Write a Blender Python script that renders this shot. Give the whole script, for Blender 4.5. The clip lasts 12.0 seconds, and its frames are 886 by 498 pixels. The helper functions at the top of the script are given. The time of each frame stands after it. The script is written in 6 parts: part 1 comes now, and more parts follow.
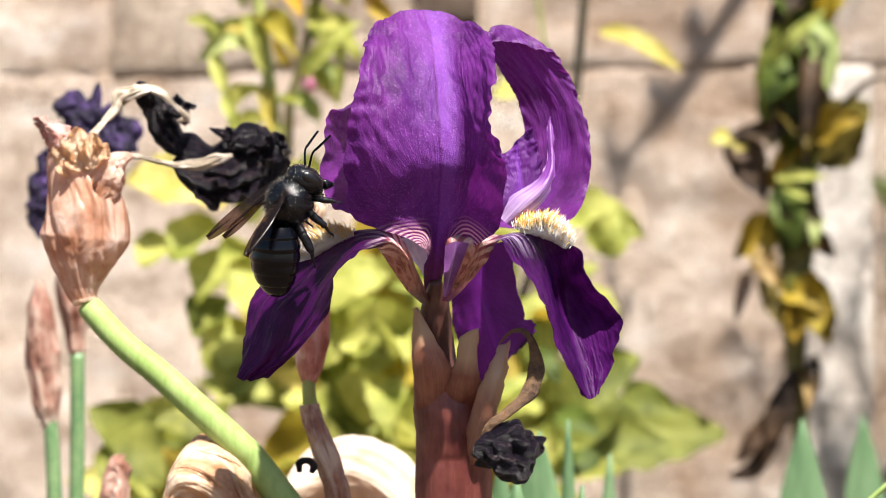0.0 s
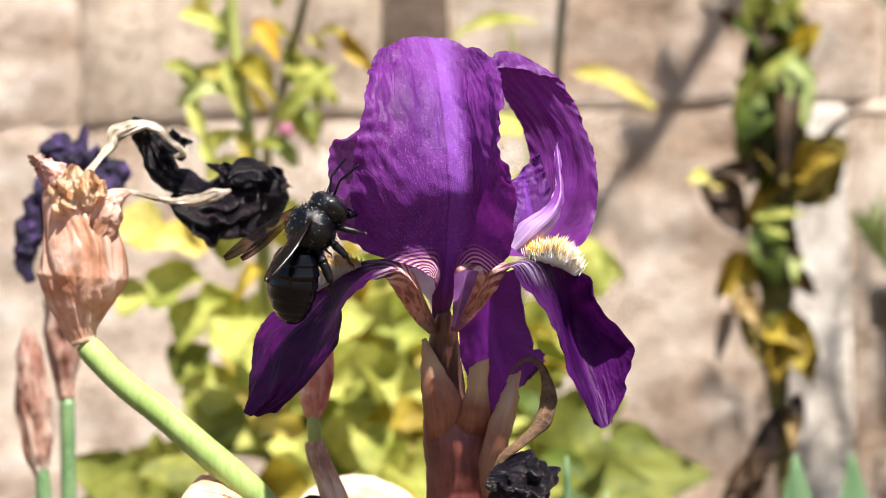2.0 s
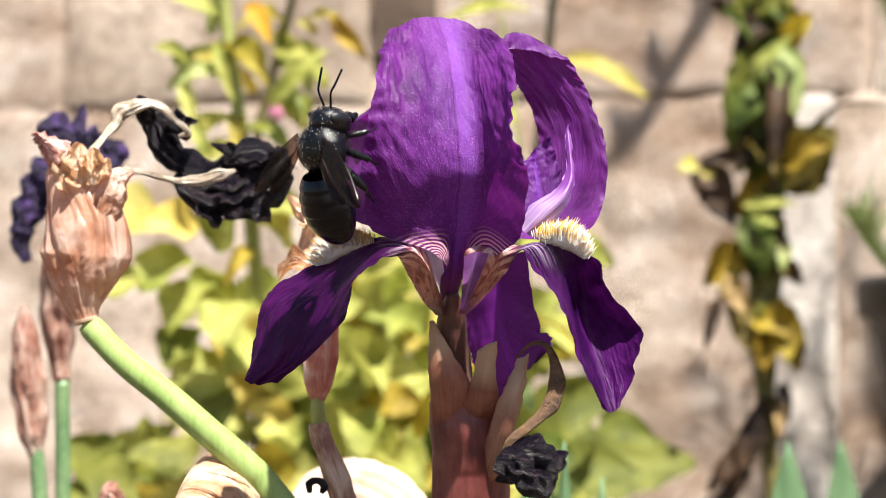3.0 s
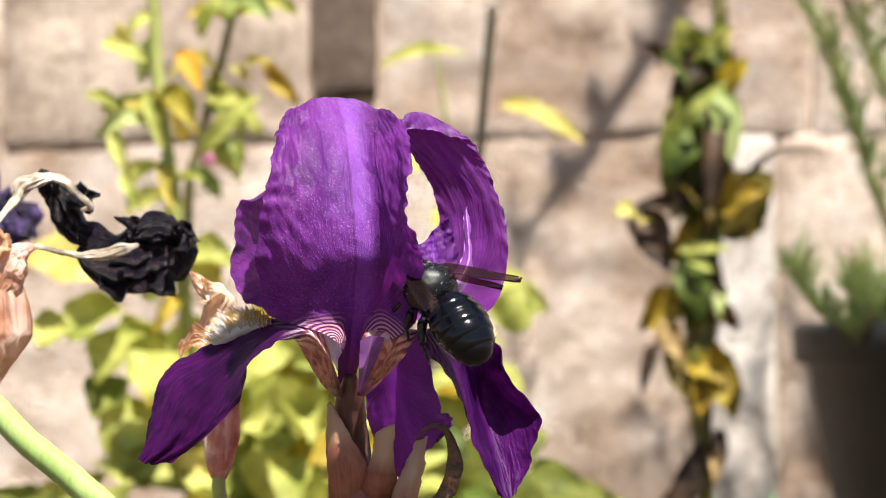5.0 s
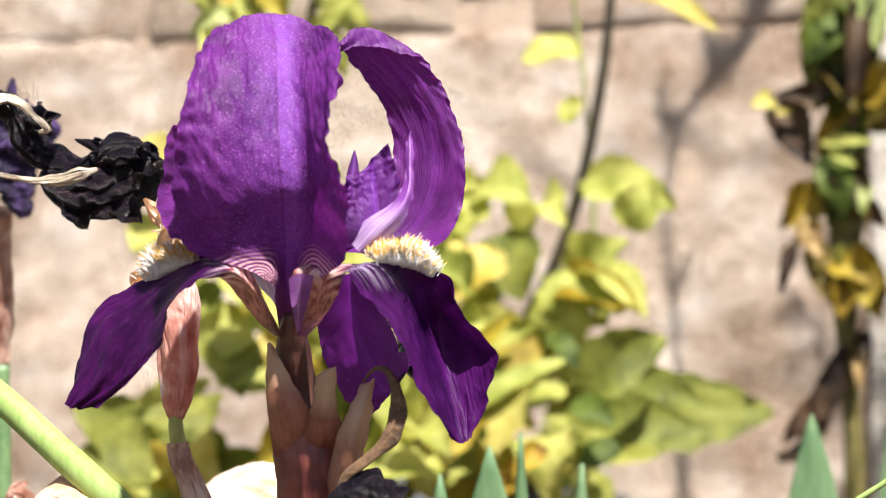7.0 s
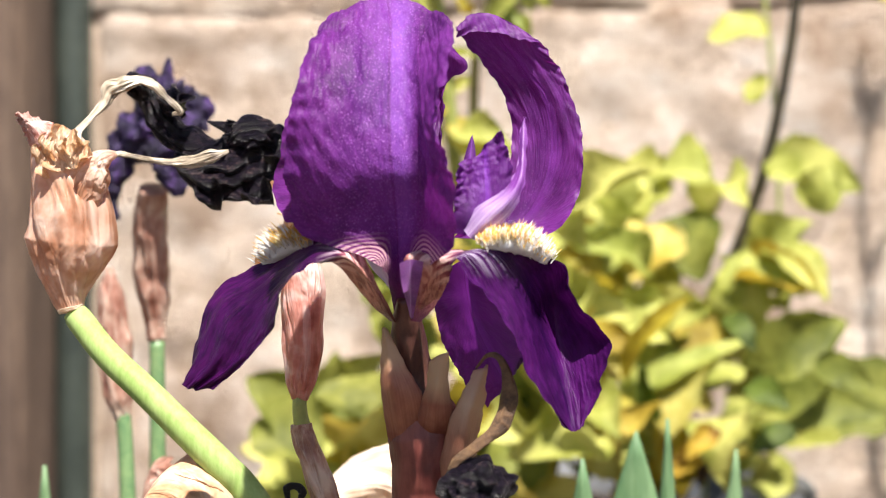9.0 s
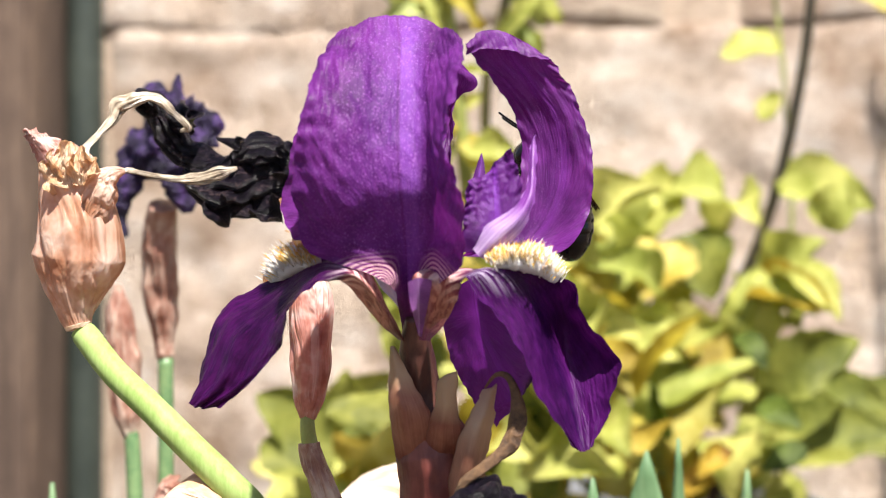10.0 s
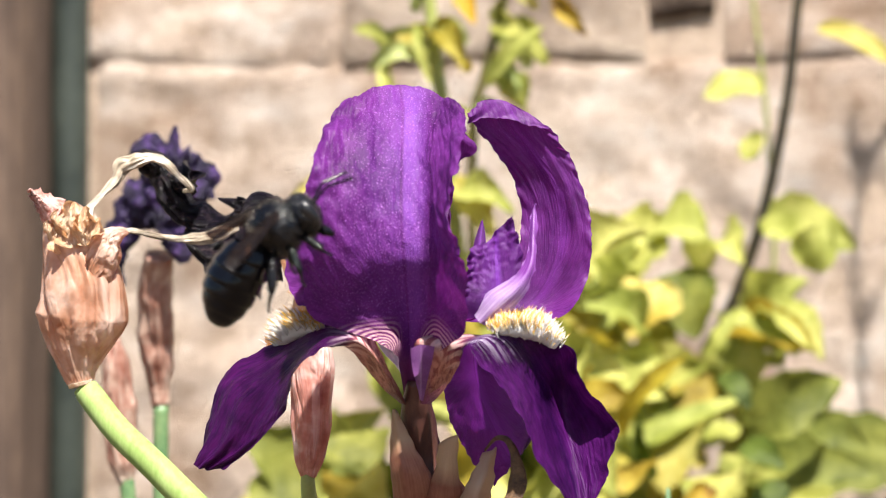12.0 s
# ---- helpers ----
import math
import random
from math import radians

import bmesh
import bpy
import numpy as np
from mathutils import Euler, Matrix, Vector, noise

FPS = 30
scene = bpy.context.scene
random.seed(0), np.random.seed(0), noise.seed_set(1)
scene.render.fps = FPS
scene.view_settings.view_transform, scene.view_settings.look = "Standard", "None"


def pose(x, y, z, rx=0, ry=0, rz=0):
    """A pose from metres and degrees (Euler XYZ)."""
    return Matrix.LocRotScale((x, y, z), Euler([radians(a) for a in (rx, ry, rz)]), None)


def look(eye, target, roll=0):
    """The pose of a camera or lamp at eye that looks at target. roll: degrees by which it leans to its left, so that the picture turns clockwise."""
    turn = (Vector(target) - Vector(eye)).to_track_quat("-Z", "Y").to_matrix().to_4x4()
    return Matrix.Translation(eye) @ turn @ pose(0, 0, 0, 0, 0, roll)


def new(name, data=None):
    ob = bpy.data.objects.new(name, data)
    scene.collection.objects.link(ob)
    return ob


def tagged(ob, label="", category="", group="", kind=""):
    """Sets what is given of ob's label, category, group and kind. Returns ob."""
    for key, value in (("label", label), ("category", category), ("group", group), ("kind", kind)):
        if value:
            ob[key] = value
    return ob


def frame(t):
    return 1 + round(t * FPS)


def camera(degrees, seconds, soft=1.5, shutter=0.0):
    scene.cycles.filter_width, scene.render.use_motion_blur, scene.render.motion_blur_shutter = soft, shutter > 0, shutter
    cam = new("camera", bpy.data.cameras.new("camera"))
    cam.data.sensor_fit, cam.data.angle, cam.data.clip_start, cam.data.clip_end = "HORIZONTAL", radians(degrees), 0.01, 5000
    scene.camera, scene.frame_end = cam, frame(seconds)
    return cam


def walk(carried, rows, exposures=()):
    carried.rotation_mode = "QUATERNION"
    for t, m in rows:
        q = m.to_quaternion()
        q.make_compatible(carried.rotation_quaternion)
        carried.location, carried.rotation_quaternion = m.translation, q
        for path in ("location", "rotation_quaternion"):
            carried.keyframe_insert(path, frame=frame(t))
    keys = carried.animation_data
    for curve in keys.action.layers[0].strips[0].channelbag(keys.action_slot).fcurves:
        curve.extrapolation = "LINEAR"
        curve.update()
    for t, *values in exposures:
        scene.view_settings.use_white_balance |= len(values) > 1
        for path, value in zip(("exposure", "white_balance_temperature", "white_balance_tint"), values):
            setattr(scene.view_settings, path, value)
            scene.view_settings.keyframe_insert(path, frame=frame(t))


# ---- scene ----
cam = camera(20.81, 12.0, 0.85, 0.1)
PATH = [
    (0, (0.08324, -0.57662, 0.30508), (-0.2035, 1.4024, 0.3380), 0.11),
    (0.5, (0.08288, -0.57789, 0.30757), (-0.2017, 1.4013, 0.3492), 0.15),
    (1, (0.08174, -0.57805, 0.30723), (-0.1753, 1.4049, 0.3491), -0.16),
    (1.5, (0.07309, -0.57564, 0.30293), (-0.1725, 1.4084, 0.3596), -0.81),
    (2, (0.06938, -0.56973, 0.29876), (-0.1788, 1.4132, 0.3791), -1.05),
    (2.5, (0.06645, -0.57468, 0.29915), (-0.1692, 1.4102, 0.3683), -0.47),
    (3, (0.06017, -0.56756, 0.29724), (-0.1643, 1.4185, 0.3685), -0.51),
    (3.5, (0.06992, -0.56098, 0.30643), (-0.1503, 1.4247, 0.3982), -0.77),
    (3.7, (0.07810, -0.55928, 0.31427), (-0.1393, 1.4263, 0.4146), -0.69),
    (5.3, (0.07573, -0.56327, 0.31302), (-0.1170, 1.4263, 0.3798), -0.31),
    (5.5, (0.07919, -0.56171, 0.31629), (-0.1223, 1.4277, 0.3581), 0.22),
    (5.9, (0.09525, -0.54198, 0.32330), (-0.0718, 1.4508, 0.3521), 0.42),
    (6, (0.09721, -0.53917, 0.32138), (-0.0892, 1.4520, 0.3393), 0.07),
    (6.2, (0.10289, -0.52995, 0.32075), (-0.1351, 1.4558, 0.3328), 0.07),
    (6.5, (0.12257, -0.52473, 0.32560), (-0.1957, 1.4498, 0.3150), 0.08),
    (7, (0.14092, -0.50823, 0.32669), (-0.2798, 1.4469, 0.3033), -0.63),
    (7.5, (0.15135, -0.49893, 0.32584), (-0.3466, 1.4380, 0.3044), -1.05),
    (7.7, (0.15357, -0.50027, 0.32914), (-0.3659, 1.4309, 0.3017), -0.99),
    (9.5, (0.16760, -0.49973, 0.32979), (-0.4520, 1.4013, 0.2827), 0.09),
    (10, (0.16571, -0.49646, 0.33022), (-0.4546, 1.4046, 0.2973), 0.13),
    (10.5, (0.16800, -0.50161, 0.33926), (-0.4415, 1.4030, 0.3107), 0.45),
    (11, (0.16525, -0.50524, 0.34147), (-0.4346, 1.4026, 0.3254), 0.38),
    (11.5, (0.16434, -0.50554, 0.34188), (-0.4355, 1.4024, 0.3316), 0.40),
    (11.8, (0.16299, -0.50731, 0.34066), (-0.4375, 1.4003, 0.3246), 0.19),
    (12, (0.16266, -0.50736, 0.34148), (-0.4363, 1.4007, 0.3206), 0.35),
]
walk(cam, [(t, look(eye, target, roll)) for t, eye, target, roll in PATH])
cam.data.dof.use_dof = True
cam.data.dof.focus_distance = 0.55
cam.data.dof.aperture_fstop = 20.0

# ---- light: high sun from the front right, clear sky ----
TO_SUN = Vector((0.27, -0.40, 0.87)).normalized()
world = bpy.data.worlds.new("sky")
scene.world = world
world.use_nodes = True
wn = world.node_tree.nodes
sky = wn.new("ShaderNodeTexSky")
sky.sky_type, sky.sun_disc = "NISHITA", False
sky.sun_elevation = math.asin(TO_SUN.z)
sky.sun_rotation = math.atan2(TO_SUN.x, TO_SUN.y)
world.node_tree.links.new(sky.outputs[0], wn["Background"].inputs[0])
wn["Background"].inputs[1].default_value = 0.055
sun_data = bpy.data.lights.new("sun", "SUN")
sun_data.energy, sun_data.angle, sun_data.color = 5.0, radians(1.0), (1.0, 0.93, 0.865)
sun = new("sun", sun_data)
sun.matrix_world = look(TO_SUN * 3, (0, 0, 0))
scene.view_settings.exposure = 1.42


# ---- materials ----
def shader(name):
    m = bpy.data.materials.new(name)
    m.use_nodes = True
    nt = m.node_tree
    return m, nt, nt.nodes["Principled BSDF"]


def node(nt, kind, **values):
    n = nt.nodes.new(kind)
    for key, value in values.items():
        n.inputs[key.replace("_", " ")].default_value = value
    return n


def ramp(nt, fac, stops):
    n = nt.nodes.new("ShaderNodeValToRGB")
    e = n.color_ramp.elements
    while len(e) < len(stops):
        e.new(0.5)
    for slot, (at, colour) in zip(e, stops):
        slot.position, slot.color = at, (*colour, 1)
    nt.links.new(fac, n.inputs[0])
    return n.outputs[0]


def mixed(nt, kind, a, b, fac):
    n = nt.nodes.new("ShaderNodeMix")
    n.data_type, n.blend_type = "RGBA", kind
    for slot, value in ((0, fac), (6, a), (7, b)):
        if isinstance(value, bpy.types.NodeSocket):
            nt.links.new(value, n.inputs[slot])
        else:
            n.inputs[slot].default_value = value if slot == 0 else (*value, 1)
    return n.outputs[2]


def where(nt, kind, scale, turn=0.0):
    co = nt.nodes.new("ShaderNodeTexCoord")
    mp = nt.nodes.new("ShaderNodeMapping")
    mp.inputs["Scale"].default_value = scale
    mp.inputs["Rotation"].default_value = (0, 0, radians(turn))
    nt.links.new(co.outputs[kind], mp.inputs[0])
    return mp.outputs[0]


def noisy(nt, vector, scale, detail=5.0, rough=0.6, distort=0.0):
    n = node(nt, "ShaderNodeTexNoise", Scale=scale, Detail=detail, Roughness=rough, Distortion=distort)
    nt.links.new(vector, n.inputs["Vector"])
    return n.outputs["Fac"]


def fanned(nt, foot, across, along):
    """Coordinates that fan out from the foot of a petal: the angle from its rib, the distance up it."""
    co = nt.nodes.new("ShaderNodeTexCoord")
    mp = nt.nodes.new("ShaderNodeMapping")
    mp.inputs["Location"].default_value = (-0.30, -foot, 0)
    mp.inputs["Scale"].default_value = (0.6, 1, 0)
    nt.links.new(co.outputs["UV"], mp.inputs[0])
    sep = nt.nodes.new("ShaderNodeSeparateXYZ")
    nt.links.new(mp.outputs[0], sep.inputs[0])
    angle = nt.nodes.new("ShaderNodeMath")
    angle.operation = "ARCTAN2"
    nt.links.new(sep.outputs[0], angle.inputs[0])
    nt.links.new(sep.outputs[1], angle.inputs[1])
    far = nt.nodes.new("ShaderNodeVectorMath")
    far.operation = "LENGTH"
    nt.links.new(mp.outputs[0], far.inputs[0])
    both = nt.nodes.new("ShaderNodeCombineXYZ")
    for value, size, slot in ((angle.outputs[0], across, 0), (far.outputs["Value"], along, 1)):
        m = nt.nodes.new("ShaderNodeMath")
        m.operation = "MULTIPLY"
        m.inputs[1].default_value = size
        nt.links.new(value, m.inputs[0])
        nt.links.new(m.outputs[0], both.inputs[slot])
    return both.outputs[0]


def bumped(nt, bsdf, height, strength, distance, after=None):
    b = node(nt, "ShaderNodeBump", Distance=distance)
    if isinstance(strength, bpy.types.NodeSocket):
        nt.links.new(strength, b.inputs["Strength"])
    else:
        b.inputs["Strength"].default_value = strength
    nt.links.new(height, b.inputs["Height"])
    if after is not None:
        nt.links.new(after, b.inputs["Normal"])
    nt.links.new(b.outputs[0], bsdf.inputs["Normal"])
    return b.outputs[0]


def thin(nt, bsdf, colour, amount):
    """Lets part of the light through, as petals and leaves do."""
    tr = nt.nodes.new("ShaderNodeBsdfTranslucent")
    if isinstance(colour, bpy.types.NodeSocket):
        nt.links.new(colour, tr.inputs[0])
    else:
        tr.inputs[0].default_value = (*colour, 1)
    mx = nt.nodes.new("ShaderNodeMixShader")
    mx.inputs[0].default_value = amount
    nt.links.new(bsdf.outputs[0], mx.inputs[1])
    nt.links.new(tr.outputs[0], mx.inputs[2])
    nt.links.new(mx.outputs[0], nt.nodes["Material Output"].inputs[0])


def plain(name, stops, scale, rough=0.6, bump=0.3, depth=0.001, fine=6.0, stretch=(1, 1, 1), through_light=None, amount=0.35, metal=0.0, spec=0.5, random_tone=0.0, patches=None):
    """Two scales of noise for colour, a fine one for relief."""
    m, nt, bsdf = shader(name)
    v = where(nt, "Object", stretch)
    big, small = noisy(nt, v, scale), noisy(nt, v, scale * fine, 8.0, 0.7)
    both = nt.nodes.new("ShaderNodeMath")
    both.operation = "MULTIPLY_ADD"
    nt.links.new(small, both.inputs[0])
    both.inputs[1].default_value = 0.5
    half = nt.nodes.new("ShaderNodeMath")
    half.operation = "MULTIPLY"
    half.inputs[1].default_value = 0.5
    nt.links.new(big, half.inputs[0])
    nt.links.new(half.outputs[0], both.inputs[2])
    colour = ramp(nt, both.outputs[0], stops)
    if patches:
        wide = noisy(nt, where(nt, "Object", (1, 1, 1)), patches[0], 4.0, 0.55, 0.6)
        colour = mixed(nt, "MULTIPLY", colour, ramp(nt, wide, [(0.38, patches[1]), (0.48, (1.0, 0.98, 0.96)), (0.58, (1.18, 1.17, 1.15))]), 1.0)
    if random_tone:
        info = nt.nodes.new("ShaderNodeObjectInfo")
        tone = ramp(nt, info.outputs["Random"], [(0, (1 - random_tone,) * 3), (1, (1, 1, 1))])
        colour = mixed(nt, "MULTIPLY", colour, tone, 1.0)
    nt.links.new(colour, bsdf.inputs["Base Color"])
    bsdf.inputs["Roughness"].default_value, bsdf.inputs["Metallic"].default_value = rough, metal
    bsdf.inputs["Specular IOR Level"].default_value = spec
    if bump:
        bumped(nt, bsdf, small, bump, depth)
    if through_light:
        thin(nt, bsdf, through_light, amount)
    return m


def petal_material(name, deep, bright, rib, see, haft=0.0, rough=0.46, veined=False, amount=0.26, spec=0.30, gleam=0.14, rib_weight=1.0, foot=0.0, collar=False, sparkle=False):
    """Satin petal: fine creases fan out along it, a soft rib down the middle, a striped pink claw at its foot."""
    m, nt, bsdf = shader(name)
    uv = where(nt, "UV", (1, 1, 1))
    veins = noisy(nt, fanned(nt, 0.18, 34, 17), 1.0, 3.0, 0.6, 0.6)
    cloud = noisy(nt, where(nt, "Object", (1, 1, 1)), 95, 4.0, 0.6)
    crease = noisy(nt, fanned(nt, 0.18, 11, 7), 1.0, 3.0, 0.6, 0.8)
    crinkle = noisy(nt, where(nt, "Object", (1, 1, 1)), 430, 2.0, 0.5, 0.8)
    grain = noisy(nt, where(nt, "Object", (1, 1, 1)), 3300, 1.0, 0.5)
    colour = ramp(nt, veins, [(0.20, deep), (0.80, bright)])
    # dark blotches paint in the shade between lit puckers
    colour = mixed(nt, "MULTIPLY", colour, ramp(nt, cloud, [(0.38, (0.42, 0.36, 0.46)), (0.56, (1, 1, 1))]), 0.9)
    sep = nt.nodes.new("ShaderNodeSeparateXYZ")
    nt.links.new(uv, sep.inputs[0])
    k = 0.75 * rib_weight
    stripe = ((0.22, 0), (0.42, 0.35), (0.490, 0.6), (0.498, 0.15), (0.502, 0.15), (0.510, 1.1), (0.54, 1.2), (0.62, 0))
    mid = ramp(nt, sep.outputs[0], [(at, (k * w,) * 3) for at, w in stripe])
    colour = mixed(nt, "MIX", colour, rib, mixed(nt, "MULTIPLY", mid, ramp(nt, crease, [(0.3, (0.55, 0.55, 0.55)), (0.65, (1, 1, 1))]), 1.0))
    # painted glints: bright flecks mixed into the colour, densest about the rib
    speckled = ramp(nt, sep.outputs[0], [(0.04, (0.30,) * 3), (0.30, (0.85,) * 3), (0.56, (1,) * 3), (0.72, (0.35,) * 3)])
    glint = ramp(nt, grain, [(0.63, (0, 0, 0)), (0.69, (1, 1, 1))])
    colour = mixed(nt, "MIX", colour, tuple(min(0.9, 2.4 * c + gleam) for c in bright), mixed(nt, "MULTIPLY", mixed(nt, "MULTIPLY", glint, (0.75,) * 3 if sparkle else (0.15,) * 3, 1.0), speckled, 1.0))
    if veined:
        streak = noisy(nt, where(nt, "UV", (34, 2.2, 1)), 1.0, 3.0, 0.55, 1.0)
        half = ramp(nt, sep.outputs[0], [(0.40, (1, 1, 1)), (0.56, (0, 0, 0))])
        white = mixed(nt, "MULTIPLY", ramp(nt, streak, [(0.52, (0, 0, 0)), (0.60, (1, 1, 1))]), half, 1.0)
        zone = ramp(nt, sep.outputs[1], [(0.36, (0, 0, 0)), (0.40, (0.95, 0.95, 0.95)), (0.45, (0.45, 0.45, 0.45)), (0.56, (0, 0, 0))])
        colour = mixed(nt, "MIX", colour, (0.80, 0.74, 0.88), mixed(nt, "MULTIPLY", white, zone, 1.0))
    if haft:
        # dark veins that branch outwards from the midline over a pale pink ground
        fold = nt.nodes.new("ShaderNodeMath")
        fold.operation = "PINGPONG"
        fold.inputs[1].default_value = 0.5
        nt.links.new(sep.outputs[0], fold.inputs[0])
        slant = nt.nodes.new("ShaderNodeCombineXYZ")
        nt.links.new(fold.outputs[0], slant.inputs[0])
        nt.links.new(sep.outputs[1], slant.inputs[1])
        wave = node(nt, "ShaderNodeTexWave", Scale=1.0, Distortion=2.2, Detail=1.0)
        wave.inputs["Detail Scale"].default_value = 1.1
        wave.bands_direction = "DIAGONAL"
        turn = nt.nodes.new("ShaderNodeMapping")
        turn.inputs["Scale"].default_value = (2.6, 7.5, 1)
        nt.links.new(slant.outputs[0], turn.inputs[0])
        nt.links.new(turn.outputs[0], wave.inputs["Vector"])
        speck = noisy(nt, where(nt, "UV", (11, 34, 1)), 1.0, 2.0, 0.5, 0.8)
        lines = ramp(nt, wave.outputs["Fac"], [(0.20, (0.24, 0.045, 0.085)), (0.42, (0.45, 0.18, 0.19)), (0.64, (0.82, 0.56, 0.53))])
        lines = mixed(nt, "MIX", lines, ramp(nt, speck, [(0.30, (0.30, 0.09, 0.06)), (0.64, (0.58, 0.28, 0.22))]), ramp(nt, sep.outputs[1], [(0.20, (1, 1, 1)), (0.31, (0.08, 0.08, 0.08))]))
        crest = ramp(nt, wave.outputs["Fac"], [(0.50, (0.030, 0.004, 0.035)), (0.78, (0.46, 0.34, 0.42))])
        lines = mixed(nt, "MIX", lines, crest, ramp(nt, sep.outputs[1], [(0.33, (0, 0, 0)), (0.38, (0.9, 0.9, 0.9))]))
        low = ramp(nt, sep.outputs[1], [(0.0, (1, 1, 1)), (haft * 0.72, (1, 1, 1)), (haft, (0, 0, 0))])
        edge = ramp(nt, speck, [(0.35, (0.75, 0.75, 0.75)), (0.5, (1, 1, 1))])
        colour = mixed(nt, "MIX", colour, lines, mixed(nt, "MULTIPLY", low, edge, 1.0))
    if collar:
        # brownish rings over the hafts, on a pink ground
        fold = nt.nodes.new("ShaderNodeMath")
        fold.operation = "PINGPONG"
        fold.inputs[1].default_value = 0.5
        nt.links.new(sep.outputs[0], fold.inputs[0])
        slant = nt.nodes.new("ShaderNodeCombineXYZ")
        nt.links.new(fold.outputs[0], slant.inputs[0])
        nt.links.new(sep.outputs[1], slant.inputs[1])
        turn = nt.nodes.new("ShaderNodeMapping")
        turn.inputs["Scale"].default_value = (0.20, 1, 1)
        turn.inputs["Location"].default_value = (0, -0.235, 0)
        nt.links.new(slant.outputs[0], turn.inputs[0])
        wave = node(nt, "ShaderNodeTexWave", Scale=30.0, Distortion=1.2, Detail=2.0)
        wave.wave_type, wave.rings_direction = "RINGS", "SPHERICAL"
        nt.links.new(turn.outputs[0], wave.inputs["Vector"])
        out = nt.nodes.new("ShaderNodeVectorMath")
        out.operation = "LENGTH"
        nt.links.new(turn.outputs[0], out.inputs[0])
        lines = ramp(nt, wave.outputs["Fac"], [(0.34, (0.12, 0.012, 0.09)), (0.72, (0.66, 0.40, 0.42))])
        level = ramp(nt, out.outputs["Value"], [(0.0, (0.9, 0.9, 0.9)), (0.055, (0.85, 0.85, 0.85)), (0.095, (0, 0, 0))])
        beside = ramp(nt, fold.outputs[0], [(0.0, (1, 1, 1)), (0.34, (1, 1, 1)), (0.42, (0, 0, 0))])
        colour = mixed(nt, "MIX", colour, lines, mixed(nt, "MULTIPLY", level, beside, 1.0))
    if foot:
        colour = mixed(nt, "MIX", colour, (0.09, 0.035, 0.03), ramp(nt, sep.outputs[1], [(0.0, (1, 1, 1)), (foot * 0.4, (0.85, 0.85, 0.85)), (foot, (0, 0, 0))]))
    nt.links.new(colour, bsdf.inputs["Base Color"])
    bsdf.inputs["Roughness"].default_value = rough
    bsdf.inputs["Specular IOR Level"].default_value = spec
    first = bumped(nt, bsdf, veins, 0.30, 0.0010)
    second = bumped(nt, bsdf, crease, 0.34, 0.0022, first)
    third = bumped(nt, bsdf, crinkle, 0.07, 0.0008, second)
    bumped(nt, bsdf, grain, speckled if sparkle else 0.25, 0.00022, third)
    thin(nt, bsdf, mixed(nt, "MIX", colour, see, 0.6 if not haft else 0.25), amount)
    return m


DEEP, FULL = (0.066, 0.008, 0.104), (0.162, 0.026, 0.222)
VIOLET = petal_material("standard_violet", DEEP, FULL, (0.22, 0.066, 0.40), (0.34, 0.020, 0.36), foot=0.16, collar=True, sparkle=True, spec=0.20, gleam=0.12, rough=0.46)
VIOLET_BACK_UP = petal_material("back_standard_violet", DEEP, FULL, (0.21, 0.035, 0.34), (0.42, 0.016, 0.40), rib_weight=0.0)
VIOLET_ARCH = petal_material("arching_violet", DEEP, FULL, (0.21, 0.035, 0.34), (0.42, 0.016, 0.40), rib_weight=0.5)
VIOLET_BACK = petal_material("back_fall_violet", (0.070, 0.010, 0.125), (0.13, 0.022, 0.20), (0.2, 0.04, 0.4), (0.34, 0.03, 0.48), amount=0.30)
VIOLET_DARK = petal_material("fall_violet", (0.013, 0.0012, 0.025), (0.066, 0.005, 0.076), (0.020, 0.002, 0.036), (0.24, 0.008, 0.28), 0.47, 0.38, False, 0.14, 0.16, 0.006, 0.0, 0.12)
# the near-black rib colour paints shade down this petal's fold
VIOLET_VEINED = petal_material("veined_fall_violet", (0.020, 0.0018, 0.036), (0.080, 0.008, 0.112), (0.010, 0.001, 0.028), (0.24, 0.008, 0.30), 0.38, 0.42, True, 0.13, 0.12, 0.008, 1.0, 0.12)
LILAC = petal_material("style_lilac", (0.22, 0.05, 0.36), (0.40, 0.17, 0.56), (0.55, 0.34, 0.74), (0.65, 0.25, 0.8), rough=0.35)
PALE_STYLE = petal_material("style_pale", (0.76, 0.64, 0.78), (0.90, 0.84, 0.90), (0.9, 0.88, 0.92), (0.9, 0.8, 0.9), amount=0.5)


def style_material():
    """Pale lilac below, violet towards the curled tip."""
    m, nt, bsdf = shader("style_arm_skin")
    sep = nt.nodes.new("ShaderNodeSeparateXYZ")
    nt.links.new(where(nt, "UV", (1, 1, 1)), sep.inputs[0])
    streak = noisy(nt, where(nt, "UV", (14, 2.5, 1)), 1.0, 3.0, 0.6, 0.5)
    pale = ramp(nt, streak, [(0.35, (0.34, 0.16, 0.48)), (0.62, (0.62, 0.47, 0.72))])
    colour = mixed(nt, "MIX", pale, ramp(nt, streak, [(0.35, (0.13, 0.02, 0.20)), (0.65, (0.30, 0.09, 0.42))]), ramp(nt, sep.outputs[1], [(0.24, (0.0, 0.0, 0.0)), (0.42, (1, 1, 1))]))
    nt.links.new(colour, bsdf.inputs["Base Color"])
    bsdf.inputs["Roughness"].default_value = 0.4
    bumped(nt, bsdf, streak, 0.3, 0.0006)
    thin(nt, bsdf, colour, 0.3)
    return m


STYLE = style_material()


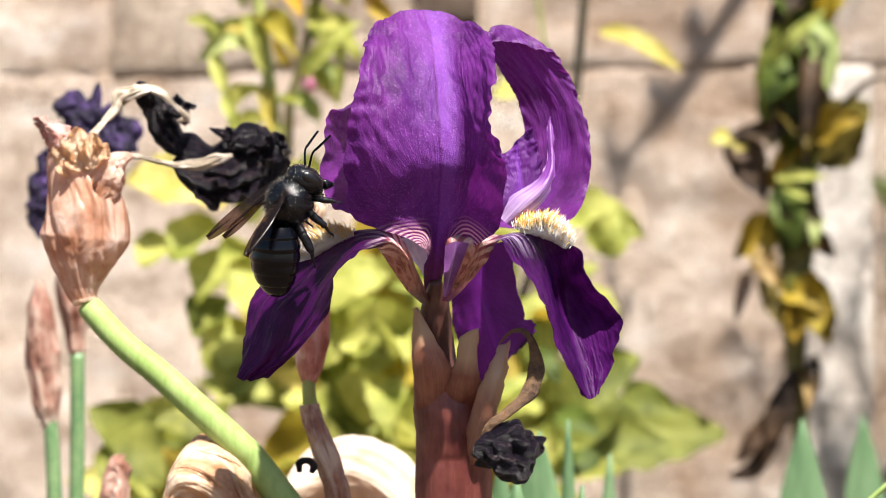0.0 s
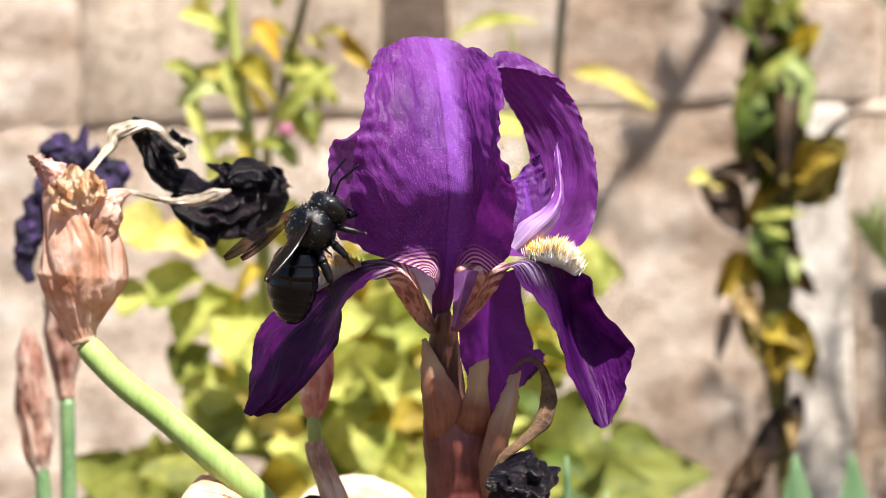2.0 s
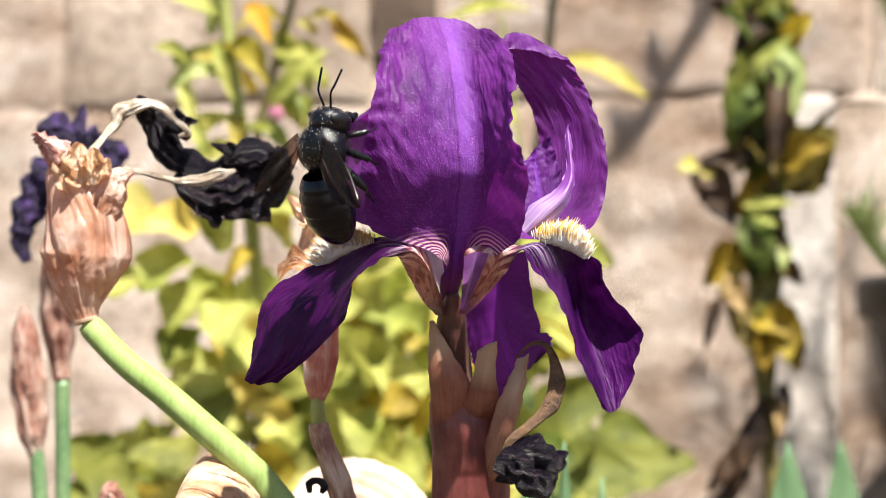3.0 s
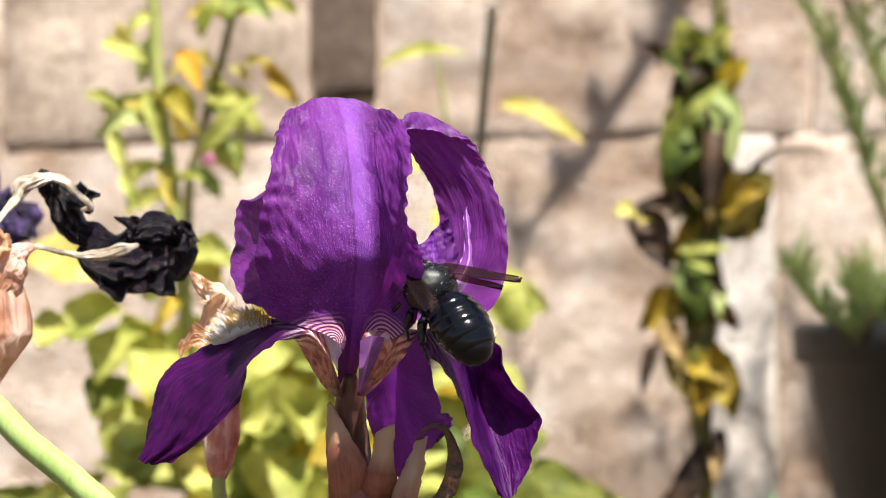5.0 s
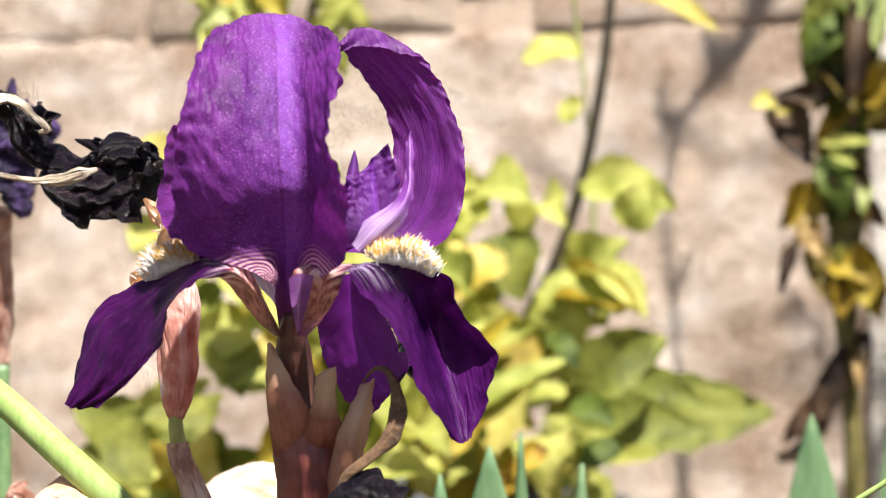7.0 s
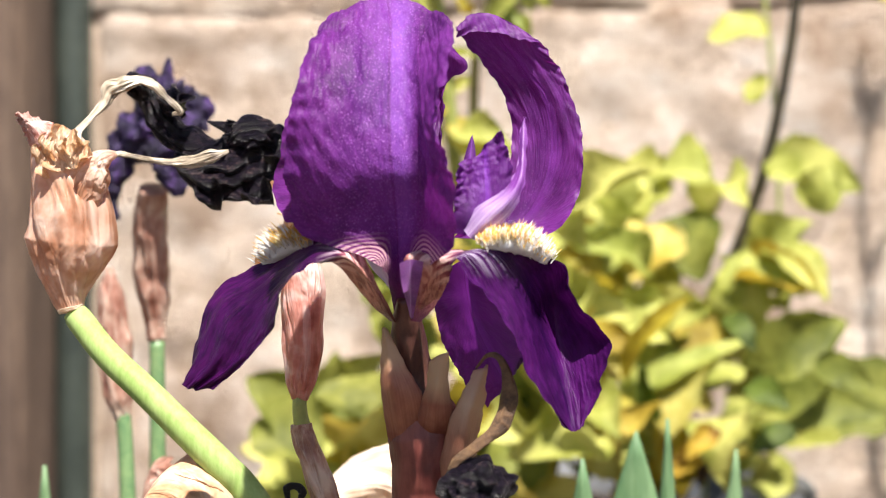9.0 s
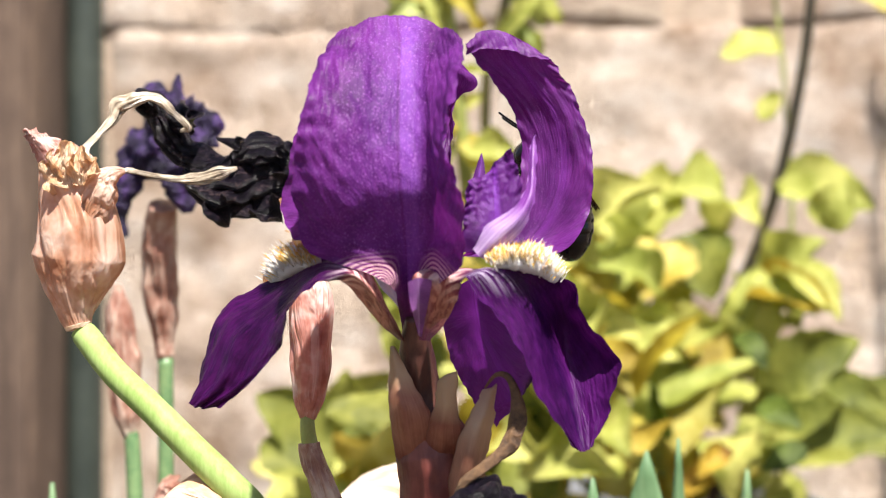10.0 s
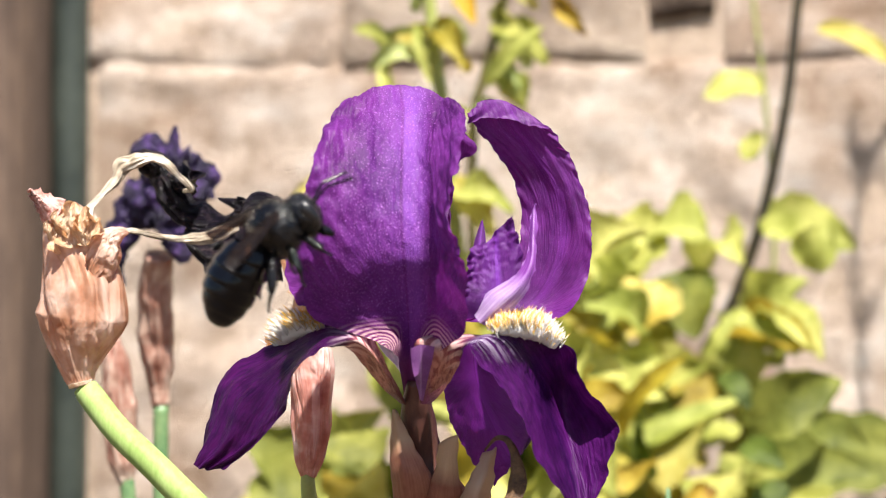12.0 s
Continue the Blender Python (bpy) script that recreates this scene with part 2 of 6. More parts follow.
def paper_material(name, dark, base, light, along, across, see, amount=0.35, depth=0.0022, rough=0.34, shade=(0.70, 0.50, 0.40)):
    """Dry tissue: long folds that run up it, with painted shade and shine, short creases across."""
    m, nt, bsdf = shader(name)
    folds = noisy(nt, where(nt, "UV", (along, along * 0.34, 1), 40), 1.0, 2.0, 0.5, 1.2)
    creases = noisy(nt, where(nt, "UV", (across * 1.4, across * 0.5, 1), 52), 1.0, 3.0, 0.55, 0.8)
    cloud = noisy(nt, where(nt, "Object", (1, 1, 1)), 75, 4.0, 0.6)
    colour = ramp(nt, cloud, [(0.36, dark), (0.50, base), (0.64, light)])
    # shade in the fold hollows, then highlights on their ridges, both as colour
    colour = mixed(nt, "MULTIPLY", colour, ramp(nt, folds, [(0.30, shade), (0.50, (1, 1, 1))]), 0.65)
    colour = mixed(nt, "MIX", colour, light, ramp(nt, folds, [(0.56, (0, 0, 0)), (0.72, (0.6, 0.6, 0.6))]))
    nt.links.new(colour, bsdf.inputs["Base Color"])
    bsdf.inputs["Roughness"].default_value = rough
    bsdf.inputs["Specular IOR Level"].default_value = 0.6
    one = bumped(nt, bsdf, folds, 0.6, depth * 1.5)
    bumped(nt, bsdf, creases, 0.30, depth, one)
    thin(nt, bsdf, mixed(nt, "MULTIPLY", colour, see, 0.6), amount)
    return m


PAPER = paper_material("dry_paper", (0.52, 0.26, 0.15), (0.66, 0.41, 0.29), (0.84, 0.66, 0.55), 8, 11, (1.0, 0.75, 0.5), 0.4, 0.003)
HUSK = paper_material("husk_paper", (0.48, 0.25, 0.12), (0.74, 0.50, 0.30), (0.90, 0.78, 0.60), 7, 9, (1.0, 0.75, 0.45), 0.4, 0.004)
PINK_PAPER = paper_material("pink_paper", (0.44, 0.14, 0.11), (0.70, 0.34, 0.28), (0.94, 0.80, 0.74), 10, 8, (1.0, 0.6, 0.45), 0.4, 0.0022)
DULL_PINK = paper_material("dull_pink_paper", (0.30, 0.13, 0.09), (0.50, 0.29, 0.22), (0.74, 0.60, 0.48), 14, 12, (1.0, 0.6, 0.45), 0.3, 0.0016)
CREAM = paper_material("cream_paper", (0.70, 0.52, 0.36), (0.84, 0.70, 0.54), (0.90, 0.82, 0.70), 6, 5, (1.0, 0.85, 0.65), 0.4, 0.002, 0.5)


def bract_material(name, low, high, tip, tip_from):
    """Thin reddish skin with fine lengthwise veins, dry and tan towards its tip."""
    m, nt, bsdf = shader(name)
    sep = nt.nodes.new("ShaderNodeSeparateXYZ")
    nt.links.new(where(nt, "UV", (1, 1, 1)), sep.inputs[0])
    veins = noisy(nt, where(nt, "UV", (34, 1.6, 1)), 1.0, 4.0, 0.6, 0.4)
    cloud = noisy(nt, where(nt, "Object", (1, 1, 0.5)), 130, 5.0, 0.6)
    colour = ramp(nt, cloud, [(0.38, low), (0.60, high)])
    colour = mixed(nt, "MULTIPLY", colour, ramp(nt, veins, [(0.35, (0.62, 0.55, 0.5)), (0.6, (1, 1, 1))]), 0.6)
    dry = ramp(nt, sep.outputs[1], [(tip_from, (0, 0, 0)), (min(1.0, tip_from + 0.22), (0.9, 0.9, 0.9))])
    colour = mixed(nt, "MIX", colour, tip, dry)
    nt.links.new(colour, bsdf.inputs["Base Color"])
    bsdf.inputs["Roughness"].default_value = 0.45
    bumped(nt, bsdf, veins, 0.4, 0.0005)
    thin(nt, bsdf, mixed(nt, "MIX", colour, (0.55, 0.2, 0.08), 0.4), 0.28)
    return m


SPATHE = bract_material("spathe_skin", (0.15, 0.036, 0.034), (0.31, 0.098, 0.078), (0.30, 0.11, 0.08), 0.9)
BRACT = bract_material("bract_skin", (0.20, 0.055, 0.040), (0.40, 0.16, 0.10), (0.56, 0.38, 0.23), 0.5)
BRACT_TAN = bract_material("tan_bract_skin", (0.28, 0.11, 0.07), (0.50, 0.26, 0.17), (0.58, 0.40, 0.26), 0.35)
TUBE_SKIN = plain("tube_skin", [(0.4, (0.045, 0.016, 0.018)), (0.6, (0.11, 0.045, 0.032))], 90, 0.42, 0.3, 0.0005, 6, (1, 1, 0.25))
BLACK_PETAL = plain("withered_black", [(0.44, (0.005, 0.004, 0.007)), (0.54, (0.012, 0.007, 0.020)), (0.64, (0.12, 0.080, 0.075))], 240, 0.33, 1.0, 0.0040, 4, (1, 1, 2.2), spec=0.42)
BLUE_PETAL = plain("withered_violet", [(0.42, (0.006, 0.004, 0.014)), (0.54, (0.020, 0.010, 0.045)), (0.66, (0.13, 0.06, 0.24))], 110, 0.42, 0.8, 0.002, 3, spec=0.3)
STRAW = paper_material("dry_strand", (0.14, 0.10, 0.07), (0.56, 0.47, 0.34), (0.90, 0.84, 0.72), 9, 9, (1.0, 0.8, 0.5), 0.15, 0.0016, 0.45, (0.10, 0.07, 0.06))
BROWN_RIB = plain("brown_rib", [(0.4, (0.05, 0.024, 0.011)), (0.6, (0.21, 0.115, 0.05))], 140, 0.55, 0.9, 0.001)
GREEN_STEM = plain("green_stem", [(0.4, (0.20, 0.30, 0.075)), (0.6, (0.31, 0.41, 0.14))], 60, 0.6, 0.15, 0.0004, 8, (1, 1, 0.3), spec=0.2)
BLUE_STEM = plain("bluish_stem", [(0.4, (0.09, 0.18, 0.075)), (0.6, (0.18, 0.28, 0.12))], 70, 0.42, 0.15, 0.0004, 8)
BLADE = plain("iris_blade", [(0.4, (0.10, 0.19, 0.085)), (0.6, (0.22, 0.34, 0.17))], 60, 0.5, 0.2, 0.0004, 8, (1, 1, 0.1), (0.25, 0.45, 0.12), 0.25)


def leaf_material(name, low, high, see, amount=0.42):
    m, nt, bsdf = shader(name)
    v = where(nt, "Object", (1, 1, 1))
    cloud = noisy(nt, v, 55, 6.0, 0.65)
    net = node(nt, "ShaderNodeTexVoronoi", Scale=260.0)
    net.feature = "DISTANCE_TO_EDGE"
    nt.links.new(v, net.inputs["Vector"])
    colour = ramp(nt, cloud, [(0.38, low), (0.60, high)])
    info = nt.nodes.new("ShaderNodeObjectInfo")
    colour = mixed(nt, "MULTIPLY", colour, ramp(nt, info.outputs["Random"], [(0, (0.72, 0.8, 0.7)), (1, (1, 1, 1))]), 1.0)
    nt.links.new(colour, bsdf.inputs["Base Color"])
    bsdf.inputs["Roughness"].default_value = 0.55
    bsdf.inputs["Specular IOR Level"].default_value = 0.25
    one = bumped(nt, bsdf, net.outputs["Distance"], 0.4, 0.0015)
    bumped(nt, bsdf, cloud, 0.6, 0.004, one)
    thin(nt, bsdf, mixed(nt, "MULTIPLY", colour, see, 0.5), amount)
    return m


LEAF = [
    leaf_material("leaf_lime", (0.29, 0.31, 0.055), (0.62, 0.60, 0.18), (1.0, 1.0, 0.62)),
    leaf_material("leaf_yellow", (0.48, 0.36, 0.06), (0.74, 0.64, 0.22), (1.0, 0.95, 0.6)),
    leaf_material("leaf_green", (0.13, 0.145, 0.026), (0.31, 0.31, 0.070), (0.9, 1.0, 0.5)),
    leaf_material("leaf_orange", (0.50, 0.27, 0.02), (0.78, 0.48, 0.05), (1.0, 0.8, 0.3)),
    leaf_material("leaf_scorched", (0.16, 0.06, 0.015), (0.70, 0.46, 0.07), (1.0, 0.8, 0.3)),
    leaf_material("leaf_mottled", (0.05, 0.055, 0.010), (0.17, 0.18, 0.03), (0.9, 1.0, 0.3), 0.35),
    leaf_material("leaf_olive_brown", (0.07, 0.05, 0.010), (0.20, 0.15, 0.025), (1.0, 0.9, 0.3), 0.3),
    leaf_material("leaf_pale", (0.28, 0.34, 0.10), (0.54, 0.58, 0.25), (1.0, 1.0, 0.7)),
    leaf_material("leaf_dead", (0.018, 0.011, 0.008), (0.07, 0.04, 0.022), (1.0, 0.7, 0.4), 0.1),
    leaf_material("leaf_tan", (0.22, 0.13, 0.05), (0.50, 0.34, 0.16), (1.0, 0.8, 0.5), 0.2),
    leaf_material("leaf_mustard", (0.16, 0.10, 0.012), (0.44, 0.29, 0.035), (1.0, 0.9, 0.4), 0.2),
    leaf_material("leaf_amber", (0.30, 0.20, 0.02), (0.70, 0.52, 0.06), (1.0, 0.8, 0.25)),
    leaf_material("leaf_ochre", (0.26, 0.18, 0.02), (0.55, 0.43, 0.07), (1.0, 0.85, 0.3)),
    leaf_material("leaf_deep_green", (0.035, 0.055, 0.008), (0.12, 0.16, 0.025), (0.8, 1.0, 0.3), 0.35),
]
PLANT_STEM = plain("plant_stem", [(0.3, (0.16, 0.19, 0.04)), (0.7, (0.36, 0.38, 0.11))], 50, 0.5, 0.3, 0.001)
DARK_STEM = plain("dark_stem", [(0.4, (0.016, 0.012, 0.007)), (0.6, (0.05, 0.04, 0.018))], 50, 0.5, 0.3, 0.001)
OLIVE_STEM = plain("olive_stem", [(0.4, (0.06, 0.055, 0.018)), (0.6, (0.15, 0.13, 0.04))], 50, 0.5, 0.3, 0.001)
DEAD_STEM = plain("dead_stem", [(0.3, (0.05, 0.05, 0.012)), (0.5, (0.14, 0.12, 0.03)), (0.72, (0.34, 0.30, 0.06))], 45, 0.6, 0.6, 0.002)
STONE = plain("sandstone", [(0.38, (0.36, 0.265, 0.19)), (0.45, (0.58, 0.465, 0.37)), (0.52, (0.72, 0.602, 0.50)), (0.60, (0.82, 0.748, 0.675))], 30, 0.9, 1.0, 0.008, 7, (0.9, 1, 1.4), random_tone=0.05, spec=0.2, patches=(8.5, (0.80, 0.72, 0.655)))
# sandstone with the shade of the upper left wall put into its colour
STONE_SHADED = plain("shaded_sandstone", [(0.38, (0.27, 0.205, 0.155)), (0.5, (0.42, 0.335, 0.26)), (0.62, (0.60, 0.50, 0.40))], 13, 0.9, 0.9, 0.006, 7, spec=0.2)
# near-black tone that paints the shade of the recess in the upper course
STONE_RECESS_SHADE = plain("recess_shade_stone", [(0.40, (0.09, 0.065, 0.05)), (0.6, (0.20, 0.15, 0.115))], 20, 0.95, 0.9, 0.006, 6, spec=0.1)
MORTAR = plain("lime_mortar", [(0.37, (0.34, 0.29, 0.25)), (0.48, (0.62, 0.56, 0.49)), (0.62, (0.86, 0.81, 0.74))], 36, 0.95, 1.0, 0.006, 5, spec=0.2)
JOINT = plain("sandy_joint", [(0.4, (0.36, 0.27, 0.20)), (0.6, (0.62, 0.50, 0.39))], 40, 0.95, 0.8, 0.004, 5, spec=0.1)
SOIL = plain("soil", [(0.3, (0.08, 0.055, 0.035)), (0.7, (0.28, 0.21, 0.15))], 30, 0.95, 1.0, 0.008, 6, spec=0.1)
BLACK_PLASTIC = plain("black_plastic", [(0.4, (0.010, 0.010, 0.010)), (0.6, (0.022, 0.021, 0.020))], 30, 0.55, 0.15, 0.001, 6)
GREY_PLASTIC = plain("grey_plastic", [(0.3, (0.035, 0.038, 0.042)), (0.7, (0.075, 0.08, 0.088))], 30, 0.6, 0.2, 0.001, 6)
WOOD = plain("weathered_board", [(0.36, (0.045, 0.028, 0.019)), (0.5, (0.095, 0.062, 0.044)), (0.64, (0.19, 0.13, 0.09))], 14, 0.8, 0.5, 0.002, 6, (4, 4, 0.5))
PIPE_PAINT = plain("pipe_paint", [(0.4, (0.015, 0.022, 0.018)), (0.6, (0.04, 0.05, 0.04))], 18, 0.5, 0.2, 0.001, 6)
NEEDLE = plain("needle_green", [(0.3, (0.11, 0.15, 0.055)), (0.5, (0.23, 0.28, 0.11)), (0.68, (0.48, 0.42, 0.18))], 25, 0.6, 0.0, 0.001, 6, through_light=(0.2, 0.3, 0.08), amount=0.2)


def hair_material():
    m, nt, bsdf = shader("beard_hair")
    sep = nt.nodes.new("ShaderNodeSeparateXYZ")
    nt.links.new(where(nt, "UV", (1, 1, 1)), sep.inputs[0])
    tips = ramp(nt, sep.outputs[1], [(0.0, (0.88, 0.88, 0.92)), (0.45, (0.92, 0.82, 0.50)), (0.8, (0.90, 0.56, 0.06))])
    colour = mixed(nt, "MIX", (0.93, 0.93, 0.95), tips, sep.outputs[0])
    nt.links.new(colour, bsdf.inputs["Base Color"])
    bsdf.inputs["Roughness"].default_value = 0.5
    thin(nt, bsdf, colour, 0.5)
    return m


BEARD = hair_material()


def chitin(name, colour, rough, coat, spec=0.5, pits=2600, depth=0.00014):
    m, nt, bsdf = shader(name)
    v = where(nt, "Object", (1, 1, 1))
    fine = noisy(nt, v, pits, 3.0)
    nt.links.new(ramp(nt, noisy(nt, v, 300), [(0.3, colour), (0.7, tuple(c * 2.2 for c in colour))]), bsdf.inputs["Base Color"])
    bsdf.inputs["Roughness"].default_value = rough
    bsdf.inputs["Coat Weight"].default_value = coat
    bsdf.inputs["Coat Roughness"].default_value = 0.10
    bsdf.inputs["Specular IOR Level"].default_value = spec
    bumped(nt, bsdf, fine, 0.55, depth)
    return m


SHELL = chitin("black_shell", (0.0014, 0.0015, 0.0024), 0.13, 0.0, 0.26, 2600, 0.00004)
FUR_SKIN = chitin("black_fur", (0.0020, 0.0020, 0.0026), 0.16, 0.0, 0.40, 1500, 0.0005)
EYE = chitin("bee_eye", (0.002, 0.0015, 0.002), 0.3, 0.2)


def wing_material():
    m, nt, bsdf = shader("smoky_wing")
    v = where(nt, "Object", (1, 1, 1))
    net = node(nt, "ShaderNodeTexVoronoi", Scale=330.0)
    net.feature = "DISTANCE_TO_EDGE"
    nt.links.new(v, net.inputs["Vector"])
    line = ramp(nt, net.outputs["Distance"], [(0.0, (0.01, 0.007, 0.008)), (0.06, (0.032, 0.022, 0.018))])
    nt.links.new(line, bsdf.inputs["Base Color"])
    bsdf.inputs["Roughness"].default_value = 0.22
    bsdf.inputs["Specular IOR Level"].default_value = 0.9
    clear = nt.nodes.new("ShaderNodeBsdfTransparent")
    clear.inputs[0].default_value = (0.52, 0.42, 0.37, 1)
    mx = nt.nodes.new("ShaderNodeMixShader")
    mx.inputs[0].default_value = 0.80
    nt.links.new(bsdf.outputs[0], mx.inputs[1])
    nt.links.new(clear.outputs[0], mx.inputs[2])
    nt.links.new(mx.outputs[0], nt.nodes["Material Output"].inputs[0])
    return m


WING = wing_material()
# pale colour for the specks that imitate glints on the bee
GLINT_SPECK = plain("glint_speck", [(0.4, (0.72, 0.66, 0.50)), (0.6, (0.88, 0.84, 0.74))], 300, 0.5, 0.0)


# ---- shape helpers ----
def curve(points, n):
    """n places along a smooth line through the points."""
    p = np.array(points, float)
    p = np.vstack([2 * p[0] - p[1], p, 2 * p[-1] - p[-2]])
    out = []
    for s in np.linspace(0, len(p) - 3 - 1e-9, n):
        i, f = int(s), s - int(s)
        a, b, c, d = p[i:i + 4]
        out.append(0.5 * (2 * b + (c - a) * f + (2 * a - 5 * b + 4 * c - d) * f * f + (3 * b - a - 3 * c + d) * f ** 3))
    return np.array(out)


def grid(bm, rows, wrap=False):
    """A quad mesh over rows of points, with UVs: across, along."""
    uv = bm.loops.layers.uv.verify()
    vs = [[bm.verts.new(p) for p in row] for row in rows]
    n, k = len(vs), len(vs[0])
    for i in range(n - 1):
        for j in range(k if wrap else k - 1):
            j2 = (j + 1) % k
            face = bm.faces.new((vs[i][j], vs[i][j2], vs[i + 1][j2], vs[i + 1][j]))
            face.smooth = True
            across = (j / (k if wrap else k - 1), (j + 1) / (k if wrap else k - 1))
            for loop, c in zip(face.loops, ((across[0], i), (across[1], i), (across[1], i + 1), (across[0], i + 1))):
                loop[uv].uv = (c[0], c[1] / (n - 1))
    return vs


def sheet(edge_a, middle, edge_b, nu=26, nv=44, ruffle=0.0006, waves=9.0, wrinkle=0.0004, seed=0, fold=0.0, pleat=0.0):
    """A petal or bract between two edge lines, bellied out through a middle line; its rims ruffle."""
    a, m, b = curve(edge_a, nv), curve(middle, nv), curve(edge_b, nv)
    rows = []
    for i in range(nv):
        row, v = [], i / (nv - 1)
        side = b[i] - a[i]
        along = m[min(i + 1, nv - 1)] - m[max(i - 1, 0)]
        n = np.cross(side, along)
        n /= np.linalg.norm(n) + 1e-12
        for j in range(nu):
            u = 2 * j / (nu - 1) - 1
            smooth = a[i] * u * (u - 1) / 2 + m[i] * (1 - u * u) + b[i] * u * (u + 1) / 2
            sharp = m[i] + (a[i] - m[i]) * max(-u, 0) + (b[i] - m[i]) * max(u, 0)
            p = smooth * (1 - fold) + sharp * fold
            rim = abs(u) ** 4 * min(1, v * 3)
            w = ruffle * rim * (math.sin(waves * v * 6.28 + seed + u) + 0.7 * math.sin(waves * 2.3 * v * 6.28 + 2 * seed))
            w += wrinkle * noise.noise(Vector(p) * 140 + Vector((seed, 0, 0))) * 1.6 + wrinkle * 0.5 * noise.noise(Vector(p) * 420)
            if pleat:
                w += pleat * (0.5 * abs(u) + 0.9 * u ** 4) * min(1, max(0, (v - 0.3) * 3)) * (noise.noise(Vector((u * 5.5 / (0.3 + v), v * 4.5, seed))) + 0.6 * noise.noise(Vector((u * 14 / (0.3 + v), v * 9, seed + 7))))
            jag = 0.0004 * (ruffle > 0) * rim * noise.noise(Vector(p) * 520)
            row.append(p + n * w + side / (np.linalg.norm(side) + 1e-9) * jag * math.copysign(1, u))
        rows.append(row)
    bm = bmesh.new()
    grid(bm, rows)
    return bm


def petal(columns, at, nu=60, nv=110, ruffle=0.0003, waves=9.0, wrinkle=0.0002, seed=0, pucker=0.0, swell=0.0):
    """A petal skinned over lines that run from its foot to its rim, at the given places across it; rims ruffle and fine puckers fan out."""
    lines = [curve(c, nv) for c in columns]
    knots = np.interp(np.linspace(0, 1, nu), at, np.arange(len(lines)))
    rows = []
    for i in range(nv):
        across = np.array([l[i] for l in lines])
        ext = np.vstack([2 * across[0] - across[1], across, 2 * across[-1] - across[-2]])
        row = []
        for s in knots:
            k = min(int(s), len(lines) - 2)
            f = s - k
            a, b, c, d = ext[k:k + 4]
            row.append(0.5 * (2 * b + (c - a) * f + (2 * a - 5 * b + 4 * c - d) * f * f + (3 * b - a - 3 * c + d) * f ** 3))
        rows.append(row)
    p = np.array(rows)
    du, dv = np.gradient(p, axis=1), np.gradient(p, axis=0)
    n = np.cross(du, dv)
    n /= np.linalg.norm(n, axis=2, keepdims=True) + 1e-12
    out = []
    for i in range(nv):
        v, row = i / (nv - 1), []
        for j in range(nu):
            u = j / (nu - 1)
            e, q = 2 * u - 1, p[i, j]
            rim = abs(e) ** 5 * min(1, max(0, v * 3 - 0.5)) + max(0, v - 0.93) * 8
            w = ruffle * rim * (math.sin(waves * v * 6.28 + seed + 3 * e) + 0.7 * math.sin(waves * 2.3 * v * 6.28 + 2 * seed + 9 * e))
            w += wrinkle * (noise.noise(Vector(q) * 140 + Vector((seed, 0, 0))) + 0.5 * noise.noise(Vector(q) * 420))
            grow = min(1, max(0, (v - 0.22) * 3))
            if pucker:
                w += pucker * grow * (0.35 + abs(e)) * (1 if e < 0.15 else 0.5) * (noise.noise(Vector((e * 4.5, v * 15 + 4 * e, seed))) + 0.6 * noise.noise(Vector((e * 10, v * 30 + 9 * e, seed + 7))))
            if swell:
                w += swell * grow * noise.noise(Vector((e * 3.4, v * 3.0, seed + 3)))
            side = du[i, j] / (np.linalg.norm(du[i, j]) + 1e-9) * math.copysign(abs(e) ** 12, e)
            up = dv[i, j] / (np.linalg.norm(dv[i, j]) + 1e-9) * max(0, v - 0.97) * 30
            jag = 0.0006 * min(1, v * 2) * (ruffle > 0) * (noise.noise(Vector(q) * 330) + 0.6 * noise.noise(Vector(q) * 900))
            row.append(q + n[i, j] * w + (side + up) * jag)
        out.append(row)
    bm = bmesh.new()
    grid(bm, out)
    return bm


def tube(points, radii, n=24, sides=14, rough=0.0, seed=0, bm=None, squash=1.0, freq=200, folds=(0, 0.0, 0.0)):
    """A round stem along a line, closed at both ends."""
    c = curve(points, n)
    r = np.interp(np.linspace(0, 1, n), np.linspace(0, 1, len(radii)), radii)
    bm = bm or bmesh.new()
    rows = []
    ref = np.array((0.13, -1.0, 0.21))
    for i in range(n):
        t = c[min(i + 1, n - 1)] - c[max(i - 1, 0)]
        t /= np.linalg.norm(t) + 1e-12
        x = np.cross(ref, t)
        x /= np.linalg.norm(x) + 1e-12
        y = np.cross(t, x)
        row = []
        for j in range(sides):
            an = 6.28318 * j / sides
            d = x * math.cos(an) + y * math.sin(an) * squash
            k = 1.0
            if rough:
                at = Vector(c[i] + d * r[i]) * freq + Vector((seed, seed, 0))
                k += rough * noise.noise(at)
                if rough > 0.45:
                    k += rough * (0.35 - 0.9 * abs(noise.noise(at * 1.7 + Vector((3, 1, 7))))) + 0.25 * rough * noise.noise(at * 4.3)
            if folds[0]:
                v = i / (n - 1)
                k += folds[1] * (abs(math.sin(0.5 * folds[0] * an + folds[2] * v + 2.2 * noise.noise(Vector((an, v * 5, seed))))) - 0.5) * math.sin(math.pi * min(1, v + 0.08))
            row.append(c[i] + d * r[i] * k)
        rows.append(row)
    vs = grid(bm, rows, True)
    for ring in (vs[0][::-1], vs[-1]):
        bm.faces.new(ring).smooth = True
    return bm


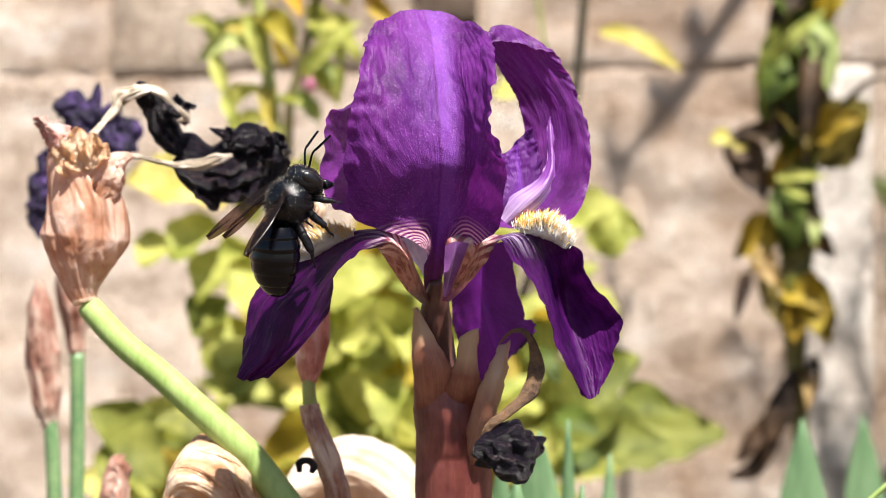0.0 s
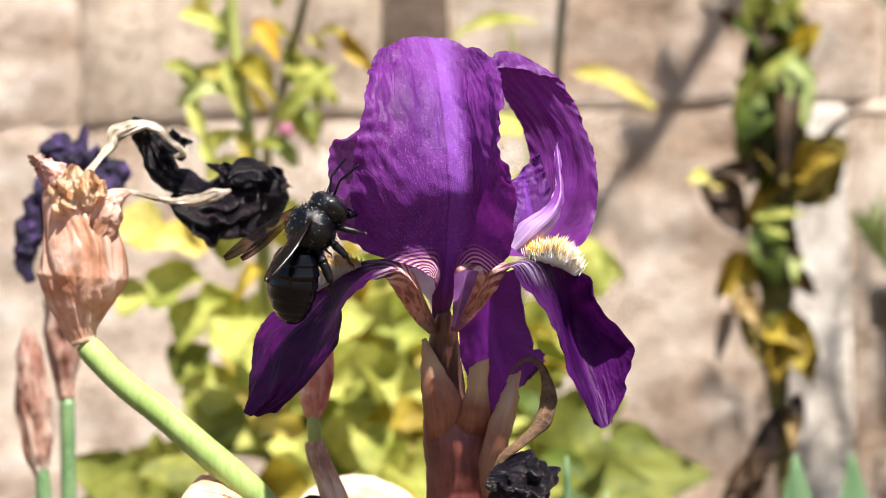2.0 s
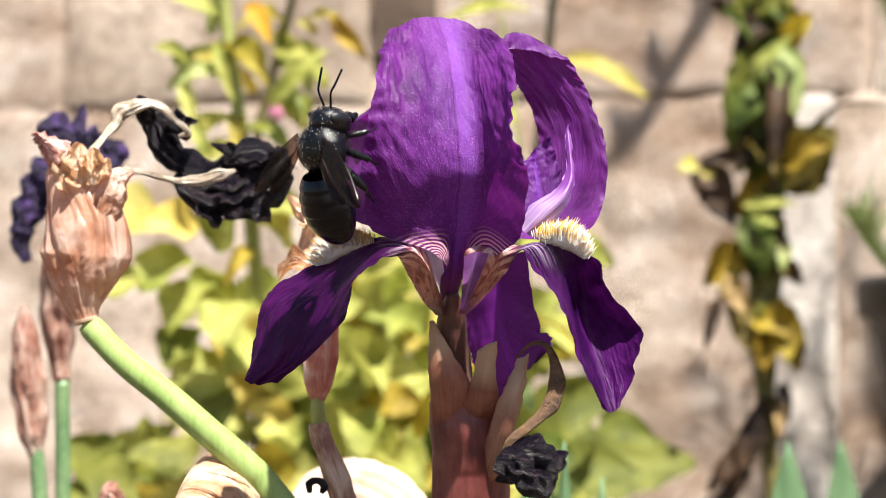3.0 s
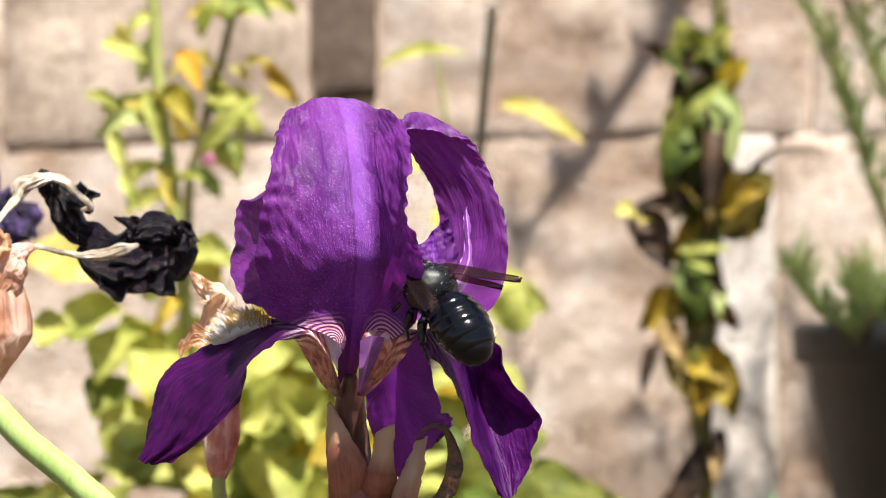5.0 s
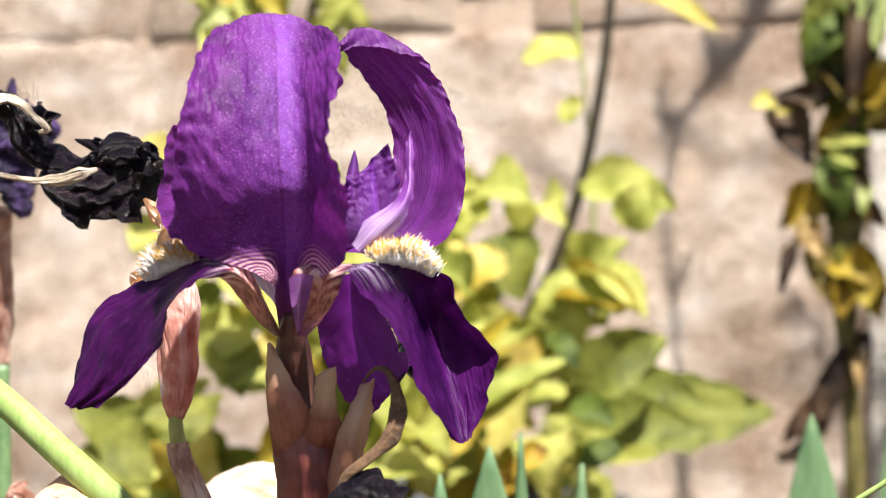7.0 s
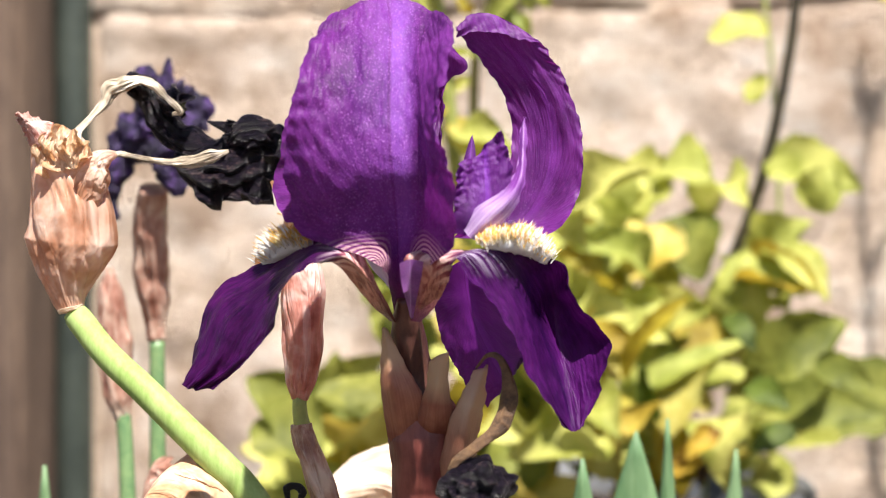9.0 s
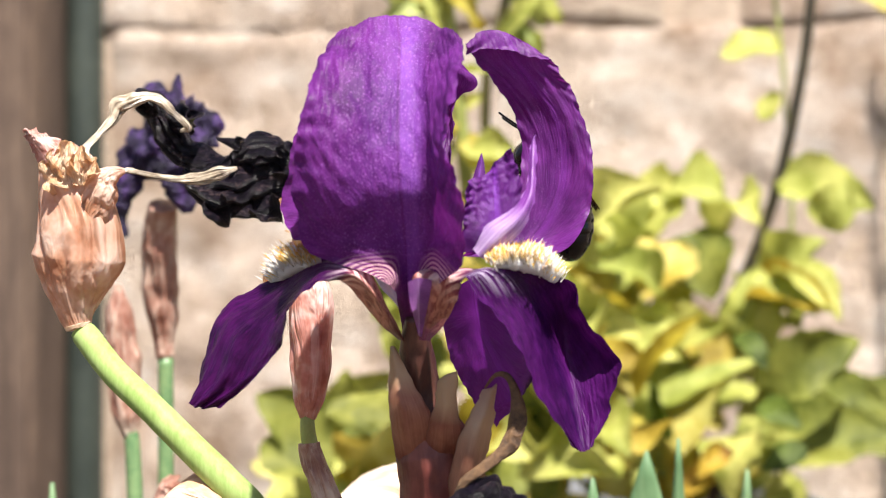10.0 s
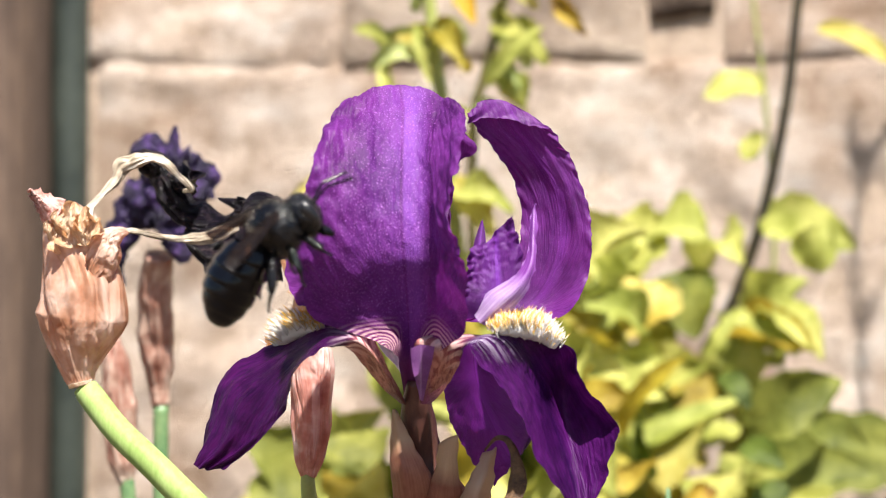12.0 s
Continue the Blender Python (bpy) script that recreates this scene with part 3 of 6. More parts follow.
def leaf_shape(base, tip, half, seed=0, arch=0.12, cup=0.25, facing=None, wave=0.12, point=1.0, nu=11, nv=17):
    """A leaf from base to tip, arched and cupped, wavy at its rim."""
    rnd = random.Random(seed)
    b, t = Vector(base), Vector(tip)
    along = t - b
    length = along.length
    face = Vector(facing) if facing else Vector((rnd.uniform(-0.5, 0.5), -0.8, rnd.uniform(0.2, 0.9)))
    side = along.cross(face).normalized()
    up = side.cross(along).normalized()
    rows = []
    for i in range(nv):
        v = i / (nv - 1)
        w = half * (math.sin(math.pi * min(1, v ** 0.75 * 0.97 + 0.03)) ** (0.75 * point)) + 0.0004
        c = b + along * v + up * length * arch * math.sin(math.pi * v)
        row = []
        for j in range(nu):
            u = 2 * j / (nu - 1) - 1
            lift = cup * w * u * u + wave * half * abs(u) ** 2 * math.sin(9 * v + seed + 2 * u) + 0.05 * half * noise.noise(Vector((u * 3, v * 6, seed)))
            edge = 1 + 0.06 * abs(u) ** 4 * math.sin(31 * v + seed)
            row.append(c + side * (u * w * edge) + up * lift)
        rows.append(row)
    bm = bmesh.new()
    grid(bm, rows)
    return bm


def blob(centre, radii, rough, freq, seed, sub=4):
    bm = bmesh.new()
    bmesh.ops.create_icosphere(bm, subdivisions=sub, radius=1.0)
    for v in bm.verts:
        p = v.co.copy()
        k = 1 + rough * noise.noise(p * freq + Vector((seed, 0, 0))) + rough * 0.5 * noise.noise(p * freq * 2.7 + Vector((0, seed, 0)))
        v.co = Vector(centre) + Vector((p.x * radii[0], p.y * radii[1], p.z * radii[2])) * k
    for f in bm.faces:
        f.smooth = True
    return bm


def lathe(profile, sides=48):
    bm = bmesh.new()
    rows = [[(r * math.cos(6.28318 * j / sides), r * math.sin(6.28318 * j / sides), z) for j in range(sides)] for r, z in profile]
    grid(bm, rows, True)
    return bm


def box(x0, x1, y0, y1, z0, z1, bevel=0.002):
    bm = bmesh.new()
    bmesh.ops.create_cube(bm, size=1.0)
    for v in bm.verts:
        v.co = Vector(((x0 + x1) / 2 + v.co.x * (x1 - x0), (y0 + y1) / 2 + v.co.y * (y1 - y0), (z0 + z1) / 2 + v.co.z * (z1 - z0)))
    if bevel:
        bmesh.ops.bevel(bm, geom=bm.edges[:], offset=bevel, segments=2, affect="EDGES")
    return bm


def part(name, bm, material, parent, label="", pivot=None, thick=0.0):
    """One mesh under a thing; the shape is given in the place's metres, or round its pivot."""
    home = Vector(parent.get("home", (0, 0, 0))) if parent is not None else Vector((0, 0, 0))
    at = Vector(pivot) if pivot is not None else home
    bmesh.ops.translate(bm, verts=bm.verts[:], vec=-at)
    me = bpy.data.meshes.new(name)
    bm.to_mesh(me)
    bm.free()
    me.materials.append(material)
    ob = new(name, me)
    if parent is not None:
        ob.parent = parent
    ob.location = at - home
    ob["home"] = tuple(at)
    if label:
        tagged(ob, label)
    if thick:
        so = ob.modifiers.new("thickness", "SOLIDIFY")
        so.thickness, so.offset = thick, 0.0
    return ob


def thing(name, at, label, category, group=""):
    ob = new(name)
    ob.location = at
    ob.empty_display_size = 0.01
    ob["home"] = tuple(at)
    return tagged(ob, label, category, group)


def setting(name, bm, material, label):
    ob = part(name, bm, material, None)
    return tagged(ob, label, name.split("_")[0], kind="structure")


GROUND = 0.02
WALL = 0.86


# ---- the setting ----
def build_ground():
    bm = bmesh.new()
    n = 60
    xs = [math.copysign(abs(s) ** 4, s) * 400 + s * 1.2 for s in np.linspace(-1, 1, n)]
    rows = [[(x, y, GROUND + (0.006 * noise.noise(Vector((x * 9, y * 9, 0))) if abs(x) < 3 and abs(y) < 3 else 0)) for x in xs] for y in xs]
    grid(bm, rows)
    setting("ground", bm, SOIL, "dry brown garden soil below the stone wall")


def stone(parent, x0, x1, z0, z1, seed, material, proud=0.0):
    """A rough-faced block: a hewn front over a square body."""
    nx, nz = max(4, int((x1 - x0) / 0.008)), max(4, int((z1 - z0) / 0.008))
    y = WALL - proud
    rows = []
    for k in range(nz + 1):
        row = []
        for i in range(nx + 1):
            x, z = x0 + (x1 - x0) * i / nx, z0 + (z1 - z0) * k / nz
            d = min(x - x0, x1 - x, z - z0, z1 - z)
            edge = 0.0030 * max(0, 1 - d / (0.0045 + 0.003 * noise.noise(Vector((x * 25, z * 25, seed))))) ** 2
            p = Vector((x, z, seed * 3.1))
            h = (0.005 * noise.noise(p * 14) + 0.0042 * noise.noise(p * 42) + 0.0014 * noise.noise(p * 90)) * min(1, 0.15 + max(0, d) / 0.02)
            wob = 0.003 * noise.noise(p * 30 + Vector((5, 0, 0)))
            row.append((x + wob, y + edge + h, z + 0.008 * noise.noise(Vector((x * 11, round(z, 1) * 7, 2)))))
        rows.append(row)
    back = 0.06
    full = [[(p[0], y + back, p[2]) for p in rows[0]]] + rows + [[(p[0], y + back, p[2]) for p in rows[-1]]]
    bm = bmesh.new()
    grid(bm, full)
    for i in (0, -1):
        ring = [rows[k][i] for k in range(nz + 1)]
        grid(bm, [[(p[0], y + back, p[2]) for p in ring], ring])
    return part("stone", bm, material, parent)


def build_wall():
    bm = box(-1.6, 1.3, WALL + 0.004, WALL + 0.30, GROUND - 0.05, 1.1, 0.0)
    wall = setting("wall_stone", bm, JOINT, "wall of large rough sandstone blocks with lime mortar joints")
    courses = [
        (-0.03, 0.4400, [(-0.494, 0.088), (0.132, 0.46), (0.464, 0.78)], STONE, 0.0),
        (0.4340, 0.70, [(-0.66, -0.333), (-0.100, 0.150), (0.154, 0.45)], STONE, 0.0),
    ]
    s = 0
    for z0, z1, spans, material, proud in courses:
        for x0, x1 in spans:
            s += 1
            stone(wall, x0, x1, z0, z1, s, material, proud)
    # block coloured darker to stand for the shade over this part
    stone(wall, -0.330, -0.146, 0.4340, 0.70, 31, STONE_SHADED, 0.002)
    # narrow dark block added where the wall only has a shaded recess
    stone(wall, -0.143, -0.104, 0.462, 0.70, 37, STONE_RECESS_SHADE, 0.002)
    stone(wall, 0.090, 0.130, 0.10, 0.437, 41, MORTAR, 0.004)
    stone(wall, -1.2, -0.66, 0.02, 0.9, 43, STONE, 0.0)


def build_left_post():
    bm = box(-0.66, -0.512, 0.79, 0.85, GROUND, 1.0, 0.004)
    setting("trim_board", bm, WOOD, "weathered brown wooden board against the wall")
    bm = tube([(-0.4985, 0.835, GROUND), (-0.4985, 0.835, 0.4), (-0.4985, 0.835, 1.0)], [0.0115, 0.0115], 30, 20)
    tagged(part("pipe", bm, PIPE_PAINT, None), "dull green painted pipe running up beside the wall", "pipe")


# ---- the iris in bloom ----
def bearded(points, count, seed, length, lean):
    """A dense brush of fine hairs along the top of a fall, yellow where it starts and white towards its end."""
    rnd = random.Random(seed)
    c = curve(points, 60)
    bm = tube(points, [0.0008, 0.0017, 0.0020, 0.0012], 24, 14, 0.3, seed, freq=900)
    uv = bm.loops.layers.uv.verify()
    for f in bm.faces:
        for loop in f.loops:
            loop[uv].uv = (0, 0)
    for k in range(count):
        s = rnd.random()
        i = int(s * 59)
        off = Vector((rnd.gauss(0, 0.0008), rnd.gauss(0, 0.0013), rnd.gauss(0.0003, 0.0005)))
        at = Vector(c[i]) + off
        way = Vector((lean * (-0.3 + 1.5 * s) + rnd.gauss(0, 0.18), off.y * 420 + rnd.gauss(0, 0.25), 1.0)).normalized()
        size = length * rnd.uniform(0.6, 1.1) * (0.45 + 0.65 * math.sin(3.1 * s))
        side = way.cross(Vector((rnd.random(), rnd.random(), 0.3))).normalized() * 0.00015
        over = way.cross(side)
        foot = [bm.verts.new(at + side), bm.verts.new(at - side * 0.5 + over * 0.9), bm.verts.new(at - side * 0.5 - over * 0.9)]
        bend = Vector((lean * 0.4, 0, -0.15)) * size * 0.3
        mids = [bm.verts.new(f.co + way * size * 0.6) for f in foot]
        top = bm.verts.new(at + way * size + bend)
        gold = 1.0 if rnd.random() < 0.80 - 0.50 * s else 0.12
        for a in range(3):
            b = (a + 1) % 3
            for corners, vv in (((foot[a], foot[b], mids[b], mids[a]), (0, 0, 0.6, 0.6)), ((mids[a], mids[b], top), (0.6, 0.6, 1))):
                f = bm.faces.new(corners)
                f.smooth = True
                for loop, h in zip(f.loops, vv):
                    loop[uv].uv = (gold, h)
    return bm


def build_iris():
    iris = thing("iris_flower", (0.001, 0.012, GROUND), "purple bearded iris in full bloom on a thick stem", "flower")
    STEM = [(0.0002, 0.0120, 0.1827), (0.0008, 0.0100, 0.2340), (0.0011, 0.0080, 0.2596), (0.0013, 0.0060, 0.2699), (0.0003, 0.0050, 0.2774), (-0.0013, 0.0040, 0.2831)]
    part("stem", tube(STEM, [0.0088, 0.0090, 0.0094, 0.0092, 0.0088, 0.0070], 60, 30, 0.04, 3, freq=70, folds=(3, 0.05, 0.4)), SPATHE, iris, "reddish brown sheathed stem")
    part("perianth_tube", tube([(-0.0023, 0.0040, 0.2825), (-0.0024, 0.0030, 0.2913), (-0.0022, 0.0000, 0.2982), (-0.0016, -0.0030, 0.3032), (-0.0012, -0.0060, 0.3070)], [0.0054, 0.0044, 0.0038, 0.0030, 0.0014], 32, 22, 0.08, 2, freq=150, folds=(6, 0.10, 0.5)), TUBE_SKIN, iris, "dark brownish flower tube")
    part("bract", sheet(*([(-0.0066, -0.0010, 0.2765), (-0.0069, -0.0040, 0.2855), (-0.0070, -0.0040, 0.2929), (-0.0067, -0.0040, 0.3003)],
    [(-0.0030, 0.0000, 0.2728), (-0.0027, -0.0070, 0.2858), (-0.0046, -0.0060, 0.2931), (-0.0060, -0.0050, 0.3007)],
    [(0.0020, 0.0020, 0.2740), (0.0026, -0.0040, 0.2851), (-0.0016, -0.0050, 0.2931), (-0.0057, -0.0040, 0.2998)]), 16, 26, 0.00012, 3, 0.0002, 3, 0.6), BRACT, iris, "reddish papery bract", thick=0.0005)
    part("bract", sheet(*([(-0.0023, 0.0020, 0.2739), (0.0011, -0.0030, 0.2813), (0.0036, -0.0050, 0.2877), (0.0047, -0.0060, 0.2935)],
    [(0.0023, 0.0020, 0.2728), (0.0049, -0.0050, 0.2810), (0.0065, -0.0070, 0.2873), (0.0073, -0.0070, 0.2951)],
    [(0.0075, 0.0040, 0.2740), (0.0094, -0.0030, 0.2809), (0.0087, -0.0050, 0.2872), (0.0092, -0.0070, 0.2956)]), 18, 26, 0.00012, 3, 0.0002, 5, 0.5), BRACT, iris, "reddish brown bract with a dry tan tip", thick=0.0005)
    part("bract", sheet(*([(0.0030, 0.0020, 0.2629), (0.0065, -0.0030, 0.2735), (0.0100, -0.0050, 0.2830), (0.0126, -0.0040, 0.2884), (0.0134, -0.0020, 0.2914)],
    [(0.0088, 0.0000, 0.2628), (0.0120, -0.0060, 0.2740), (0.0139, -0.0070, 0.2826), (0.0151, -0.0050, 0.2874), (0.0154, -0.0020, 0.2920)],
    [(0.0112, 0.0060, 0.2628), (0.0121, 0.0040, 0.2730), (0.0140, 0.0010, 0.2813), (0.0153, 0.0000, 0.2870), (0.0160, -0.0010, 0.2928)]), 18, 26, 0.00025, 4, 0.0003, 8, 0.3), BRACT_TAN, iris, "dry pinkish tan bract", thick=0.0005)
    lobe = [
        [(-0.0078, 0.0020, 0.3122), (-0.0129, -0.0160, 0.3201), (-0.0187, -0.0190, 0.3224), (-0.0242, -0.0190, 0.3249), (-0.0276, -0.0160, 0.3324), (-0.0273, -0.0120, 0.3403), (-0.0273, -0.0090, 0.3461), (-0.0212, -0.0060, 0.3507), (-0.0158, 0.0000, 0.3615)],
        [(-0.0057, 0.0060, 0.3122), (-0.0106, 0.0020, 0.3215), (-0.0157, 0.0040, 0.3283), (-0.0194, 0.0060, 0.3337), (-0.0212, 0.0080, 0.3398), (-0.0209, 0.0100, 0.3453), (-0.0195, 0.0100, 0.3501), (-0.0161, 0.0100, 0.3548), (-0.0114, 0.0100, 0.3636)],
        [(-0.0033, 0.0080, 0.3122), (-0.0042, 0.0140, 0.3230), (-0.0054, 0.0220, 0.3300), (-0.0060, 0.0260, 0.3357), (-0.0064, 0.0280, 0.3420), (-0.0067, 0.0300, 0.3470), (-0.0067, 0.0300, 0.3526), (-0.0061, 0.0260, 0.3594), (-0.0053, 0.0200, 0.3658)],
        [(-0.0033, 0.0060, 0.3053), (-0.0021, 0.0140, 0.3164), (-0.0025, 0.0220, 0.3238), (-0.0031, 0.0260, 0.3315), (-0.0038, 0.0280, 0.3393), (-0.0039, 0.0300, 0.3471), (-0.0035, 0.0310, 0.3547), (0.0020, 0.0310, 0.3592), (-0.0023, 0.0280, 0.3653)],
    ]
    part("standard", petal(lobe, (0, 0.3, 0.7, 1), 60, 110, 0.0003, 7, 0.0003, 11, 0.0006, 0.0008), VIOLET_BACK_UP, iris, "violet upright petal at the back")
    arch = [
        [(0.0092, -0.0040, 0.3204), (0.0107, 0.0020, 0.3227), (0.0138, 0.0060, 0.3276), (0.0175, 0.0090, 0.3344), (0.0182, 0.0110, 0.3429), (0.0163, 0.0100, 0.3519), (0.0127, 0.0070, 0.3581), (0.0104, 0.0020, 0.3624), (0.0098, -0.0030, 0.3656), (0.0105, -0.0035, 0.3641)],
        [(0.0083, 0.0000, 0.3202), (0.0132, 0.0050, 0.3218), (0.0184, 0.0080, 0.3257), (0.0221, 0.0100, 0.3331), (0.0233, 0.0110, 0.3418), (0.0221, 0.0100, 0.3512), (0.0184, 0.0080, 0.3580), (0.0147, 0.0050, 0.3635), (0.0128, 0.0010, 0.3691), (0.0156, 0.0010, 0.3648)],
        [(0.0084, 0.0000, 0.3201), (0.0167, 0.0040, 0.3208), (0.0243, 0.0080, 0.3232), (0.0292, 0.0100, 0.3318), (0.0304, 0.0100, 0.3411), (0.0281, 0.0090, 0.3504), (0.0239, 0.0080, 0.3572), (0.0201, 0.0060, 0.3628), (0.0186, 0.0050, 0.3677), (0.0204, 0.0040, 0.3636)],
        [(0.0093, -0.0030, 0.3200), (0.0218, 0.0010, 0.3198), (0.0309, 0.0040, 0.3222), (0.0340, 0.0090, 0.3305), (0.0344, 0.0100, 0.3404), (0.0326, 0.0110, 0.3485), (0.0301, 0.0100, 0.3553), (0.0281, 0.0080, 0.3592), (0.0258, 0.0060, 0.3629), (0.0261, 0.0050, 0.3618)],
    ]
    part("standard", petal(arch, (0, 0.35, 0.65, 1), 80, 150, 0.0004, 8, 0.0002, 4, 0.0003, 0.0006), VIOLET_ARCH, iris, "violet upright petal arching over")
    front = [
        [(-0.0047, -0.0010, 0.3013), (-0.0036, -0.0090, 0.3102), (-0.0013, -0.0180, 0.3134), (-0.0051, -0.0225, 0.3166), (-0.0173, -0.0260, 0.3213), (-0.0186, -0.0300, 0.3298), (-0.0182, -0.0330, 0.3373), (-0.0166, -0.0350, 0.3448), (-0.0154, -0.0340, 0.3512), (-0.0150, -0.0290, 0.3591), (-0.0150, -0.0230, 0.3636), (-0.0133, -0.0140, 0.3691)],
        [(-0.0038, -0.0020, 0.3014), (-0.0024, -0.0090, 0.3102), (-0.0006, -0.0170, 0.3150), (-0.0032, -0.0205, 0.3189), (-0.0085, -0.0260, 0.3245), (-0.0084, -0.0310, 0.3320), (-0.0082, -0.0330, 0.3395), (-0.0079, -0.0320, 0.3471), (-0.0080, -0.0290, 0.3542), (-0.0085, -0.0240, 0.3610), (-0.0091, -0.0180, 0.3660), (-0.0094, -0.0120, 0.3709)],
        [(-0.0030, -0.0020, 0.3014), (-0.0013, -0.0080, 0.3102), (-0.0001, -0.0130, 0.3166), (0.0009, -0.0170, 0.3224), (0.0017, -0.0208, 0.3278), (0.0029, -0.0260, 0.3336), (0.0027, -0.0270, 0.3406), (0.0019, -0.0250, 0.3477), (0.0007, -0.0215, 0.3544), (-0.0006, -0.0170, 0.3612), (-0.0021, -0.0125, 0.3664), (-0.0042, -0.0080, 0.3717)],
        [(-0.0024, -0.0020, 0.3014), (0.0001, -0.0080, 0.3102), (0.0020, -0.0130, 0.3159), (0.0059, -0.0170, 0.3212), (0.0071, -0.0200, 0.3271), (0.0083, -0.0245, 0.3332), (0.0084, -0.0255, 0.3400), (0.0079, -0.0245, 0.3468), (0.0071, -0.0215, 0.3537), (0.0058, -0.0165, 0.3607), (0.0046, -0.0120, 0.3654), (0.0033, -0.0070, 0.3699)],
        [(-0.0019, -0.0010, 0.3013), (0.0013, -0.0070, 0.3101), (0.0043, -0.0160, 0.3131), (0.0112, -0.0230, 0.3153), (0.0169, -0.0270, 0.3203), (0.0187, -0.0340, 0.3316), (0.0183, -0.0355, 0.3368), (0.0157, -0.0360, 0.3425), (0.0162, -0.0340, 0.3488), (0.0160, -0.0285, 0.3560), (0.0145, -0.0200, 0.3618), (0.0113, -0.0100, 0.3668)],
    ]
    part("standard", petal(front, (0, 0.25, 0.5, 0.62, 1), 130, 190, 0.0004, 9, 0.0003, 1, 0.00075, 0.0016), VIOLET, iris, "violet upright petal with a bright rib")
    hang = [
        [(-0.0029, -0.0060, 0.3018), (-0.0037, -0.0140, 0.3092), (-0.0054, -0.0190, 0.3156), (-0.0098, -0.0200, 0.3199), (-0.0215, -0.0130, 0.3187), (-0.0326, -0.0080, 0.3140), (-0.0449, -0.0090, 0.3079), (-0.0472, -0.0120, 0.2970), (-0.0496, -0.0150, 0.2883)],
        [(-0.0035, -0.0060, 0.3019), (-0.0039, -0.0160, 0.3087), (-0.0058, -0.0220, 0.3145), (-0.0099, -0.0230, 0.3183), (-0.0186, -0.0200, 0.3174), (-0.0285, -0.0150, 0.3117), (-0.0385, -0.0160, 0.3033), (-0.0421, -0.0170, 0.2942), (-0.0481, -0.0160, 0.2872)],
        [(-0.0043, -0.0050, 0.3020), (-0.0048, -0.0140, 0.3076), (-0.0068, -0.0220, 0.3146), (-0.0095, -0.0260, 0.3167), (-0.0163, -0.0250, 0.3158), (-0.0246, -0.0210, 0.3089), (-0.0328, -0.0190, 0.2986), (-0.0379, -0.0180, 0.2919), (-0.0458, -0.0160, 0.2869)],
        [(-0.0055, -0.0030, 0.3020), (-0.0083, -0.0080, 0.3059), (-0.0111, -0.0180, 0.3136), (-0.0118, -0.0250, 0.3151), (-0.0154, -0.0280, 0.3142), (-0.0202, -0.0280, 0.3109), (-0.0236, -0.0260, 0.3026), (-0.0297, -0.0220, 0.2955), (-0.0409, -0.0170, 0.2873)],
    ]
    left = part("fall", petal(hang, (0, 0.33, 0.66, 1), 60, 110, 0.0003, 5, 0.0003, 6, 0.0003, 0.0008), VIOLET_DARK, iris, "dark purple hanging petal", pivot=(-0.002, 0.0, 0.304))
    trough = [
        [(0.0016, -0.0030, 0.3017), (0.0065, -0.0070, 0.3059), (0.0125, -0.0170, 0.3116), (0.0162, -0.0250, 0.3163), (0.0197, -0.0230, 0.3112), (0.0253, -0.0190, 0.3031), (0.0280, -0.0130, 0.2924), (0.0335, -0.0020, 0.2797)],
        [(0.0017, -0.0050, 0.3019), (0.0068, -0.0120, 0.3073), (0.0126, -0.0210, 0.3141), (0.0192, -0.0230, 0.3174), (0.0227, -0.0170, 0.3113), (0.0265, -0.0100, 0.3021), (0.0295, -0.0050, 0.2906), (0.0348, -0.0010, 0.2791)],
        [(0.0016, -0.0060, 0.3020), (0.0067, -0.0150, 0.3082), (0.0119, -0.0220, 0.3159), (0.0225, -0.0140, 0.3180), (0.0260, -0.0030, 0.3105), (0.0277, 0.0040, 0.3004), (0.0314, 0.0040, 0.2900), (0.0355, 0.0000, 0.2788)],
        [(0.0010, -0.0060, 0.3020), (0.0055, -0.0150, 0.3087), (0.0092, -0.0210, 0.3167), (0.0289, -0.0020, 0.3162), (0.0290, 0.0070, 0.3083), (0.0300, 0.0090, 0.2996), (0.0336, 0.0050, 0.2899), (0.0365, 0.0000, 0.2791)],
        [(0.0002, -0.0060, 0.3021), (0.0032, -0.0130, 0.3091), (0.0054, -0.0180, 0.3174), (0.0307, 0.0000, 0.3156), (0.0347, 0.0010, 0.3079), (0.0423, 0.0020, 0.2985), (0.0407, 0.0010, 0.2884), (0.0375, 0.0000, 0.2796)],
    ]
    right = part("fall", petal(trough, (0, 0.3, 0.58, 0.72, 1), 80, 120, 0.0003, 6, 0.0003, 9, 0.0003, 0.0005), VIOLET_VEINED, iris, "dark purple hanging petal folded down the middle", pivot=(0.002, 0.0, 0.304))
    behind = [
        [(0.0007, 0.0080, 0.3111), (-0.0001, 0.0140, 0.3011), (-0.0004, 0.0240, 0.2925), (0.0017, 0.0320, 0.2852), (0.0058, 0.0340, 0.2809)],
        [(0.0077, 0.0080, 0.3150), (0.0064, 0.0180, 0.3036), (0.0073, 0.0280, 0.2939), (0.0097, 0.0320, 0.2874), (0.0119, 0.0320, 0.2867)],
        [(0.0154, 0.0040, 0.3170), (0.0166, 0.0100, 0.3051), (0.0186, 0.0160, 0.2984), (0.0212, 0.0140, 0.2953), (0.0166, 0.0220, 0.2913)],
    ]
    part("fall", petal(behind, (0, 0.5, 1), 30, 50, 0.0005, 4, 0.0003, 2, 0.0004, 0.0008), VIOLET_BACK, iris, "purple hanging petal behind the stem")
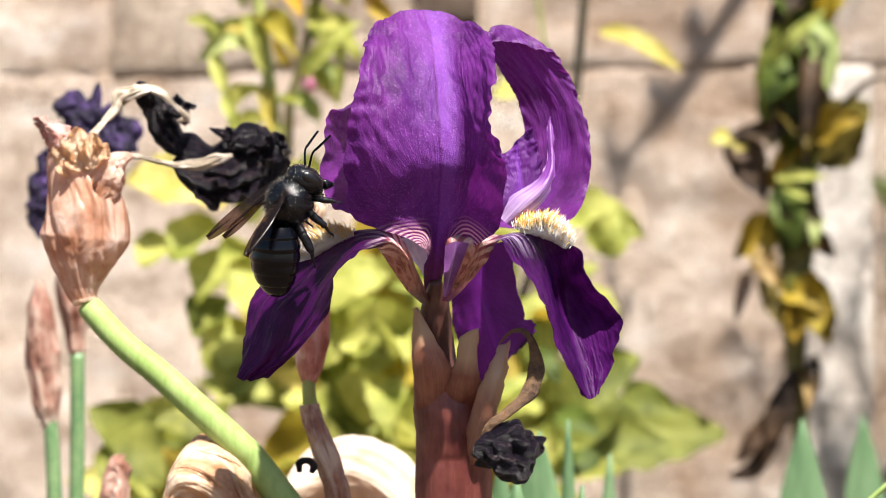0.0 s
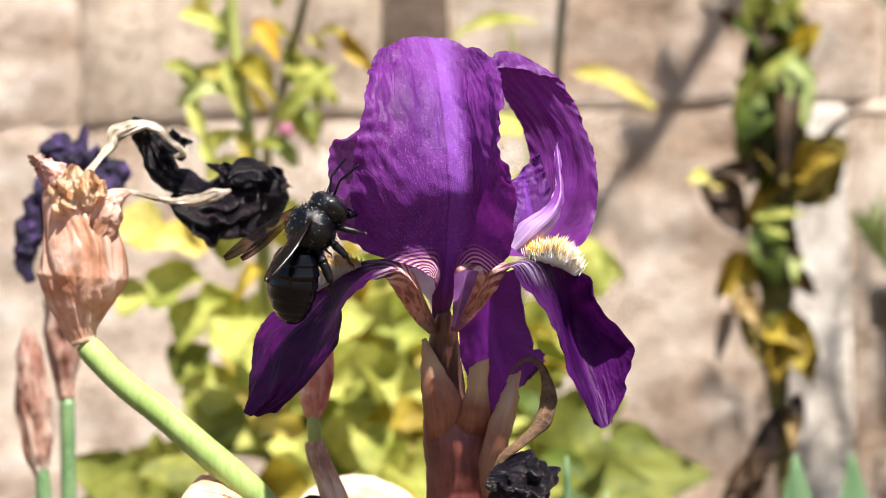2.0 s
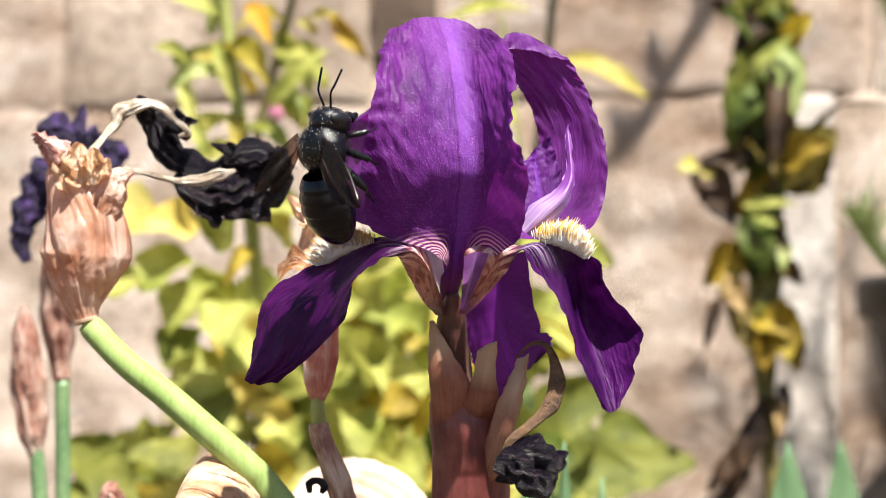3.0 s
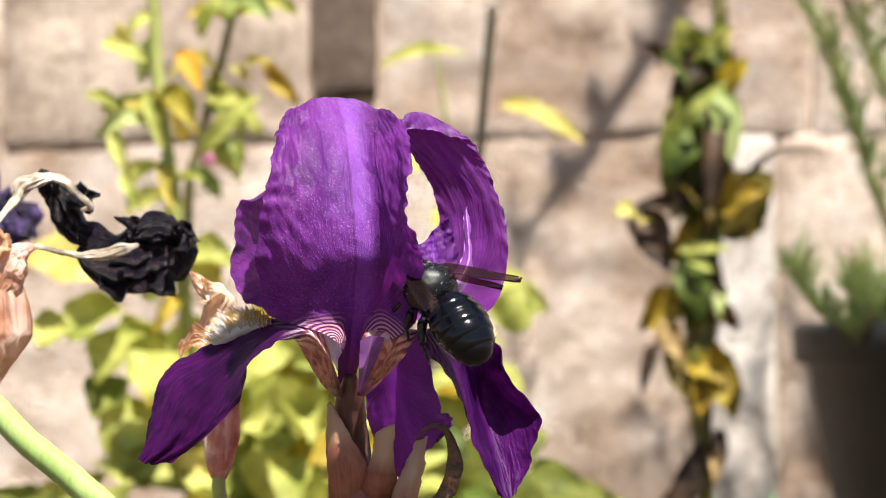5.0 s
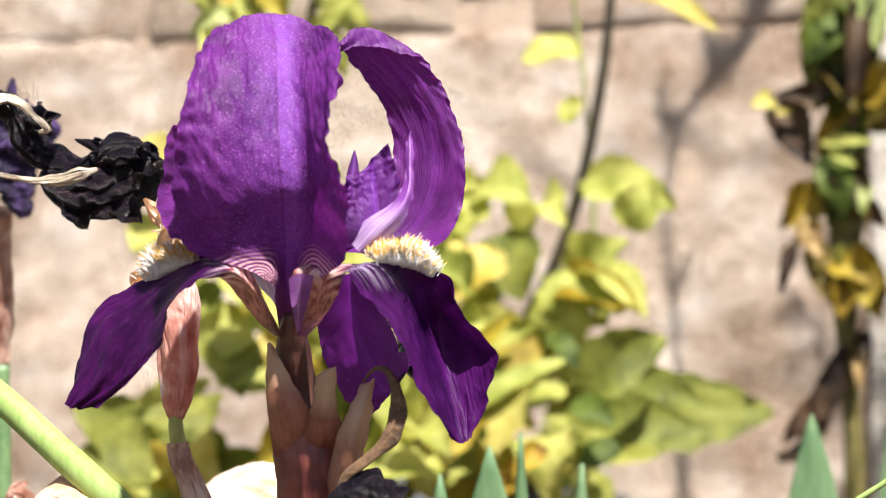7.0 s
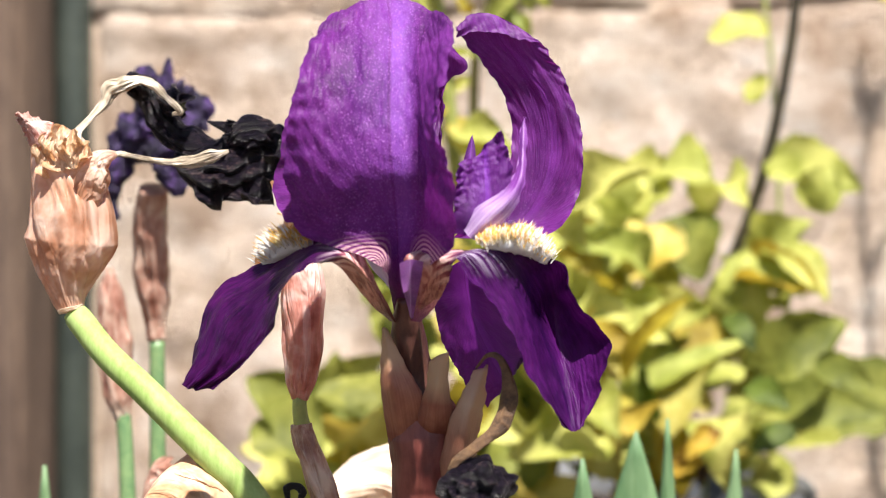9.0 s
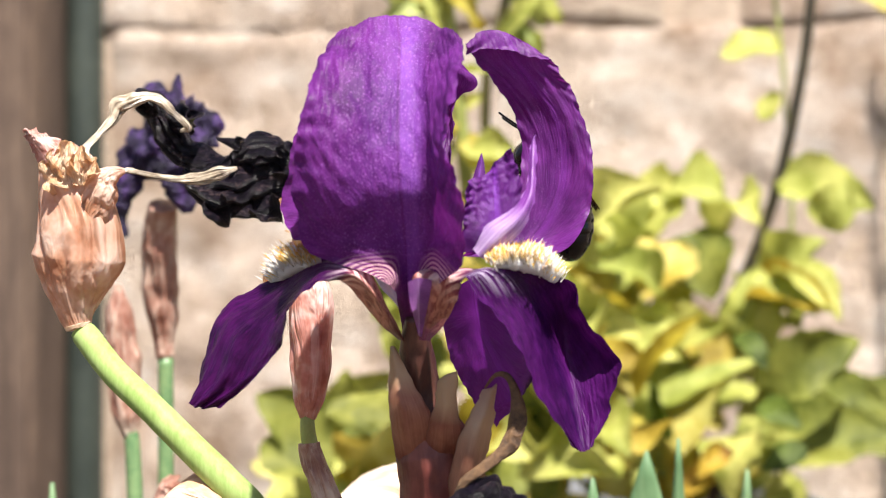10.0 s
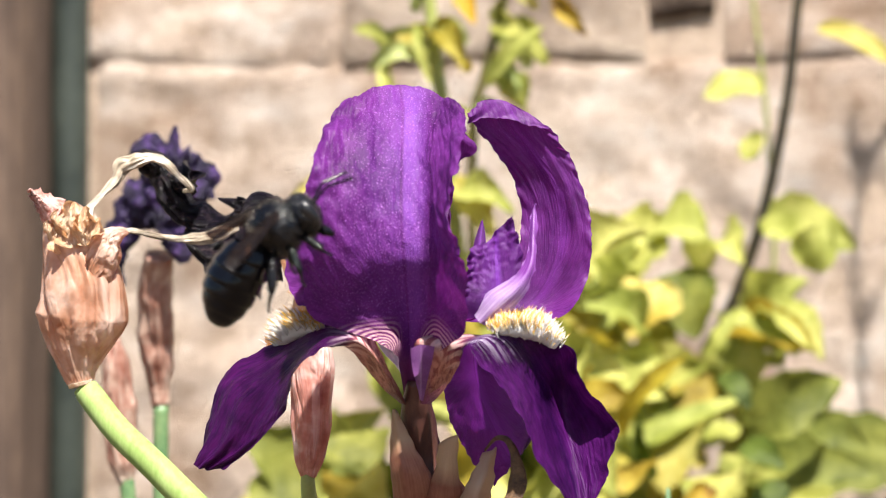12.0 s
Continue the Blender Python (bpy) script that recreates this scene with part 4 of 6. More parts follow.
    frill = [
        [(0.0125, -0.0140, 0.3211), (0.0129, -0.0150, 0.3259), (0.0132, -0.0150, 0.3306), (0.0135, -0.0140, 0.3360)],
        [(0.0172, -0.0150, 0.3217), (0.0173, -0.0150, 0.3270), (0.0169, -0.0130, 0.3330), (0.0167, -0.0120, 0.3378)],
        [(0.0219, -0.0140, 0.3234), (0.0215, -0.0130, 0.3293), (0.0206, -0.0120, 0.3359), (0.0199, -0.0110, 0.3409)],
        [(0.0243, -0.0110, 0.3257), (0.0244, -0.0110, 0.3329), (0.0238, -0.0110, 0.3389), (0.0224, -0.0110, 0.3432)],
    ]
    part("style_crest", petal(frill, (0, 0.33, 0.66, 1), 44, 50, 0.0006, 4, 0.0003, 6, 0.0007, 0.0006), VIOLET_BACK, iris, "frilled violet style crest")
    arm = [
        [(0.0144, -0.0140, 0.3225), (0.0179, -0.0150, 0.3268), (0.0232, -0.0150, 0.3301), (0.0260, -0.0130, 0.3343), (0.0260, -0.0100, 0.3404), (0.0258, -0.0080, 0.3443), (0.0265, -0.0075, 0.3457)],
        [(0.0168, -0.0165, 0.3206), (0.0211, -0.0175, 0.3245), (0.0255, -0.0170, 0.3285), (0.0275, -0.0145, 0.3332), (0.0270, -0.0110, 0.3400), (0.0264, -0.0085, 0.3445), (0.0265, -0.0075, 0.3459)],
        [(0.0179, -0.0150, 0.3197), (0.0232, -0.0155, 0.3230), (0.0269, -0.0150, 0.3275), (0.0281, -0.0130, 0.3329), (0.0274, -0.0100, 0.3397), (0.0268, -0.0080, 0.3443), (0.0265, -0.0075, 0.3461)],
    ]
    part("style_arm", petal(arm, (0, 0.5, 1), 24, 70, 0.0002, 4, 0.0002, 5), STYLE, iris, "pale lilac style arm curling up to a narrow violet tip")
    spike = [
        [(0.0096, 0.0020, 0.3357), (0.0101, 0.0030, 0.3388), (0.0109, 0.0040, 0.3421)],
        [(0.0114, 0.0000, 0.3350), (0.0114, 0.0020, 0.3386), (0.0113, 0.0040, 0.3426)],
        [(0.0126, 0.0020, 0.3363), (0.0122, 0.0030, 0.3394), (0.0114, 0.0040, 0.3421)],
    ]
    part("style_crest", petal(spike, (0, 0.5, 1), 12, 24, 0.0, 4, 0.0002, 8), VIOLET_BACK, iris, "small violet crest tip")
    pale = [
        [(-0.0097, -0.0090, 0.3171), (-0.0075, -0.0080, 0.3131), (-0.0051, -0.0060, 0.3099), (-0.0042, -0.0050, 0.3077)],
        [(-0.0063, -0.0120, 0.3172), (-0.0050, -0.0105, 0.3132), (-0.0038, -0.0080, 0.3098), (-0.0036, -0.0060, 0.3076)],
        [(-0.0035, -0.0095, 0.3169), (-0.0029, -0.0085, 0.3130), (-0.0027, -0.0065, 0.3098), (-0.0027, -0.0050, 0.3076)],
    ]
    part("style_arm", petal(pale, (0, 0.5, 1), 16, 30, 0.0, 4, 0.0001, 7), PALE_STYLE, iris, "whitish style arm")
    inner = [
        [(0.0035, -0.0230, 0.3150), (0.0027, -0.0190, 0.3106), (0.0017, -0.0130, 0.3066), (0.0008, -0.0080, 0.3033)],
        [(0.0060, -0.0240, 0.3160), (0.0047, -0.0200, 0.3112), (0.0029, -0.0140, 0.3066), (0.0014, -0.0090, 0.3030)],
        [(0.0092, -0.0240, 0.3157), (0.0073, -0.0200, 0.3119), (0.0042, -0.0140, 0.3066), (0.0019, -0.0090, 0.3029)],
    ]
    part("style_arm", petal(inner, (0, 0.5, 1), 16, 30, 0.0, 4, 0.0001, 7), LILAC, iris, "violet style arm")
    part("beard", bearded([(0.0208, -0.0172, 0.3190), (0.0232, -0.014, 0.3192), (0.0266, -0.008, 0.3185), (0.0299, -0.003, 0.3157)], 1700, 1, 0.0044, 0.50), BEARD, right, "white beard of hairs with yellow tips")
    part("beard", bearded([(-0.0192, -0.016, 0.3185), (-0.024, -0.013, 0.3185), (-0.0289, -0.01, 0.317), (-0.0326, -0.008, 0.3145)], 1100, 2, 0.0046, -1.0), BEARD, left, "white beard of hairs with yellow tips")
    rib = [(0.0133, 0.0000, 0.2918), (0.0170, -0.0040, 0.2949), (0.0205, -0.0070, 0.2947), (0.0227, -0.0080, 0.2908), (0.0233, -0.0090, 0.2855), (0.0214, -0.0100, 0.2801), (0.0170, -0.0120, 0.2760), (0.0129, -0.0130, 0.2729), (0.0107, -0.0120, 0.2685)]
    part("withered_strand", tube(rib, [0.0003, 0.0004, 0.0007, 0.0012, 0.0018, 0.0016, 0.0012, 0.0011, 0.0008], 70, 16, 0.3, 4, squash=0.45, folds=(4, 0.4, 8.0)), BROWN_RIB, iris, "twisted brown dry strand")
    cx, cy, cz = (0.0170, -0.0120, 0.2673)
    part("withered_bloom", blob((cx, cy, cz), (0.0068, 0.0055, 0.0062), 0.55, 1.2, 4, 5), BLACK_PETAL, iris, "shrivelled black bloom stuck to the stem")
    return left, right


# ---- the withered irises beside it ----
def build_bent_stem():
    ob = thing("withered_iris", (-0.02, 0.02, GROUND), "withered iris in a papery tan sheath on a leaning stem", "flower", "withered irises")
    part("stem", tube([(-0.0984, 0.0300, 0.3012), (-0.0965, 0.0300, 0.2993), (-0.0876, 0.0270, 0.2910), (-0.0774, 0.0250, 0.2833), (-0.0670, 0.0240, 0.2746), (-0.0568, 0.0240, 0.2656), (-0.0476, 0.0260, 0.2547), (-0.0145, 0.0200, 0.2120)], [0.0026, 0.0033, 0.0034, 0.0035, 0.0036, 0.0038, 0.004, 0.004], 60, 22, 0.02, 2, freq=80), GREEN_STEM, ob, "smooth light green stem")
    ax = [(-0.0984, 0.0300, 0.3012), (-0.0994, 0.0300, 0.3050), (-0.0996, 0.0300, 0.3100), (-0.0992, 0.0300, 0.3140), (-0.0986, 0.0300, 0.3181), (-0.0983, 0.0300, 0.3240), (-0.0992, 0.0300, 0.3306), (-0.1010, 0.0300, 0.3369), (-0.1013, 0.0300, 0.3405), (-0.1016, 0.0300, 0.3435), (-0.1018, 0.0300, 0.3459)]
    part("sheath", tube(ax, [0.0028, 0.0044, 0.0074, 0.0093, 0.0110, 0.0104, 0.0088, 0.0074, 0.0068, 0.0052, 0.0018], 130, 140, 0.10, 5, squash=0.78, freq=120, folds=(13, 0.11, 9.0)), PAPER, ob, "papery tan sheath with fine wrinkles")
    part("collar", tube([ax[0], tuple(np.array(ax[0]) * 0.75 + np.array(ax[1]) * 0.25)], [0.0033, 0.0036], 8, 20, 0.2, 1), CREAM, ob, "pale ring below the sheath")
    tip = [[(-0.1068, 0.0265, 0.3404), (-0.1091, 0.0265, 0.3451), (-0.1112, 0.0265, 0.3492)],
           [(-0.1025, 0.0235, 0.3420), (-0.1059, 0.0235, 0.3461), (-0.1096, 0.0235, 0.3494)],
           [(-0.1011, 0.0260, 0.3467), (-0.1059, 0.0260, 0.3482), (-0.1108, 0.0260, 0.3495)]]
    part("sheath_tip", petal(tip, (0, 0.5, 1), 30, 44, 0.0004, 3, 0.0008, 3, 0.0012), PINK_PAPER, ob, "pinkish dry sheath tip", thick=0.0002)
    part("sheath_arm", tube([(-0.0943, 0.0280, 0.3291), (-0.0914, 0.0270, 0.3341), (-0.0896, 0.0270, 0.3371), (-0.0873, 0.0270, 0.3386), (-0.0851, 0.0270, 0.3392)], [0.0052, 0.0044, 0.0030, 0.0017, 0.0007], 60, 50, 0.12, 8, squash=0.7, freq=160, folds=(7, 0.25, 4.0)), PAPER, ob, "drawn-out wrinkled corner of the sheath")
    for a, b, half, seed in (((-0.0976, 0.0238, 0.3352), (-0.1018, 0.0250, 0.3445), 0.0030, 2), ((-0.0949, 0.0238, 0.3357), (-0.0952, 0.0250, 0.3452), 0.0030, 5), ((-0.1003, 0.0238, 0.3338), (-0.1045, 0.0250, 0.3417), 0.0024, 8), ((-0.0934, 0.0238, 0.3376), (-0.0916, 0.0250, 0.3425), 0.0020, 11), ((-0.0991, 0.0238, 0.3386), (-0.0985, 0.0250, 0.3463), 0.0022, 14)):
        part("sheath_flap", leaf_shape(a, b, half, seed, 0.05, 0.4, (0.1, -1, 0.2), 0.9, 0.7, 21, 25), HUSK, ob, "torn golden flap of the sheath")
    part("strand", tube([(-0.0965, 0.0270, 0.3413), (-0.0965, 0.0300, 0.3451), (-0.0946, 0.0330, 0.3483), (-0.0921, 0.0350, 0.3518), (-0.0906, 0.0360, 0.3550), (-0.0869, 0.0360, 0.3564), (-0.0835, 0.0370, 0.3573), (-0.0803, 0.0380, 0.3562), (-0.0781, 0.0390, 0.3539), (-0.0754, 0.0390, 0.3515), (-0.0744, 0.0400, 0.3497), (-0.0771, 0.0420, 0.3491)], [0.0020, 0.0010, 0.0008, 0.0011, 0.0021, 0.0015, 0.0009, 0.0011, 0.0008, 0.0008, 0.0010, 0.0004], 150, 30, 0.42, 3, squash=0.5, freq=420, folds=(5, 0.7, 9.0)), STRAW, ob, "dry straw coloured strand")
    part("strand", tube([(-0.0875, 0.0270, 0.3383), (-0.0856, 0.0300, 0.3393), (-0.0819, 0.0310, 0.3386), (-0.0790, 0.0360, 0.3377), (-0.0759, 0.0390, 0.3373), (-0.0718, 0.0400, 0.3376), (-0.0659, 0.0400, 0.3387), (-0.0623, 0.0420, 0.3401)], [0.0008, 0.0007, 0.0006, 0.0006, 0.0008, 0.0014, 0.0017, 0.0004], 130, 30, 0.4, 6, squash=0.5, freq=420, folds=(5, 0.6, 8.0)), STRAW, ob, "dry straw coloured strand")
    for pts, radii, seed in (([(-0.0864, 0.0370, 0.3583), (-0.0848, 0.0440, 0.3559), (-0.0838, 0.0460, 0.3524), (-0.0826, 0.0480, 0.3480), (-0.0797, 0.0500, 0.3441), (-0.0749, 0.0520, 0.3420), (-0.0702, 0.0530, 0.3399)], [0.0012, 0.0026, 0.0036, 0.0036, 0.0032, 0.0036, 0.0030], 4),
            ([(-0.0805, 0.0500, 0.3387), (-0.0752, 0.0520, 0.3366), (-0.0684, 0.0540, 0.3360), (-0.0618, 0.0550, 0.3366), (-0.0559, 0.0560, 0.3381), (-0.0500, 0.0560, 0.3401)], [0.0014, 0.0052, 0.0078, 0.0084, 0.0068, 0.0016], 9),
            ([(-0.0665, 0.0500, 0.3424), (-0.0615, 0.0500, 0.3445), (-0.0571, 0.0510, 0.3444), (-0.0516, 0.0540, 0.3421)], [0.0014, 0.0034, 0.0038, 0.0016], 14)):
        part("withered_petal", tube(pts, radii, 140, 120, 0.30, seed, None, 0.72, 260, (9, 0.30, 3.2)), BLACK_PETAL, ob, "shrivelled blue-black petal")
    for a, b, half, seed in (((-0.0760, 0.0470, 0.3501), (-0.0785, 0.0470, 0.3568), 0.0022, 4),
            ((-0.0764, 0.0470, 0.3483), (-0.0740, 0.0470, 0.3539), 0.0020, 7),
            ((-0.0553, 0.0530, 0.3374), (-0.0486, 0.0530, 0.3414), 0.0030, 10),
            ((-0.0734, 0.0520, 0.3321), (-0.0685, 0.0520, 0.3263), 0.0030, 13),
            ((-0.0622, 0.0530, 0.3296), (-0.0553, 0.0530, 0.3271), 0.0030, 16),
            ((-0.0859, 0.0440, 0.3522), (-0.0854, 0.0440, 0.3580), 0.0020, 19),
            ((-0.0538, 0.0520, 0.3426), (-0.0526, 0.0520, 0.3467), 0.0024, 22),
            ((-0.0653, 0.0500, 0.3438), (-0.0637, 0.0500, 0.3474), 0.0022, 25)):
        part("withered_flap", leaf_shape(a, b, half, seed, 0.3, 1.2, None, 0.9, 0.6, 13, 17), BLACK_PETAL, ob, "ragged black petal edge", thick=0.0002)
    return ob


def build_second_withered():
    ob = thing("withered_iris", (-0.15, 0.19, GROUND), "withered violet iris bloom on a bluish green stem", "flower", "withered irises")
    st = [(-0.1495, 0.1900, 0.1950), (-0.1489, 0.1900, 0.2484), (-0.1490, 0.1900, 0.2838), (-0.1500, 0.1900, 0.2944), (-0.1490, 0.1850, 0.3192), (-0.1453, 0.1800, 0.3315)]
    part("stem", tube(st[:3], [0.0026, 0.0025, 0.0024], 30, 18), BLUE_STEM, ob, "bluish green stem")
    part("sheath", tube(st[2:], [0.0027, 0.0034, 0.0052, 0.0050, 0.0042], 50, 40, 0.2, 3, freq=150, folds=(7, 0.3, 1.5)), DULL_PINK, ob, "dry pinkish sheath")
    part("withered_petal", blob((-0.1406, 0.1780, 0.3531), (0.0095, 0.0075, 0.0098), 0.8, 2.2, 2, 5), BLUE_PETAL, ob, "crumpled violet-black petals")
    for pts, radii, seed in (([(-0.1401, 0.1750, 0.3513), (-0.1458, 0.1750, 0.3609), (-0.1473, 0.1750, 0.3686)], [0.006, 0.0042, 0.0050, 0.0022], 8),
            ([(-0.1401, 0.1750, 0.3591), (-0.1386, 0.1750, 0.3659), (-0.1379, 0.1750, 0.3711)], [0.003, 0.0016, 0.0006], 3),
            ([(-0.1392, 0.1750, 0.3461), (-0.1473, 0.1750, 0.3474), (-0.1538, 0.1750, 0.3419), (-0.1569, 0.1750, 0.3332), (-0.1580, 0.1750, 0.3280), (-0.1561, 0.1750, 0.3214)], [0.006, 0.0070, 0.0052, 0.0036, 0.0030, 0.0014], 5),
            ([(-0.1392, 0.1750, 0.3453), (-0.1368, 0.1750, 0.3384), (-0.1349, 0.1750, 0.3289)], [0.006, 0.0052, 0.0016], 6),
            ([(-0.1336, 0.1750, 0.3513), (-0.1285, 0.1750, 0.3538), (-0.1274, 0.1750, 0.3598)], [0.005, 0.0042, 0.0024], 12)):
        part("withered_petal", tube(pts, radii, 70, 50, 0.5, seed, None, 0.6, 240, (6, 0.35, 2.0)), BLUE_PETAL, ob)


def build_buds():
    ob = thing("iris_bud", (-0.15, 0.173, GROUND), "dry pink iris bud on a green stem", "flower", "iris buds")
    part("stem", tube([(-0.1508, 0.1730, 0.1978), (-0.1511, 0.1730, 0.2326), (-0.1521, 0.1730, 0.2552), (-0.1530, 0.1730, 0.2639)], [0.0025, 0.0025, 0.0024, 0.0023], 30, 18), BLUE_STEM, ob, "green stem")
    part("sheath", tube([(-0.1530, 0.1730, 0.2604), (-0.1541, 0.1730, 0.2690), (-0.1549, 0.1720, 0.2847), (-0.1553, 0.1700, 0.2986), (-0.1557, 0.1700, 0.3073)], [0.0025, 0.0044, 0.0052, 0.0040, 0.0012], 50, 40, 0.2, 7, freq=160, folds=(7, 0.25, 1.0)), DULL_PINK, ob, "dry pink sheath")
    ob = thing("iris_bud", (-0.03, 0.03, GROUND), "closed papery pink iris bud on a knotty stem", "flower", "iris buds")
    part("stem", tube([(-0.0286, 0.0340, 0.2082), (-0.0321, 0.0340, 0.2482), (-0.0335, 0.0320, 0.2578), (-0.0367, 0.0310, 0.2672), (-0.0389, 0.0310, 0.2731), (-0.0392, 0.0310, 0.2754)], [0.0030, 0.0030, 0.0030, 0.0028, 0.0024, 0.0024], 60, 30, 0.2, 4, freq=150, folds=(5, 0.35, 4.0)), DULL_PINK, ob, "stem in a brown dry sheath")
    part("neck", tube([(-0.0387, 0.0310, 0.2731), (-0.0391, 0.0305, 0.2765), (-0.0392, 0.0300, 0.2799), (-0.0392, 0.0300, 0.2821)], [0.0021, 0.0019, 0.0018, 0.0016], 20, 18, 0.2, 4), PLANT_STEM, ob, "green neck below the bud")
    part("sheath", tube([(-0.0393, 0.0300, 0.2811), (-0.0390, 0.0300, 0.2859), (-0.0385, 0.0300, 0.2952), (-0.0383, 0.0300, 0.3045), (-0.0385, 0.0300, 0.3112), (-0.0388, 0.0300, 0.3152)], [0.0019, 0.0036, 0.0047, 0.0050, 0.0046, 0.0034], 70, 60, 0.12, 5, squash=0.8, freq=200, folds=(8, 0.20, 0.6)), PINK_PAPER, ob, "papery pink sheath with pale ribs")
    part("sheath_tip", tube([(-0.0385, 0.0300, 0.3049), (-0.0392, 0.0300, 0.3136), (-0.0415, 0.0300, 0.3196), (-0.0392, 0.0300, 0.3253), (-0.0427, 0.0300, 0.3288), (-0.0464, 0.0300, 0.3326)], [0.0030, 0.0034, 0.0024, 0.0032, 0.0022, 0.0004], 70, 30, 0.4, 3, squash=0.55, freq=300, folds=(5, 0.4, 6.0)), HUSK, ob, "curled tan sheath tip")
    for a, b, half, seed in (((-0.0399, 0.0280, 0.3140), (-0.0483, 0.0260, 0.3116), 0.0028, 3), ((-0.0418, 0.0300, 0.3245), (-0.0366, 0.0280, 0.3276), 0.0024, 5)):
        part("sheath_flap", leaf_shape(a, b, half, seed, 0.3, 1.0, None, 0.6, 0.7), HUSK, ob, "curled dry flap")


def build_papers():
    """Dry husks at the foot of the stems."""
    for pts, material, label, seed, rise in (([(-0.0744, 0.0350, 0.2435), (-0.0719, 0.0320, 0.2613), (-0.0674, 0.0320, 0.2675), (-0.0580, 0.0300, 0.2645), (-0.0527, 0.0300, 0.2573), (-0.0506, 0.0340, 0.2440)], HUSK, "crumpled tan dry petal husk", 1, 0.010), ([(-0.0610, 0.1000, 0.2374), (-0.0581, 0.1100, 0.2553), (-0.0460, 0.1160, 0.2621), (-0.0333, 0.1100, 0.2605), (-0.0236, 0.1060, 0.2536), (-0.0169, 0.1000, 0.2381)], CREAM, "smooth cream dry petal", 2, 0.010), ([(-0.1204, 0.1200, 0.2346), (-0.1184, 0.1200, 0.2497), (-0.1158, 0.1200, 0.2556), (-0.1124, 0.1200, 0.2514), (-0.1097, 0.1200, 0.2347)], DULL_PINK, "small curled tan husk", 3, 0.004)):
        p = np.array(pts)
        low = [q - np.array((0, 0, 0.03)) for q in p]
        mid = [q - np.array((0, rise * 2.2, 0.010)) for q in p]
        ob = thing("dry_husk", (float(p[2][0]), float(p[2][1]), GROUND), label, "husk", "dry husks")
        crumpled = material is not CREAM
        bm = sheet(low, mid, [q for q in p], 60, 80, 0.0006, 3, 0.0012 if crumpled else 0.0005, seed, pleat=0.007 if crumpled else 0.002)
        part("husk", bm, material, ob, thick=0.0004)
        foot = np.mean(low, axis=0)
        part("stalk", tube([(foot[0], foot[1], GROUND), tuple(foot), tuple(foot + np.array((0, 0, 0.004)))], [0.003, 0.003, 0.006], 20, 14, 0.1, seed), PAPER, ob)


def build_scrap():
    at = Vector((-0.0390, 0.0260, 0.2596))
    ob = thing("withered_scrap", tuple(at), "black curled scrap of withered petal on a dry husk", "petal")
    part("petal_scrap", tube([tuple(at + Vector(d)) for d in ((-0.0018, 0, -0.0012), (-0.0016, -0.001, 0.0012), (0.0004, -0.001, 0.0018), (0.0018, 0, 0.0004), (0.0012, 0, -0.0014))], [0.0006, 0.0011, 0.0009, 0.0011, 0.0005], 40, 16, 0.4, 3, squash=0.6, freq=500), BLACK_PETAL, ob)


def build_blades():
    for i, (base, tip, half) in enumerate([((0.0880, 0.3760, 0.1648), (0.0870, 0.3760, 0.2549), 0.011), ((0.1187, 0.5200, 0.1443), (0.1143, 0.5200, 0.2489), 0.01), ((0.0017, 0.1980, 0.1600), (0.0025, 0.1980, 0.2592), 0.011), ((-0.0042, 0.1700, 0.1659), (-0.0066, 0.1700, 0.2537), 0.007), ((0.0124, 0.2000, 0.1604), (0.0116, 0.2000, 0.2630), 0.003), ((0.0120, 0.2600, 0.1468), (0.0207, 0.2600, 0.2480), 0.0045), ((-0.1770, 0.1600, 0.1552), (-0.1725, 0.1600, 0.2472), 0.0045), ((0.1591, 0.0715, 0.2183), (0.1473, 0.0715, 0.2934), 0.0055), ((0.0088, 0.0600, 0.1872), (0.0109, 0.0600, 0.2562), 0.0075), ((0.0281, 0.0800, 0.1841), (0.0265, 0.0800, 0.2515), 0.004)]):
        b, t = Vector(base), Vector(tip)
        b.z = GROUND
        side = Vector((1, 0.25, 0)).normalized()
        n = 30
        a, m, c = [], [], []
        for k in range(12):
            v = k / 11
            mid = b.lerp(t, v)
            w = half * (1 - max(0, (v - 0.80) / 0.20) ** 1.6) + 0.0001
            a.append(tuple(mid - side * w)), c.append(tuple(mid + side * w)), m.append(tuple(mid + Vector((0, -0.0012, 0))))
        ob = thing("iris_leaf", tuple(b), "pointed bluish green iris leaf blade", "leaf", "iris leaves")
        part("blade", sheet(a, m, c, 9, n, 0, 1, 0.0002, i, 0.8), BLADE, ob, thick=0.0008)
    pts = [(0.0755, 0.0800, 0.2034), (0.0927, 0.0800, 0.2356), (0.1070, 0.0800, 0.2518), (0.1227, 0.0800, 0.2629), (0.1327, 0.0800, 0.2695), (0.1441, 0.0800, 0.2766), (0.1566, 0.0800, 0.2835), (0.1682, 0.0800, 0.2894)]
    ob = thing("seedling", (pts[0][0], pts[0][1], GROUND), "thin green sprig with a round bud", "plant")
    part("stem", tube([(pts[0][0] - 0.02, pts[0][1], GROUND)] + pts, [0.0007, 0.0007], 40, 10), GREEN_STEM, ob)
    part("bud", blob(pts[-1], (0.004, 0.004, 0.0042), 0.3, 2, 3, 3), LEAF[2], ob)


